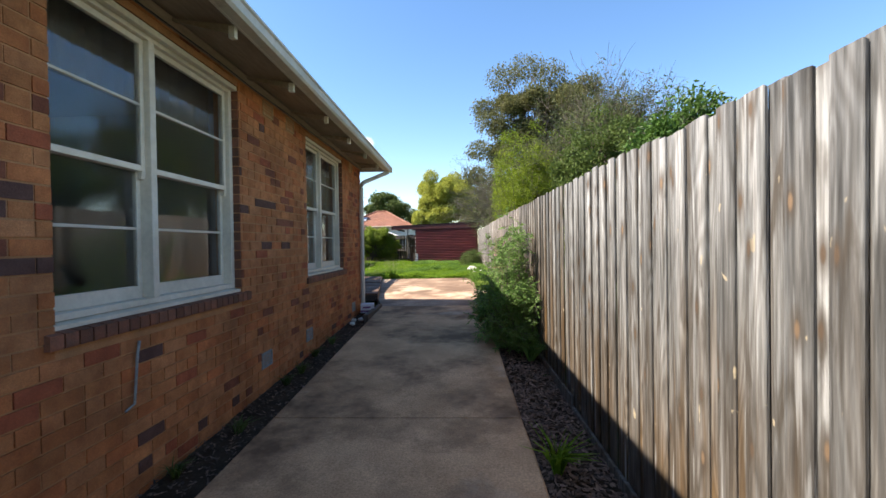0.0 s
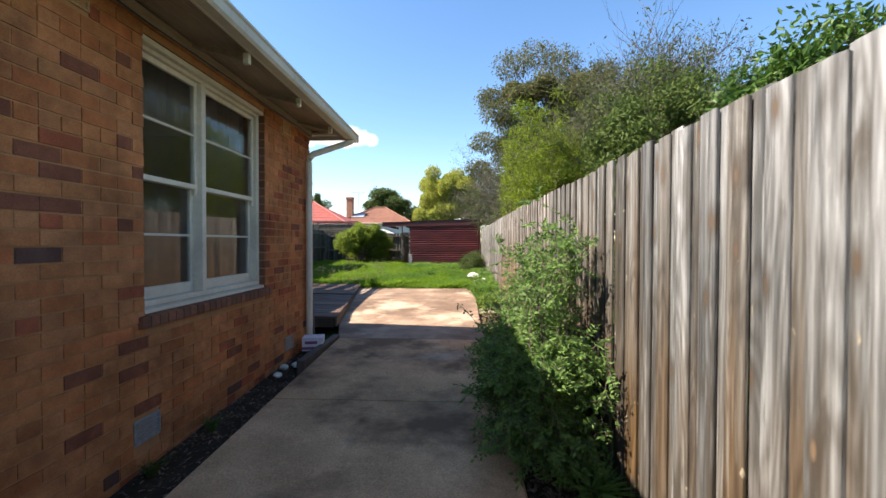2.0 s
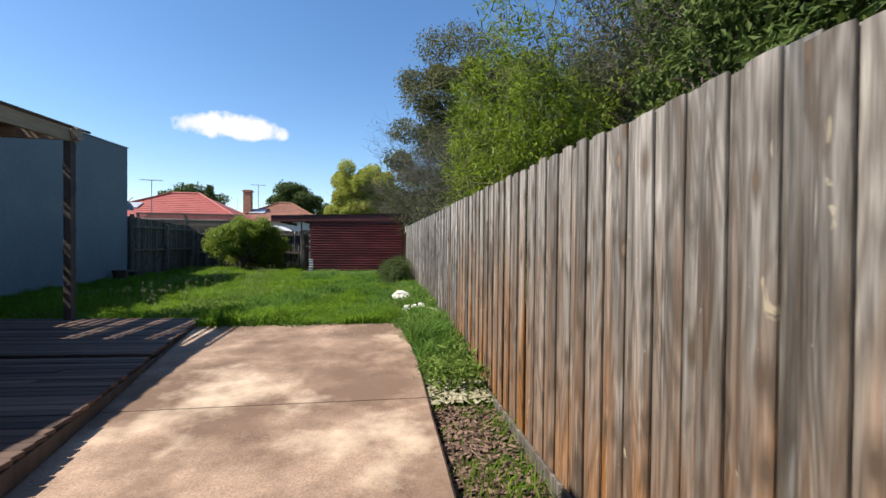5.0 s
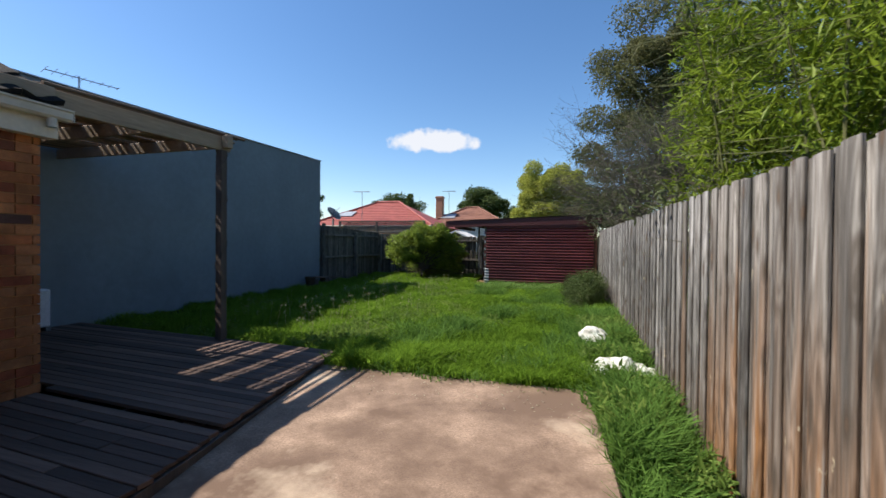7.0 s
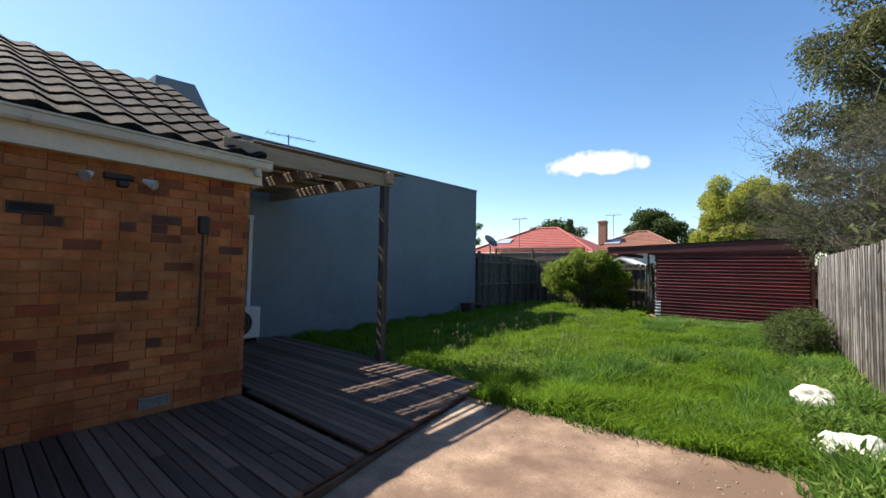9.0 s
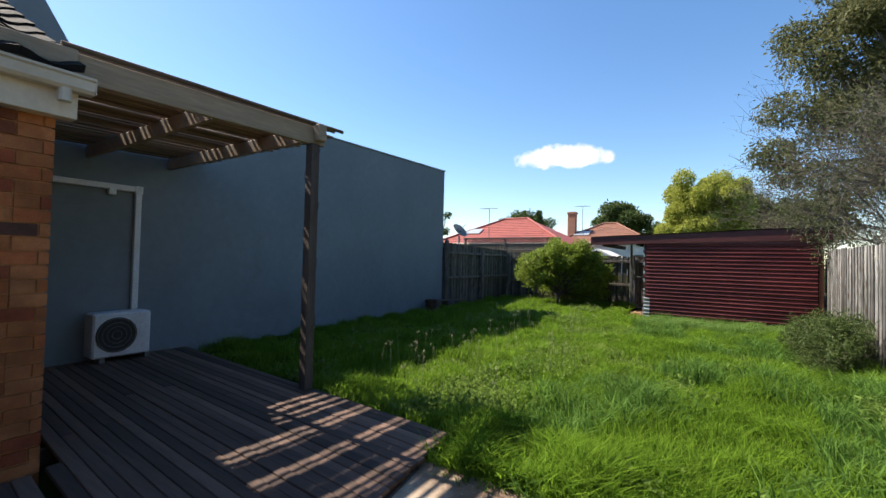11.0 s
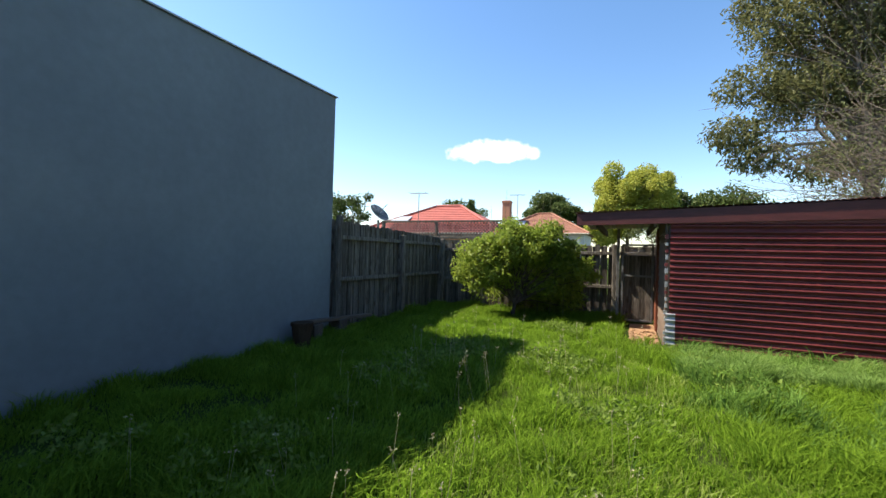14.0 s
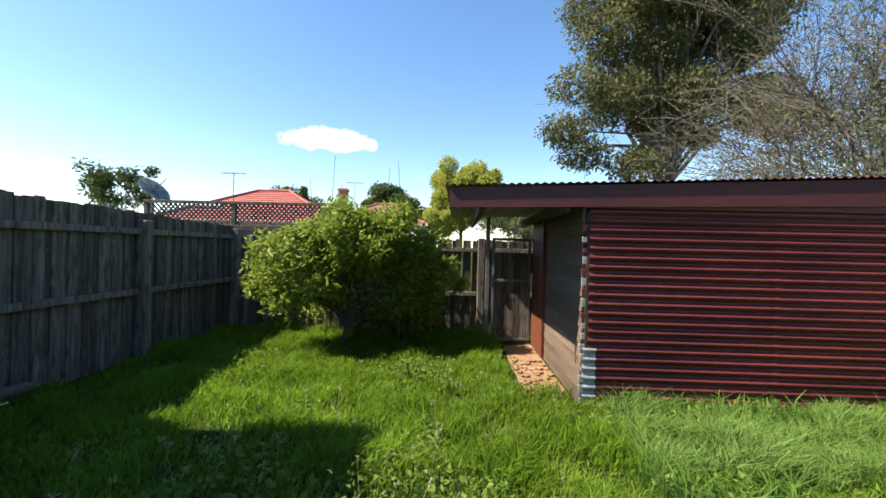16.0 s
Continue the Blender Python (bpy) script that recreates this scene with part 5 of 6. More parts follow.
def hip_house(name, label, cx, cy, wide, deep, eave, top, wall_m, roof_m, chimney=None, skylight=False):
    house = thing(name, label, "house", (cx, cy, 0.4))
    w, d = wide / 2, deep / 2
    part("wall", boxed(cx - w, cy - d, 0.3, cx + w, cy + d, eave), wall_m, house)
    bm = bmesh.new()
    o, r = 0.5, max(w - d, 0.3)
    lo = [bm.verts.new(p) for p in ((cx - w - o, cy - d - o, eave - 0.05), (cx + w + o, cy - d - o, eave - 0.05), (cx + w + o, cy + d + o, eave - 0.05), (cx - w - o, cy + d + o, eave - 0.05))]
    hi = [bm.verts.new(p) for p in ((cx - r, cy, top), (cx + r, cy, top))]
    for f in ((lo[0], lo[1], hi[1], hi[0]), (lo[1], lo[2], hi[1]), (lo[2], lo[3], hi[0], hi[1]), (lo[3], lo[0], hi[0]), lo[::-1]):
        bm.faces.new(f)
    roof = part("roof", bm, roof_m, house)
    for a, b in ((lo[0], 0),):
        pass
    for sx in (-1, 1):
        part("hip_cap", tube(bmesh.new(), [(cx + sx * (w + o), cy - d - o, eave), (cx + sx * r, cy, top + 0.03)], 0.13, 6), roof_m, roof)
    part("ridge_cap", tube(bmesh.new(), [(cx - r, cy, top + 0.03), (cx + r, cy, top + 0.03)], 0.13, 6), roof_m, roof)
    n = 14
    for k in range(1, n):
        f = k / n
        y, z = cy - d - o + (d + o) * f, eave - 0.05 + (top - eave + 0.05) * f
        xa = (w + o) + (r - w - o) * f
        bm = bmesh.new()
        box(bm, cx - xa, y - 0.02, z - 0.01, cx + xa, y + 0.05, z + 0.035)
        part("tile_course", bm, roof_m, roof)
    part("gutter", boxed(cx - w - o, cy - d - o - 0.1, eave - 0.12, cx + w + o, cy - d - o, eave, 0.02), M_PAINT, house)
    for k in range(3):
        x = cx - w * 0.6 + k * w * 0.6
        win = part("window", boxed(x - 0.7, cy - d - 0.05, 1.2, x + 0.7, cy - d + 0.05, 2.5), M_PAINT, house)
        part("pane", boxed(x - 0.62, cy - d - 0.06, 1.28, x + 0.62, cy - d - 0.052, 2.42), M_BLACK, win)
    if chimney:
        x, z = chimney
        stack = part("chimney", boxed(x - 0.45, cy - d + 1.2, eave, x + 0.45, cy - d + 2.0, z, 0.03), M_HOUSEWALL, house)
        part("cap", boxed(x - 0.52, cy - d + 1.13, z - 0.25, x + 0.52, cy - d + 2.07, z - 0.1), M_HOUSEWALL, stack)
    if skylight:
        f = 0.45
        y, z = cy - d - o + (d + o) * f, eave + (top - eave) * f
        mm = Matrix.Translation((cx - w * 0.55, y, z + 0.06)) @ Matrix.Rotation(math.atan2(top - eave, d + o), 4, "X")
        part("skylight", boxed(-0.9, -0.6, -0.03, 0.9, 0.6, 0.04, 0.01, mm), M_FLASH, house)
    return house


hip_house("red_roofed_house", "neighbour's brick house under a red tiled hip roof", -18.6, 52, 12.5, 10.0, 3.5, 6.25, M_HOUSEWALL, M_REDROOF, skylight=True)
hip_house("brown_roofed_house", "white-walled house under an orange-brown tiled roof with a brick chimney", -11.8, 64, 9.5, 8.0, 4.2, 6.6, M_HOUSEWHITE, M_ORANGEROOF, chimney=(-15.6, 7.9), skylight=True)
cabin = thing("garden_cabin", "small white-roofed garden cabin behind the back fence", "shed", (-4.4, 30, 0.5))
part("wall", boxed(-5.5, 29, 0.3, -4.5, 31, 2.05), M_BOARDS, cabin)
bm = bmesh.new()
prism(bm, [(-5.7, 2.1), (-5.0, 2.42), (-4.3, 2.1), (-4.3, 2.03), (-5.0, 2.35), (-5.7, 2.03)], "y", 28.8, 31.2)
part("roof", bm, M_HOUSEWHITE, cabin)
dish = thing("satellite_dish", "large grey mesh satellite dish on a pole", "satellite dish", (-12.4, 30.2, 0.5))
part("pole", tube(bmesh.new(), [(-12.4, 30.2, 0.3), (-12.4, 30.2, 3.1)], 0.05, 8), M_STEEL, dish)
bm = bmesh.new()
rings, axis = [], Vector((0.75, -0.1, 0.65)).normalized()
side = axis.cross(Vector((0, 0, 1))).normalized()
upw = side.cross(axis)
for k in range(7):
    rr = 0.46 * k / 6 + 0.001
    rings.append([bm.verts.new(Vector((-12.4, 30.2, 3.35)) + axis * (rr * rr * 0.45) + rr * (math.cos(a * math.tau / 24) * side + math.sin(a * math.tau / 24) * upw)) for a in range(24)])
for p, q in zip(rings, rings[1:]):
    for a in range(24):
        bm.faces.new((p[a], p[(a + 1) % 24], q[(a + 1) % 24], q[a]))
bmesh.ops.solidify(bm, geom=bm.faces[:], thickness=0.01)
bowl = part("bowl", bm, M_ZINC, dish)
for a in range(8):
    e = Vector((-12.4, 30.2, 3.35)) + axis * 0.1 + 0.465 * (math.cos(a * math.tau / 8) * side + math.sin(a * math.tau / 8) * upw)
    part("rib", tube(bmesh.new(), [Vector((-12.4, 30.2, 3.35)) + axis * 0.015, e], 0.012, 5), M_STEEL, bowl)
part("feed_arm", tube(bmesh.new(), [Vector((-12.4, 30.2, 3.35)), Vector((-12.4, 30.2, 3.35)) + axis * 0.6], 0.015, 6), M_STEEL, dish)
for x, y, z in ((-19.5, 47.5, 6.9), (-14.5, 62.0, 8.6)):
    mast = thing("roof_antenna", "thin television aerial on a neighbour's roof", "antenna", (x, y, 4))
    part("mast", tube(bmesh.new(), [(x, y, 4.0), (x, y, z)], 0.03, 6), M_STEEL, mast)
    part("boom", tube(bmesh.new(), [(x - 0.9, y, z), (x + 0.9, y, z - 0.05)], 0.025, 6), M_STEEL, mast)
    for k in range(6):
        part("element", tube(bmesh.new(), [(x - 0.8 + k * 0.3, y - 0.4, z), (x - 0.8 + k * 0.3, y + 0.4, z)], 0.015, 5), M_STEEL, mast)

# ---- plants ----
def leaf_shapes(points, size, aspect, rng, droop=0.0, lead=None, spread=1.0):
    """One folded pointed leaf at each point. lead: main direction of each leaf."""
    n = len(points)
    way = rng.normal(size=(n, 3)) * spread
    if lead is not None:
        way = way + lead
    way[:, 2] -= droop
    way /= np.linalg.norm(way, axis=1)[:, None] + 1e-9
    side = np.cross(way, rng.normal(size=(n, 3)))
    side /= np.linalg.norm(side, axis=1)[:, None] + 1e-9
    lift = np.cross(side, way)
    long = (size * rng.uniform(0.65, 1.3, n))[:, None]
    wide = long * aspect * 0.5
    mid = points + way * long * 0.45
    verts = np.stack([points, mid + side * wide + lift * wide * 0.35, points + way * long - lift * wide * 0.3, mid - side * wide + lift * wide * 0.35], 1).reshape(-1, 3)
    base = np.arange(n)[:, None] * 4
    faces = np.concatenate([base + np.array((0, 1, 2)), base + np.array((0, 2, 3))])
    return verts, faces


def sticks(segments, sides=3):
    """Tapered sticks (start, end, radius, end radius) as one mesh."""
    a, b = np.array([s[0] for s in segments], float), np.array([s[1] for s in segments], float)
    r0, r1 = np.array([s[2] for s in segments]), np.array([s[3] for s in segments])
    way = b - a
    way /= np.linalg.norm(way, axis=1)[:, None] + 1e-9
    ref = np.where(np.abs(way[:, 2:3]) > 0.9, np.array([[1.0, 0, 0]]), np.array([[0, 0, 1.0]]))
    u = np.cross(way, ref)
    u /= np.linalg.norm(u, axis=1)[:, None]
    v = np.cross(way, u)
    rings = []
    for p, r in ((a, r0), (b, r1)):
        for k in range(sides):
            c, s = math.cos(k * math.tau / sides), math.sin(k * math.tau / sides)
            rings.append(p + (u * c + v * s) * r[:, None])
    verts = np.stack(rings, 1).reshape(-1, 3)
    base = np.arange(len(segments))[:, None] * 2 * sides
    faces = np.concatenate([base + np.array((k, (k + 1) % sides, sides + (k + 1) % sides, sides + k)) for k in range(sides)])
    return verts, faces


def clump_points(clumps, per, rng, shell=0.45):
    out = []
    for c, r in clumps:
        d = rng.normal(size=(per, 3))
        d /= np.linalg.norm(d, axis=1)[:, None]
        q = d * (rng.uniform(shell ** 3, 1.0, per) ** (1 / 3))[:, None] * rng.uniform(0.75, 1.15, per)[:, None]
        out.append(np.array(c) + q * np.array(r))
    return np.concatenate(out)


def spread_clumps(centre, radii, count, size, rng, flat=0.7):
    """Clumps scattered through an ellipsoid, mostly near its outside."""
    got = []
    for _ in range(count):
        d = rng.normal(size=3)
        d /= np.linalg.norm(d)
        q = d * rng.uniform(0.45, 1.0) * rng.uniform(0.8, 1.08)
        s = size * rng.uniform(0.6, 1.3)
        got.append((np.array(centre) + q * np.array(radii), (s, s, s * flat)))
    return got


def tree(name, label, base, fork, clumps, per, leaf, aspect, leaf_material, wood, girth, seed, droop=0.3, category="tree", shell=0.45):
    """A tapered trunk to the fork, limbs from it to every clump, and a crown of leaves."""
    rng = np.random.default_rng(seed)
    ob = thing(name, label, category, base)
    base, fork = np.array(base, float), np.array(fork, float)
    bm = bmesh.new()
    tube(bm, [Vector(base + (fork - base) * t + np.array((0.12 * math.sin(t * 5 + seed), 0.1 * math.cos(t * 4), 0)) * girth * t) for t in np.linspace(0, 1, 7)], girth, 9, girth * 0.55)
    part("trunk", bm, wood, ob)
    for c, r in clumps:
        parts_ = []
        start = base + (fork - base) * rng.uniform(0.55, 1.0)
        c = np.array(c, float)
        mid1 = start + (c - start) * 0.35 + np.array((0, 0, 0.10 * np.linalg.norm(c - start))) + rng.normal(size=3) * 0.05 * np.linalg.norm(c - start)
        mid2 = start + (c - start) * 0.7 + np.array((0, 0, 0.08 * np.linalg.norm(c - start))) + rng.normal(size=3) * 0.05 * np.linalg.norm(c - start)
        g = girth * rng.uniform(0.22, 0.4)
        parts_ += [(start, mid1, g, g * 0.7), (mid1, mid2, g * 0.7, g * 0.45), (mid2, c, g * 0.45, g * 0.2)]
        for _ in range(7):
            tip = c + rng.normal(size=3) * np.array(r) * 0.6
            parts_.append((mid2 + (c - mid2) * rng.uniform(0, 1), tip, g * 0.2, g * 0.05))
        mesh_part("limb", joined("limb", *sticks(parts_, 4), wood), ob)
    v, f = leaf_shapes(clump_points(clumps, per, rng, shell), leaf, aspect, rng, droop)
    mesh_part("crown", joined("crown", v, f, leaf_material), ob)
    return ob


def twigs(base, way, length, radius, depth, rng, out, droop=0.0, kids=3):
    """Branches that fork again and again."""
    p = np.array(base, float)
    d = np.array(way, float)
    n = 3
    for k in range(n):
        q = p + d * length / n
        out.append((p, q, radius * (1 - 0.25 * k / n), radius * (1 - 0.25 * (k + 1) / n)))
        if depth > 0 and (k > 0 or depth < 3):
            for _ in range(kids if k == n - 1 else 1 + (rng.random() < 0.5)):
                e = d + rng.normal(size=3) * 0.55
                e[2] += 0.12 - droop
                e /= np.linalg.norm(e)
                twigs(q, e, length * rng.uniform(0.55, 0.8), radius * 0.55, depth - 1, rng, out, droop, kids)
        p = q
        d = d + rng.normal(size=3) * 0.16
        d[2] -= droop * 0.3
        d /= np.linalg.norm(d)


rng = np.random.default_rng(31)
clumps = spread_clumps((8.6, 41, 12.2), (6.6, 4.5, 6.2), 66, 1.35, rng, 0.8) + [((2.2, 39.5, 10.2), (1.6, 1.6, 1.0)), ((1.6, 39.3, 7.9), (1.3, 1.3, 0.9)), ((2.6, 39.4, 6.8), (1.5, 1.4, 0.9)), ((3.2, 39, 12.6), (1.7, 1.6, 1.2)), ((2.6, 40, 14.2), (1.3, 1.3, 1.0)), ((4.5, 40, 17.0), (1.9, 1.8, 1.3)), ((6.8, 41, 18.3), (2.0, 2, 1.2)), ((4.4, 39, 9.6), (1.6, 1.5, 1.1)), ((5.0, 39, 6.2), (1.5, 1.5, 1.0))]
tree("gum_tree", "tall grey-green gum tree with an uneven clumped crown", (6.3, 40, 0.4), (7.6, 40.8, 8.0), clumps, 1150, 0.26, 0.36, M_GUM, M_BARK, 0.38, 32, 0.6, shell=0.3)
rng = np.random.default_rng(33)
tree("yellow_tree", "round yellow-green tree in fresh leaf far behind the shed", (-3.2, 86, 0.4), (-3.2, 86, 7), spread_clumps((-2.2, 86, 11.0), (6.0, 5, 5.6), 70, 1.9, rng, 0.9) + spread_clumps((-6.0, 84, 7.5), (3.2, 3, 3.2), 18, 1.6, rng, 0.9), 900, 0.36, 0.6, M_YELLOW, M_BARK, 0.35, 34)
tree("dark_tree", "dark green spreading tree far behind the shed", (9, 96, 0.4), (9, 96, 6), spread_clumps((8.5, 96, 9.0), (9, 6, 4.6), 46, 2.3, rng), 380, 0.5, 0.6, M_DARKLEAF, M_BARK, 0.4, 35)
tree("olive_tree", "round olive-green tree behind the neighbours' roofs", (-16.0, 92, 0.4), (-16, 92, 6), spread_clumps((-16.0, 92, 9.6), (5.2, 4.5, 3.9), 36, 1.8, rng), 380, 0.45, 0.55, M_DARKLEAF, M_BARK, 0.35, 36)
tree("small_tree", "low green tree beyond the red roof", (-33, 92, 0.4), (-33, 92, 5), spread_clumps((-33.5, 92, 8.6), (6, 4, 3.4), 30, 1.8, rng), 300, 0.45, 0.55, M_DARKLEAF, M_BARK, 0.3, 37)
tree("small_tree", "low green tree between the neighbours' roofs", (-8, 98, 0.4), (-8, 98, 4), spread_clumps((-8.5, 98, 6.6), (4.5, 4, 2.8), 24, 1.6, rng), 300, 0.45, 0.55, M_DARKLEAF, M_BARK, 0.3, 38)
tree("garden_tree", "small open green tree behind the side fence", (-18.0, 36, 0.4), (-18, 36, 2.6), spread_clumps((-18.0, 36, 4.3), (1.9, 1.7, 1.2), 22, 0.5, rng), 130, 0.2, 0.4, M_DARKLEAF, M_BARK, 0.1, 39, shell=0.1)
# conifer
con = thing("conifer", "small dark pointed conifer behind the red roof", "tree", (-26.0, 78, 0.4))
part("trunk", tube(bmesh.new(), [(-26, 78, 0.3), (-26, 78, 9.4)], 0.25, 8, 0.05), M_BARK, con)
crng = np.random.default_rng(41)
cl = [((-26 + math.cos(k * 2.4) * (10.2 - h) * 0.2, 78 + math.sin(k * 2.4) * (10.2 - h) * 0.2, h), (0.35 + (10.2 - h) * 0.17, 0.35 + (10.2 - h) * 0.17, 0.45)) for k, h in enumerate(np.linspace(4, 9.9, 30))]
v, f = leaf_shapes(clump_points(cl, 150, crng), 0.4, 0.4, crng, -0.2)
mesh_part("crown", joined("crown", v, f, M_DARKLEAF), con)

# behind the side fence: glossy bush, sparse tree, bamboo
rng = np.random.default_rng(51)
tree("glossy_bush", "dense dark glossy-leaved bush rising above the fence", (4.0, 7.8, 0.0), (4.0, 7.8, 1.6), spread_clumps((4.15, 7.9, 3.0), (1.25, 1.5, 1.15), 74, 0.38, rng, 0.85), 250, 0.11, 0.42, M_GLOSS, M_BARK, 0.09, 52, 0.1, "bush")
tree("leafy_tree", "mid-green broad-leaved tree with open twigs above the fence", (3.3, 10.4, 0.0), (3.3, 10.4, 1.9), spread_clumps((3.35, 10.3, 3.35), (1.0, 1.6, 1.5), 84, 0.32, rng, 0.8) + spread_clumps((2.6, 9.3, 2.7), (0.6, 0.9, 0.8), 24, 0.28, rng, 0.8), 170, 0.085, 0.42, M_OLIVE, M_BARK, 0.07, 58, 0.2, shell=0.1)
sparse = thing("sparse_tree", "grey twiggy tree with small sparse leaves above the fence", "tree", (4.9, 13.6, 0.2))
seg = []
rng = np.random.default_rng(53)
for k in range(9):
    twigs((4.9 + 0.1 * math.cos(k), 13.6 + 0.1 * math.sin(k), 0.2), np.array((0.22 * math.cos(k * 0.9) - 0.05, 0.25 * math.sin(k * 0.9), 1.0)), 2.55, 0.045, 4, rng, seg, 0.0, 3)
for k in range(9):
    mesh_part("branch", joined("branch", *sticks(seg[k * len(seg) // 9:(k + 1) * len(seg) // 9]), M_TWIG), sparse)
ends = np.array([s[1] for s in seg if s[2] < 0.012])
leafy = ends[rng.random(len(ends)) < np.interp(ends[:, 2], (2.0, 4.6, 6.4), (1.0, 0.75, 0.1))]
pts = leafy[rng.integers(0, len(leafy), 70000)] + rng.normal(size=(70000, 3)) * 0.075
mesh_part("crown", joined("crown", *leaf_shapes(pts, 0.085, 0.36, rng, 0.2), M_SPARSE), sparse)
bamboo = thing("bamboo", "stand of bright yellow-green bamboo leaning over the fence", "bamboo", (2.4, 13.5, 0.3))
seg, shoots_out, tips, starts = [], [], [], []
rng = np.random.default_rng(57)
for k in range(58):
    starts.append(len(seg))
    b = np.array((rng.uniform(1.4, 3.3), rng.uniform(12.0, 15.0), 0.3))
    lean = np.array((rng.uniform(-0.8, 0.6), rng.uniform(-0.6, 0.6), 0))
    h = rng.uniform(2.8, 5.0)
    prev = b
    for t in np.linspace(0.12, 1, 9):
        q = b + np.array((0, 0, h * t - 0.35 * h * max(0, t - 0.6) ** 1.5)) + lean * t ** 2.2
        seg.append((prev, q, 0.018 * (1.1 - t * 0.9), 0.018 * (1.05 - t * 0.9)))
        if t > 0.3:
            for _ in range(5):
                e = q + rng.normal(size=3) * np.array((0.38, 0.38, 0.16)) * (1.15 - 0.4 * t)
                shoots_out.append((q, e, 0.004, 0.0015))
                tips.append(e)
                tips.append((q + e) / 2)
        prev = q
starts.append(len(seg))
tips = np.array(tips)
tips = tips[tips[:, 0] > 1.15]
held = tips[rng.random(len(tips)) < 0.34]
pts = held[rng.integers(0, len(held), 44000)] + rng.normal(size=(44000, 3)) * 0.07
pts = pts[pts[:, 0] > 1.12]
for k in range(58):
    mesh_part("cane", joined("cane", *sticks(seg[starts[k]:starts[k + 1]], 4), M_CANE), bamboo)
tagged(mesh_part("side_shoots", joined("side_shoots", *sticks(shoots_out), M_CANE), bamboo), kind="stuff")
mesh_part("leaves", joined("leaves", *leaf_shapes(pts, 0.105, 0.18, rng, 0.35, spread=0.9), M_BAMBOO), bamboo)
bare = thing("bare_tree", "grey-brown twiggy half-bare tree hanging over the shed roof", "tree", (3.7, 24.6, 0.4))
seg = []
rng = np.random.default_rng(61)
for k in range(14):
    twigs((3.7 + 0.15 * math.cos(k), 24.6 + 0.15 * math.sin(k), 0.4), np.array((0.42 * math.cos(k * 0.75) - 0.08, 0.45 * math.sin(k * 0.75), 1.0)), 2.4, 0.035, 4, rng, seg, 0.05, 3)
sprig = len(seg)
for k in range(6):
    twigs((1.45, 22.3 + 0.25 * k, 2.75), np.array((-0.75 - 0.1 * k, -0.45, -0.25)), 0.62, 0.01, 2, rng, seg, 0.3, 2)
near_shed = np.array([s[1] for s in seg[sprig:]])
for k in range(5):
    twigs((1.7, 23.0 + 0.3 * k, 2.75), np.array((-0.6 - 0.1 * k, -0.55 + 0.1 * k, 0.1)), 0.8, 0.014, 3, rng, seg, 0.25, 2)
for k in range(12):
    mesh_part("branch", joined("branch", *sticks(seg[k * len(seg) // 12:(k + 1) * len(seg) // 12]), M_TWIG), bare)
ends = np.array([s[1] for s in seg if s[2] < 0.012])
pts = ends[rng.integers(0, len(ends), 44000)] + rng.normal(size=(44000, 3)) * 0.07
pts = np.concatenate([pts, near_shed[rng.integers(0, len(near_shed), 1500)] + rng.normal(size=(1500, 3)) * 0.06])
mesh_part("crown", joined("crown", *leaf_shapes(pts, 0.055, 0.4, rng, 0.3), M_SPARSE), bare)

# laurel bush in the back corner
rng = np.random.default_rng(63)
tree("laurel_bush", "rounded yellow-green leafy bush in the back corner of the lawn", (-5.1, 24.2, 0.42), (-5.0, 24.2, 1.0), spread_clumps((-4.8, 25.0, 0.95), (1.25, 0.28, 0.45), 34, 0.25, rng, 0.8) + spread_clumps((-5.72, 24.0, 1.6), (0.78, 0.7, 0.55), 40, 0.27, rng, 0.8) + spread_clumps((-5.0, 24.2, 1.95), (0.8, 0.6, 0.55), 34, 0.27, rng, 0.8) + spread_clumps((-4.4, 24.3, 2.0), (0.64, 0.6, 0.45), 32, 0.25, rng, 0.8) + spread_clumps((-4.9, 24.7, 1.35), (1.3, 0.45, 0.4), 34, 0.25, rng, 0.8) + spread_clumps((-5.1, 24.4, 1.3), (0.6, 0.5, 0.25), 14, 0.25, rng, 0.8) + spread_clumps((-3.9, 24.5, 1.5), (0.5, 0.4, 0.3), 12, 0.22, rng, 0.8) + spread_clumps((-5.1, 25.1, 1.6), (1.35, 0.22, 0.7), 44, 0.25, rng, 0.8) + spread_clumps((-4.8, 24.3, 2.22), (0.55, 0.4, 0.3), 10, 0.18, rng, 1.2), 200, 0.10, 0.34, M_BUSH, M_POST, 0.05, 64, 0.25, "bush", 0.2)
shoots = thing("tall_shoots", "thin bare shoots standing up out of the bush", "shoots", (-5.0, 24.5, 0.45))
for k in range(7):
    x = -5.7 + k * 0.27
    part("shoot", tube(bmesh.new(), [(x, 24.5, 0.45), (x + 0.03, 24.5, 2.2), (x + 0.1 * math.sin(k * 2.0), 24.45, 2.9 + 0.35 * math.sin(k * 1.7))], 0.008, 5, 0.003), M_CANE, shoots)
# seen over the gate
rng = np.random.default_rng(65)
tree("garden_tree", "low twiggy grey-green tree behind the back gate", (-1.8, 29.6, 0.4), (-1.8, 29.6, 1.4), spread_clumps((-1.7, 29.6, 2.3), (1.35, 0.8, 0.95), 40, 0.3, rng, 0.8), 90, 0.11, 0.36, M_SPARSE, M_TWIG, 0.05, 66, 0.2, shell=0.1)
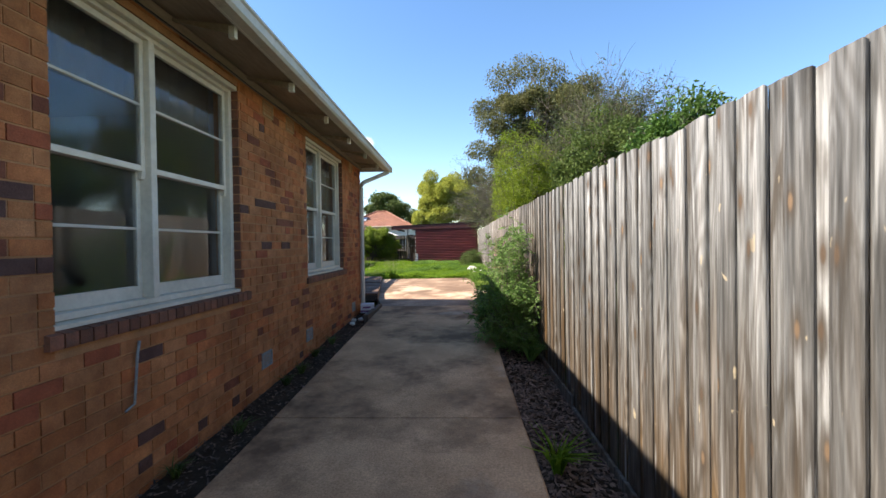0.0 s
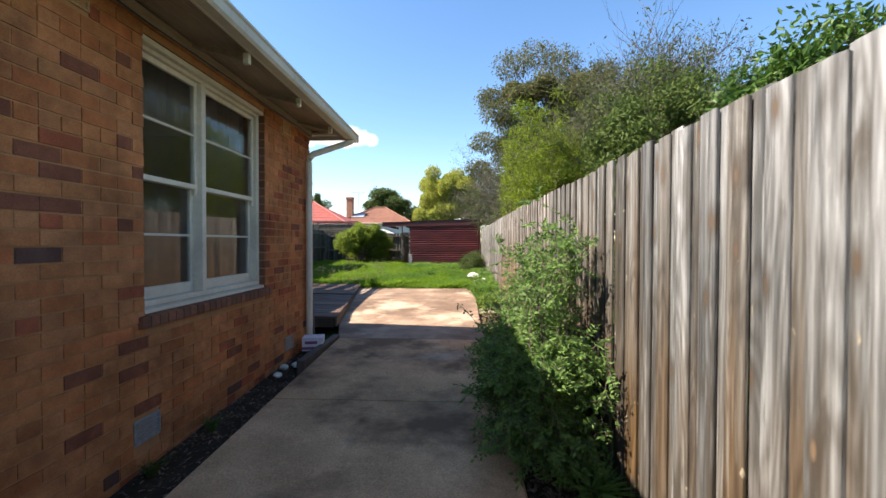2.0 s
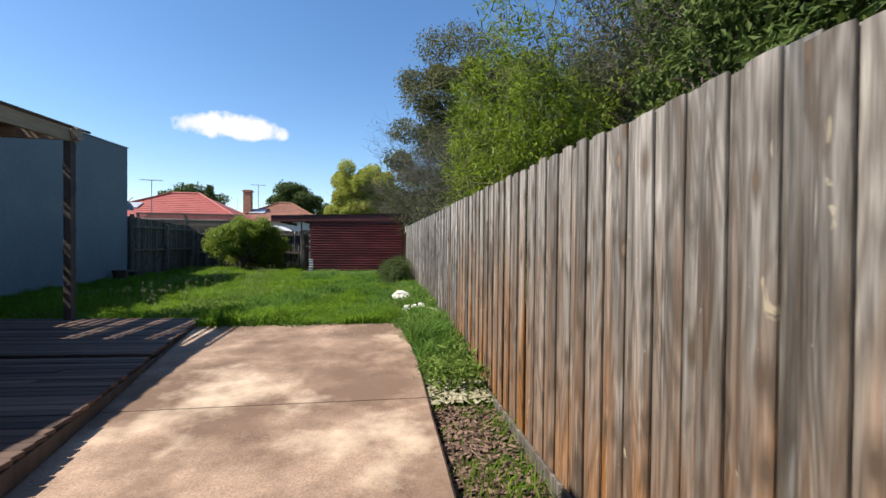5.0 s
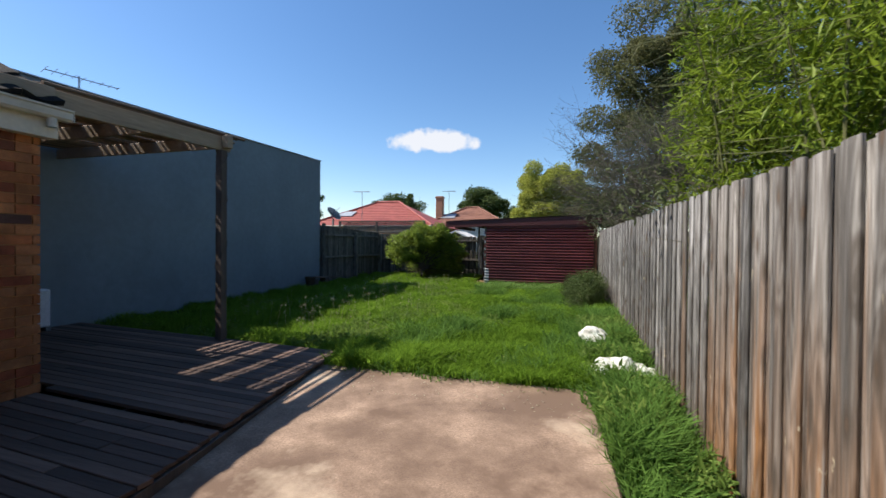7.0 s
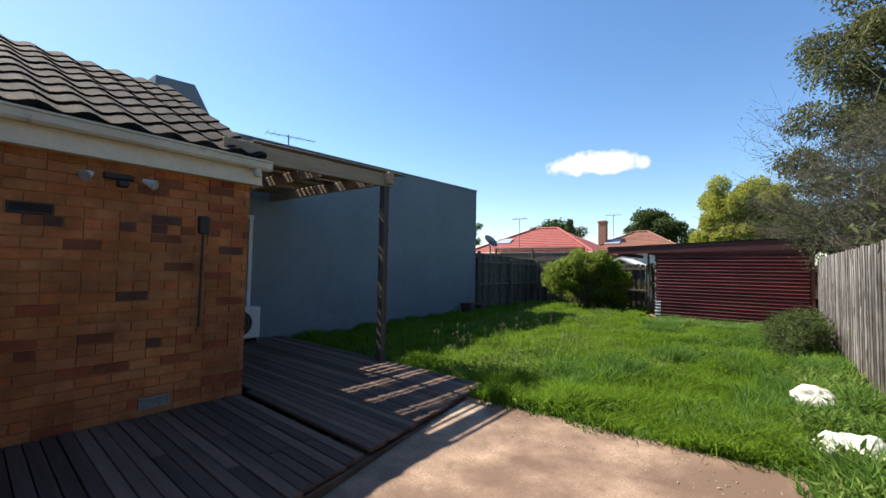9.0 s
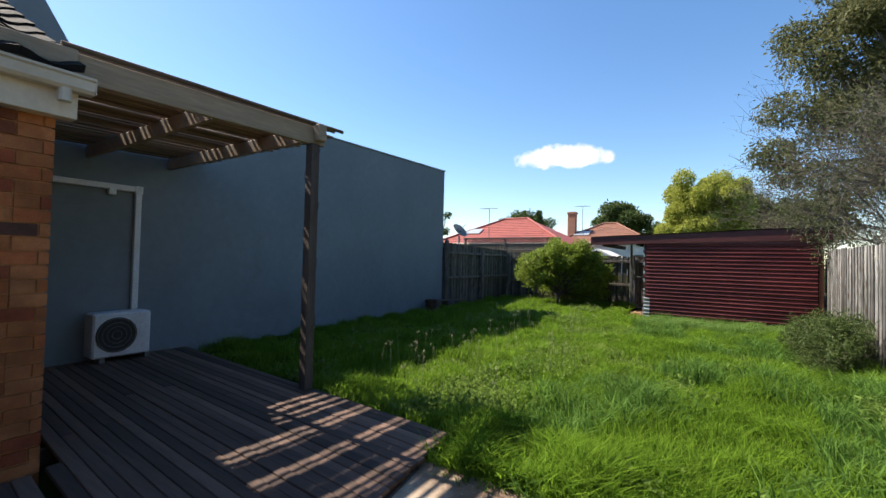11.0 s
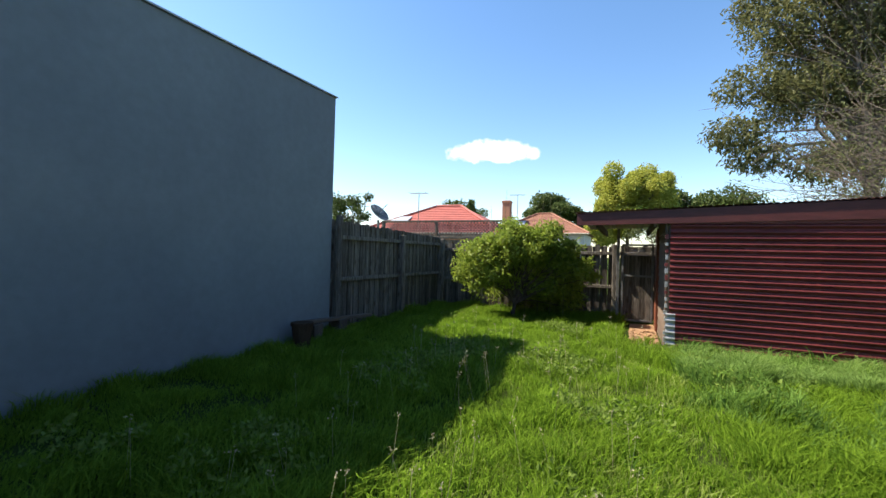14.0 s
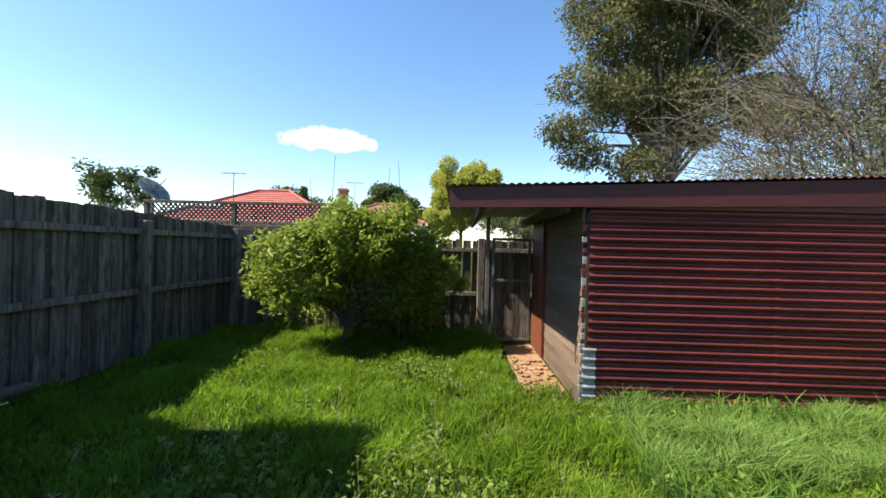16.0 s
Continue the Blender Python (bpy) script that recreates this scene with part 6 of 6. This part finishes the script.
# low bush by the side fence
rng = np.random.default_rng(67)
tree("rosemary_bush", "low dark grey-green rosemary-like bush by the fence", (0.45, 18.6, 0.4), (0.45, 18.6, 0.55), spread_clumps((0.50, 19.0, 0.78), (0.46, 1.35, 0.42), 80, 0.2, rng, 0.9), 220, 0.075, 0.16, M_DARKLEAF, M_BARK, 0.02, 68, -0.5, "bush", 0.1)

# the shrub in the mulch bed: arching stems with pinnate leaves
shrub = thing("pinnate_shrub", "loose green shrub with feathery pinnate leaves in the mulch bed", "shrub", (0.75, 6.6, 0.12))
rng = np.random.default_rng(71)
seg, P, L = [], [], []
for k in range(150):
    b = np.array((rng.uniform(0.6, 0.92), rng.uniform(5.4, 6.15) if k % 3 else rng.uniform(6.3, 7.1), 0.1))
    ang = rng.uniform(0, math.tau)
    out = np.array((math.cos(ang) * (0.95 if math.cos(ang) < 0 and k % 3 else 0.7 if math.cos(ang) < 0 else 0.18), math.sin(ang) * 0.85, 0)) * rng.uniform(0.25, 0.95)
    h = rng.uniform(1.2, 1.95) if rng.random() < 0.15 else rng.uniform(0.25, 1.0)
    if h > 1.15:
        out *= 0.5
    prev = b
    for t in np.linspace(0.08, 1, 13):
        q = b + out * t ** 1.25 + np.array((0, 0, h * t * (1.15 - 0.15 * t))) + rng.normal(size=3) * 0.012
        q[0] = min(q[0], 0.97)
        q[0] = max(q[0], 0.06 if q[2] < 0.5 else 0.34 if q[2] < 0.8 else 0.5 + 0.1 * math.sin(k))
        q[1] = max(min(q[1], 7.5), 5.2)
        q[2] = min(q[2], float(np.interp(q[1], (5.2, 5.5, 6.2, 6.45, 6.8, 7.3), (0.9, 1.6, 1.95, 1.25, 1.55, 1.2))) + 0.04 * math.sin(k * 1.7))
        seg.append((prev, q, 0.007 * (1.05 - t * 0.8), 0.007 * (1 - t * 0.8)))
        if t > 0.2:
            for _ in range(3 if h < 1.15 else 2):
                d = rng.normal(size=3)
                d[2] = d[2] * 0.6 + 0.15
                d /= np.linalg.norm(d)
                ln = rng.uniform(0.11, 0.2)
                e = q + d * ln
                if e[0] > 1.0 or e[0] < 0.0:
                    continue
                seg.append((q, e, 0.0018, 0.0008))
                flat = np.cross(d, (rng.normal() * 0.8, rng.normal() * 0.8, 1))
                flat /= np.linalg.norm(flat) + 1e-9
                for j in range(6):
                    f = (j + 1.2) / 7
                    c = q + (e - q) * f - np.array((0, 0, 0.03 * f * f))
                    for s in (-1, 1):
                        P.append(c)
                        L.append(flat * s + d * 0.45)
                P.append(e - np.array((0, 0, 0.03)))
                L.append(d)
        prev = q
prev = np.array((0.5, 6.9, 0.45))
for t in np.linspace(0.1, 1, 10):
    q = np.array((0.5 - 0.42 * t, 6.9 + 0.55 * t, 0.45 + 0.62 * t - 0.18 * t * t))
    seg.append((prev, q, 0.004, 0.003))
    for _ in range(4):
        P.append(q + rng.normal(size=3) * 0.02)
        L.append(rng.normal(size=3) * 0.3)
    prev = q
mesh_part("stem", joined("stem", *sticks(seg, 4), M_TWIG), shrub)
mesh_part("leaves", joined("leaves", *leaf_shapes(np.array(P), 0.037, 0.52, rng, 0.1, np.array(L) * 3.4, 0.6), M_SHRUB), shrub)


def blades(x, y, z, height, rng, width=0.006, lean=0.75):
    """Bent grass blades, five corners each."""
    n = len(x)
    face = rng.uniform(0, math.tau, n)
    ang = np.array([5.5 * noise.noise((a * 1.7, b * 1.7, 11)) for a, b in zip(x, y)]) + rng.normal(size=n) * 1.5
    tip = np.stack([np.cos(ang), np.sin(ang)], 1) * (height * lean * rng.uniform(0.2, 1.5, n))[:, None]
    w = np.stack([np.cos(face), np.sin(face), np.zeros(n)], 1) * (width * rng.uniform(0.6, 1.4, n))[:, None]
    root = np.stack([x, y, z], 1)
    mid = root + np.concatenate([tip * 0.3, (height * 0.6)[:, None]], 1)
    top = root + np.concatenate([tip, (height * rng.uniform(0.75, 1.0, n))[:, None]], 1)
    verts = np.stack([root - w * 0.5, root + w * 0.5, mid + w * 0.42, mid - w * 0.42, top], 1).reshape(-1, 3)
    base = np.arange(n)[:, None] * 5
    return verts, np.concatenate([base + np.array(t) for t in ((0, 1, 2), (0, 2, 3), (3, 2, 4))])


def lawn_blades(count, x0, x1, y0, y1, low, high, seed, keep, width=0.0085):
    rng = np.random.default_rng(seed)
    x, y = rng.uniform(x0, x1, count), rng.uniform(y0, y1, count)
    patch = np.array([noise.noise((a * 0.55, b * 0.55, seed)) for a, b in zip(x, y)])
    tuft = np.array([noise.noise((a * 2.4, b * 2.4, seed + 5)) for a, b in zip(x, y)])
    ok = keep(x, y) & (rng.uniform(-0.9, 0.6, count) < tuft + 0.35)
    x, y, patch, tuft = x[ok], y[ok], patch[ok], tuft[ok]
    z = np.array([lawn_z(b) + hummock(a, b) for a, b in zip(x, y)]) - 0.01
    h = np.clip(low + (high - low) * (0.5 + 0.75 * patch + 0.9 * tuft), 0.04, 0.5) * rng.uniform(0.6, 1.25, len(x))
    return blades(x, y, z, h, rng, width)


def on_lawn(x, y):
    slab = (x > -2.75) & (x < np.interp(y, (9, 11.9, 13.3), (0.44, 0.44, 0.33))) & (y < 13.42)
    decked = (x < -2.5) & (y < 13.86 + 0.09 * (-2.5 - x))
    rocky = ((x - 0.47) ** 2 + (y - 15.15) ** 2 < 0.05) | ((x - 0.66) ** 2 + (y - 13.95) ** 2 < 0.14)
    shedded = (x > -2.36) & (y > 22.24) | (x > -2.9) & (y > 22.6)
    return ~(slab | decked | shedded | rocky)


v, f = lawn_blades(330000, -7.28, 1.0, 13.3, 25.4, 0.06, 0.21, 81, on_lawn)
tagged(new("grass", joined("grass", v, f, M_GRASS)), "overgrown bright green lawn grass in rough tufts", "grass", kind="stuff")
v, f = lawn_blades(17000, 0.3, 1.0, 11.2, 17.5, 0.10, 0.36, 83, on_lawn, 0.014)
tagged(new("long_grass", joined("long_grass", v, f, M_LUSH)), "long green grass and weeds along the fence and slab end", "grass", kind="stuff")
v, f = lawn_blades(20000, -2.5, 0.9, 13.38, 14.3, 0.12, 0.26, 85, on_lawn, 0.011)
tagged(new("border_grass", joined("border_grass", v, f, M_GRASS)), "long grass spilling over the end of the slab", "grass", kind="stuff")
def drifts(x, y):
    """Patches of long lodged grass towards the side fence and the shed."""
    lush = np.array([noise.noise((a * 0.8, b * 0.8, 63)) for a, b in zip(x, y)]) + np.interp(x, (-4.0, -1.5, 0.5), (-0.45, -0.05, 0.12))
    return on_lawn(x, y) & (lush > 0.05)


v, f = lawn_blades(52000, -3.6, 1.0, 13.6, 22.2, 0.12, 0.30, 93, drifts, 0.011)
tagged(new("lodged_grass", joined("lodged_grass", v, f, M_LUSH)), "drifts of long blue-green grass lying over in the lawn", "grass", kind="stuff")
crng = np.random.default_rng(94)
x, y = crng.uniform(-6.8, 0.6, 60000), crng.uniform(13.7, 23.5, 60000)
ok = on_lawn(x, y) & (np.array([noise.noise((a * 0.9, b * 0.9, 27)) + 0.5 * noise.noise((a * 3.1, b * 3.1, 5)) for a, b in zip(x, y)]) > 0.12 + 0.12 * np.abs(x + 3.2))
x, y = x[ok], y[ok]
pts = np.stack([x, y, np.array([lawn_z(b) + hummock(a, b) for a, b in zip(x, y)]) + crng.uniform(0.04, 0.15, len(x))], 1)
tagged(new("clover", joined("clover", *leaf_shapes(pts, 0.05, 0.6, crng, -0.1, np.array((0, 0, 0.25)), 0.8), M_CLOVER)), "low broad-leaved weeds and clover matted in the lawn", "weeds", kind="stuff")
x, y = crng.uniform(0.28, 1.0, 9000), crng.uniform(10.8, 16.5, 9000)
ok = on_lawn(x, y) & (np.array([noise.noise((a * 2.6, b * 2.0, 44)) for a, b in zip(x, y)]) > -0.05)
x, y = x[ok], y[ok]
pts = np.stack([x, y, np.array([lawn_z(b) for b in y]) + crng.uniform(0.03, 0.27, len(x))], 1)
tagged(new("fence_weeds", joined("fence_weeds", *leaf_shapes(pts, 0.085, 0.3, crng, 0.1, np.array((0, 0, 0.3)), 0.9), M_CLOVER)), "tangled leafy weeds between the slab and the fence", "weeds", kind="stuff")
v, f = chips(1500, lambda y: (slab_right(y), 1.0), 10.6, 13.4, lambda x, y: lawn_z(y) + 0.03, 0.03, 8)
tagged(new("dead_grass", joined("dead_grass", v, f, M_STRAW)), "dead straw and leaves among the weeds by the fence", "litter", kind="stuff")
def at_edge(x, y):
    """A ragged strip over the rim of the slab."""
    rag = np.array([noise.noise((a * 3.0, b * 3.0, 71)) for a, b in zip(x, y)]) * 0.16
    side = np.interp(y, (9, 11.9, 13.4), (0.42, 0.43, 0.31)) - x
    return ((side < 0.05 + rag) & (side > -0.1) & (y > 11.0)) | ((13.42 - y < 0.10 + rag) & (x > -2.3))


v, f = lawn_blades(9000, -2.4, 0.6, 11.0, 13.5, 0.10, 0.24, 96, at_edge, 0.011)
tagged(new("rim_grass", joined("rim_grass", v, f, M_LUSH)), "grass hanging over the ragged rim of the slab", "grass", kind="stuff")
v, f = lawn_blades(1500, 0.4, 1.0, 7.6, 11.2, 0.04, 0.16, 84, on_lawn, 0.007)
tagged(new("sparse_weeds", joined("sparse_weeds", v, f, M_GRASS)), "thin weeds coming up through the mulch by the fence", "weeds", kind="stuff")
# paler blades along the shade edge, sunlight on the lawn put into their colour
v, f = lawn_blades(40000, -5.2, 0.8, 14.0, 22.0, 0.05, 0.15, 88, lambda x, y: on_lawn(x, y) & (np.abs(x + 3.0 + 0.6 * np.sin(y * 1.3)) < 1.5 + np.sin(y * 2.1 + x)), 0.006)
tagged(new("dry_grass", joined("dry_grass", v, f, M_PALEGRASS)), "pale matted patches in the lawn grass, coloured to brighten its sunlit strip", "grass", kind="stuff")
v, f = lawn_blades(24000, -2.2, 1.0, 21.0, 22.2, 0.12, 0.26, 86, on_lawn, 0.007)
tagged(new("tall_grass", joined("tall_grass", v, f, M_TALLGRASS)), "tall pale grass in front of the iron shed", "grass", kind="stuff")
rng = np.random.default_rng(87)
x, y = rng.uniform(-6.5, -2.5, 260), rng.uniform(14.4, 22.5, 260)
near = np.abs(x + 3.9) < 1.6
x, y = x[near], y[near]
z = np.array([lawn_z(b) for b in y])
seg, heads = [], []
for a, b, c in zip(x, y, z):
    h = rng.uniform(0.22, 0.42)
    tip = np.array((a + rng.normal() * 0.05, b + rng.normal() * 0.05, c + h))
    seg.append((np.array((a, b, c)), tip, 0.0015, 0.001))
    heads += [tip + rng.normal(size=3) * 0.012 for _ in range(9)]
stalks = tagged(new("seed_stalks", joined("seed_stalks", *sticks(seg), M_STRAW)), "thin pale seed stalks standing in the grass", "grass", kind="stuff")
tagged(new("seed_heads", joined("seed_heads", *leaf_shapes(np.array(heads), 0.014, 0.6, rng), M_STRAW)), "pale dry seed heads above the grass", "grass", kind="stuff")

# small weeds
def weed(x, y, z, spread, count, seed, label, material=M_GRASS, width=0.02):
    w = thing("weed", label, "weed", (x, y, z), "weeds in the beds")
    rng = np.random.default_rng(seed)
    a = rng.uniform(0, math.tau, count)
    px, py = x + 0.02 * np.cos(a), y + 0.02 * np.sin(a)
    v, f = blades(px, py, np.full(count, z), np.full(count, spread * 0.8), rng, width, 1.1)
    return mesh_part("leaves", joined("leaves", v, f, material), w)


weed(0.62, 2.75, bed_z(0.6, 2.75), 0.30, 60, 91, "bright green strap-leaved weed growing in the mulch", M_GRASS, 0.022)
weed(0.85, 5.15, bed_z(0.85, 5.15), 0.36, 110, 92, "low bright green weed at the foot of the fence", M_SHRUB, 0.02)
for k, (x, y) in enumerate(((-1.86, 4.4), (-1.83, 4.75), (-1.9, 5.4), (-1.8, 3.3), (-1.9, 2.7), (-1.85, 6.0))):
    weed(x, y, bed_z(x, y) - 0.02, 0.16, 60, 100 + k, "small dull green weed growing against the wall", M_DARKLEAF, 0.008)

# ---- pieces: bricks and palings ----
def lay_bricks(wall, rows, place, near, name):
    """Bricks near the walk as parts, the rest joined into one. place: wall coordinates to world; near: (a, b) along the wall."""
    single = brick_mesh("brick", M_BRICK, 0.03)
    verts, faces, made = [], [], 0
    for a, length, z, out in rows:
        if near[0] < a < near[1] and near[2] < z < near[3] and made < 300:
            ob = new("brick", single)
            ob.parent = wall
            ob.matrix_basis = Matrix.Translation(place(a, z, out)) @ Matrix.Diagonal((1, length, 1, 1))
            made += 1
        else:
            p = place(a, z, out)
            k = len(verts)
            verts += [(p[0] - 0.03 * i, p[1] + (j - 0.5) * length, p[2] + BRICK_H * h) for h in (0, 1) for j in (0, 1) for i in (0, 1)]
            faces += [(k, k + 4, k + 6, k + 2), (k + 1, k + 3, k + 7, k + 5), (k, k + 1, k + 5, k + 4), (k + 2, k + 6, k + 7, k + 3), (k + 4, k + 5, k + 7, k + 6), (k, k + 2, k + 3, k + 1)]
    rest = new(name, joined(name, verts, faces, M_BRICKS))
    rest.parent = wall
    tagged(rest, "rows of orange, tan and burnt clinker bricks", kind="stuff")


def holes_of(x):
    return [(v[1] - 0.005, v[1] + v[3] + 0.005, v[2] - 0.005, v[2] + v[4] + 0.005) for v in VENTS if v[0] == x]


rows = brick_rows(-6, 8.55, -0.33, 3.14, [(a, b, SILL - 0.13, HEAD) for a, b in WINDOWS] + holes_of(WX), 1)
lay_bricks(wall_east, rows, lambda a, z, out: (WX + out, a, z), (3.8, 5.5, 0.1, 3.2), "brickwork")
rows = brick_rows(8.56, 11.85, 0.1, 2.62, holes_of(RX), 2)
lay_bricks(wall_recess, rows, lambda a, z, out: (RX + out, a, z), (10.6, 11.9, 0.3, 2.7), "brickwork")
# reveals of the window openings and the far corners, as header stacks
reveal = mesh_of(boxed(-0.10, -0.006, 0, 0.0, 0.006, BRICK_H), M_SILL, "reveal_brick")
for wall, spots in ((wall_east, [(WX - 0.006, y1 - 0.004, k) for _, y1 in WINDOWS for k in range(17, 38)]),):
    for x, y, k in spots:
        ob = new("brick", reveal)
        ob.parent = wall
        ob.location = (x, y, -0.33 + k * COURSE)

side_fence = thing("paling_fence", "tall fence of weathered silver-grey pine palings, tan towards the foot", "fence", (1.05, 9, 0))


def fence_top(y):
    return float(np.interp(y, (-4, 1.5, 2.85, 6.9, 9.75, 22.5), (1.96, 2.0, 2.04, 2.09, 2.13, 2.18)))


rng = random.Random(77)
pales, dim_pales, tan_pales, grey_pales = [], [], [], []
for k in range(5):
    bm = bmesh.new()
    w, n = 0.108 + rng.uniform(-0.006, 0.006), 4
    bow = rng.uniform(-0.006, 0.006)
    rings = []
    for i in range(n + 1):
        z = -2.45 + 2.45 * i / n
        off = bow * math.sin(math.pi * i / n)
        c = 0.003
        rings.append([bm.verts.new((px, py + off, z + (rng.uniform(-0.004, 0.004) if i == n else 0))) for px, py in ((0.004, -w / 2 + c), (0.0, -w / 5), (0.0, w / 5), (0.004, w / 2 - c), (0.007, w / 2), (0.017, w / 2), (0.017, -w / 2), (0.007, -w / 2))])
    for a, b in zip(rings, rings[1:]):
        for j in range(8):
            bm.faces.new((a[j], a[(j + 1) % 8], b[(j + 1) % 8], b[j])).smooth = j < 3
    bm.faces.new(rings[-1])
    bmesh.ops.recalc_face_normals(bm, faces=bm.faces)
    me = mesh_of(bm, M_PALING, "paling")
    pales.append(me)
    older = me.copy()
    older.materials[0] = M_PALING_DIM
    dim_pales.append(older)
    older = me.copy()
    older.materials[0] = M_PALING_TAN
    tan_pales.append(older)
    older = me.copy()
    older.materials[0] = M_PALING_GREY
    grey_pales.append(older)
y, k = -3.9, 0
while y < 22.24:
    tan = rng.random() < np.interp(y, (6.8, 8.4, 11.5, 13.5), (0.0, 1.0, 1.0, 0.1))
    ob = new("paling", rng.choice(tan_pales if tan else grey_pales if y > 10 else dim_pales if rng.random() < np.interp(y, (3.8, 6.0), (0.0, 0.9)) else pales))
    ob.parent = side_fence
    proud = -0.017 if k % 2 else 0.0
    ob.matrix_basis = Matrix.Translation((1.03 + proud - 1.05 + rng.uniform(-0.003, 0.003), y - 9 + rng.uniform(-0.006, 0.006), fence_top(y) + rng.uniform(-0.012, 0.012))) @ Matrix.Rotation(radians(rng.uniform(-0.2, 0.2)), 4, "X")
    y, k = y + 0.0855, k + 1
for z in (0.45, 1.7):
    part("rail", boxed(1.048, -4, z - 0.035, 1.10, 22.3, z + 0.035), M_PALINGS, side_fence)
for k in range(11):
    part("post", boxed(1.05, -3.6 + k * 2.55, -0.4, 1.15, -3.5 + k * 2.55, 1.95), M_PALINGS, side_fence)
for k in range(6):
    y0 = -4 + k * 2.6
    part("plinth_board", boxed(0.985, y0 + 0.004, bed_z(1, y0 + 1.3) - 0.12, 1.008, y0 + 2.596, bed_z(1, y0 + 1.3) + 0.07, 0.004), M_OLDPALING, side_fence)
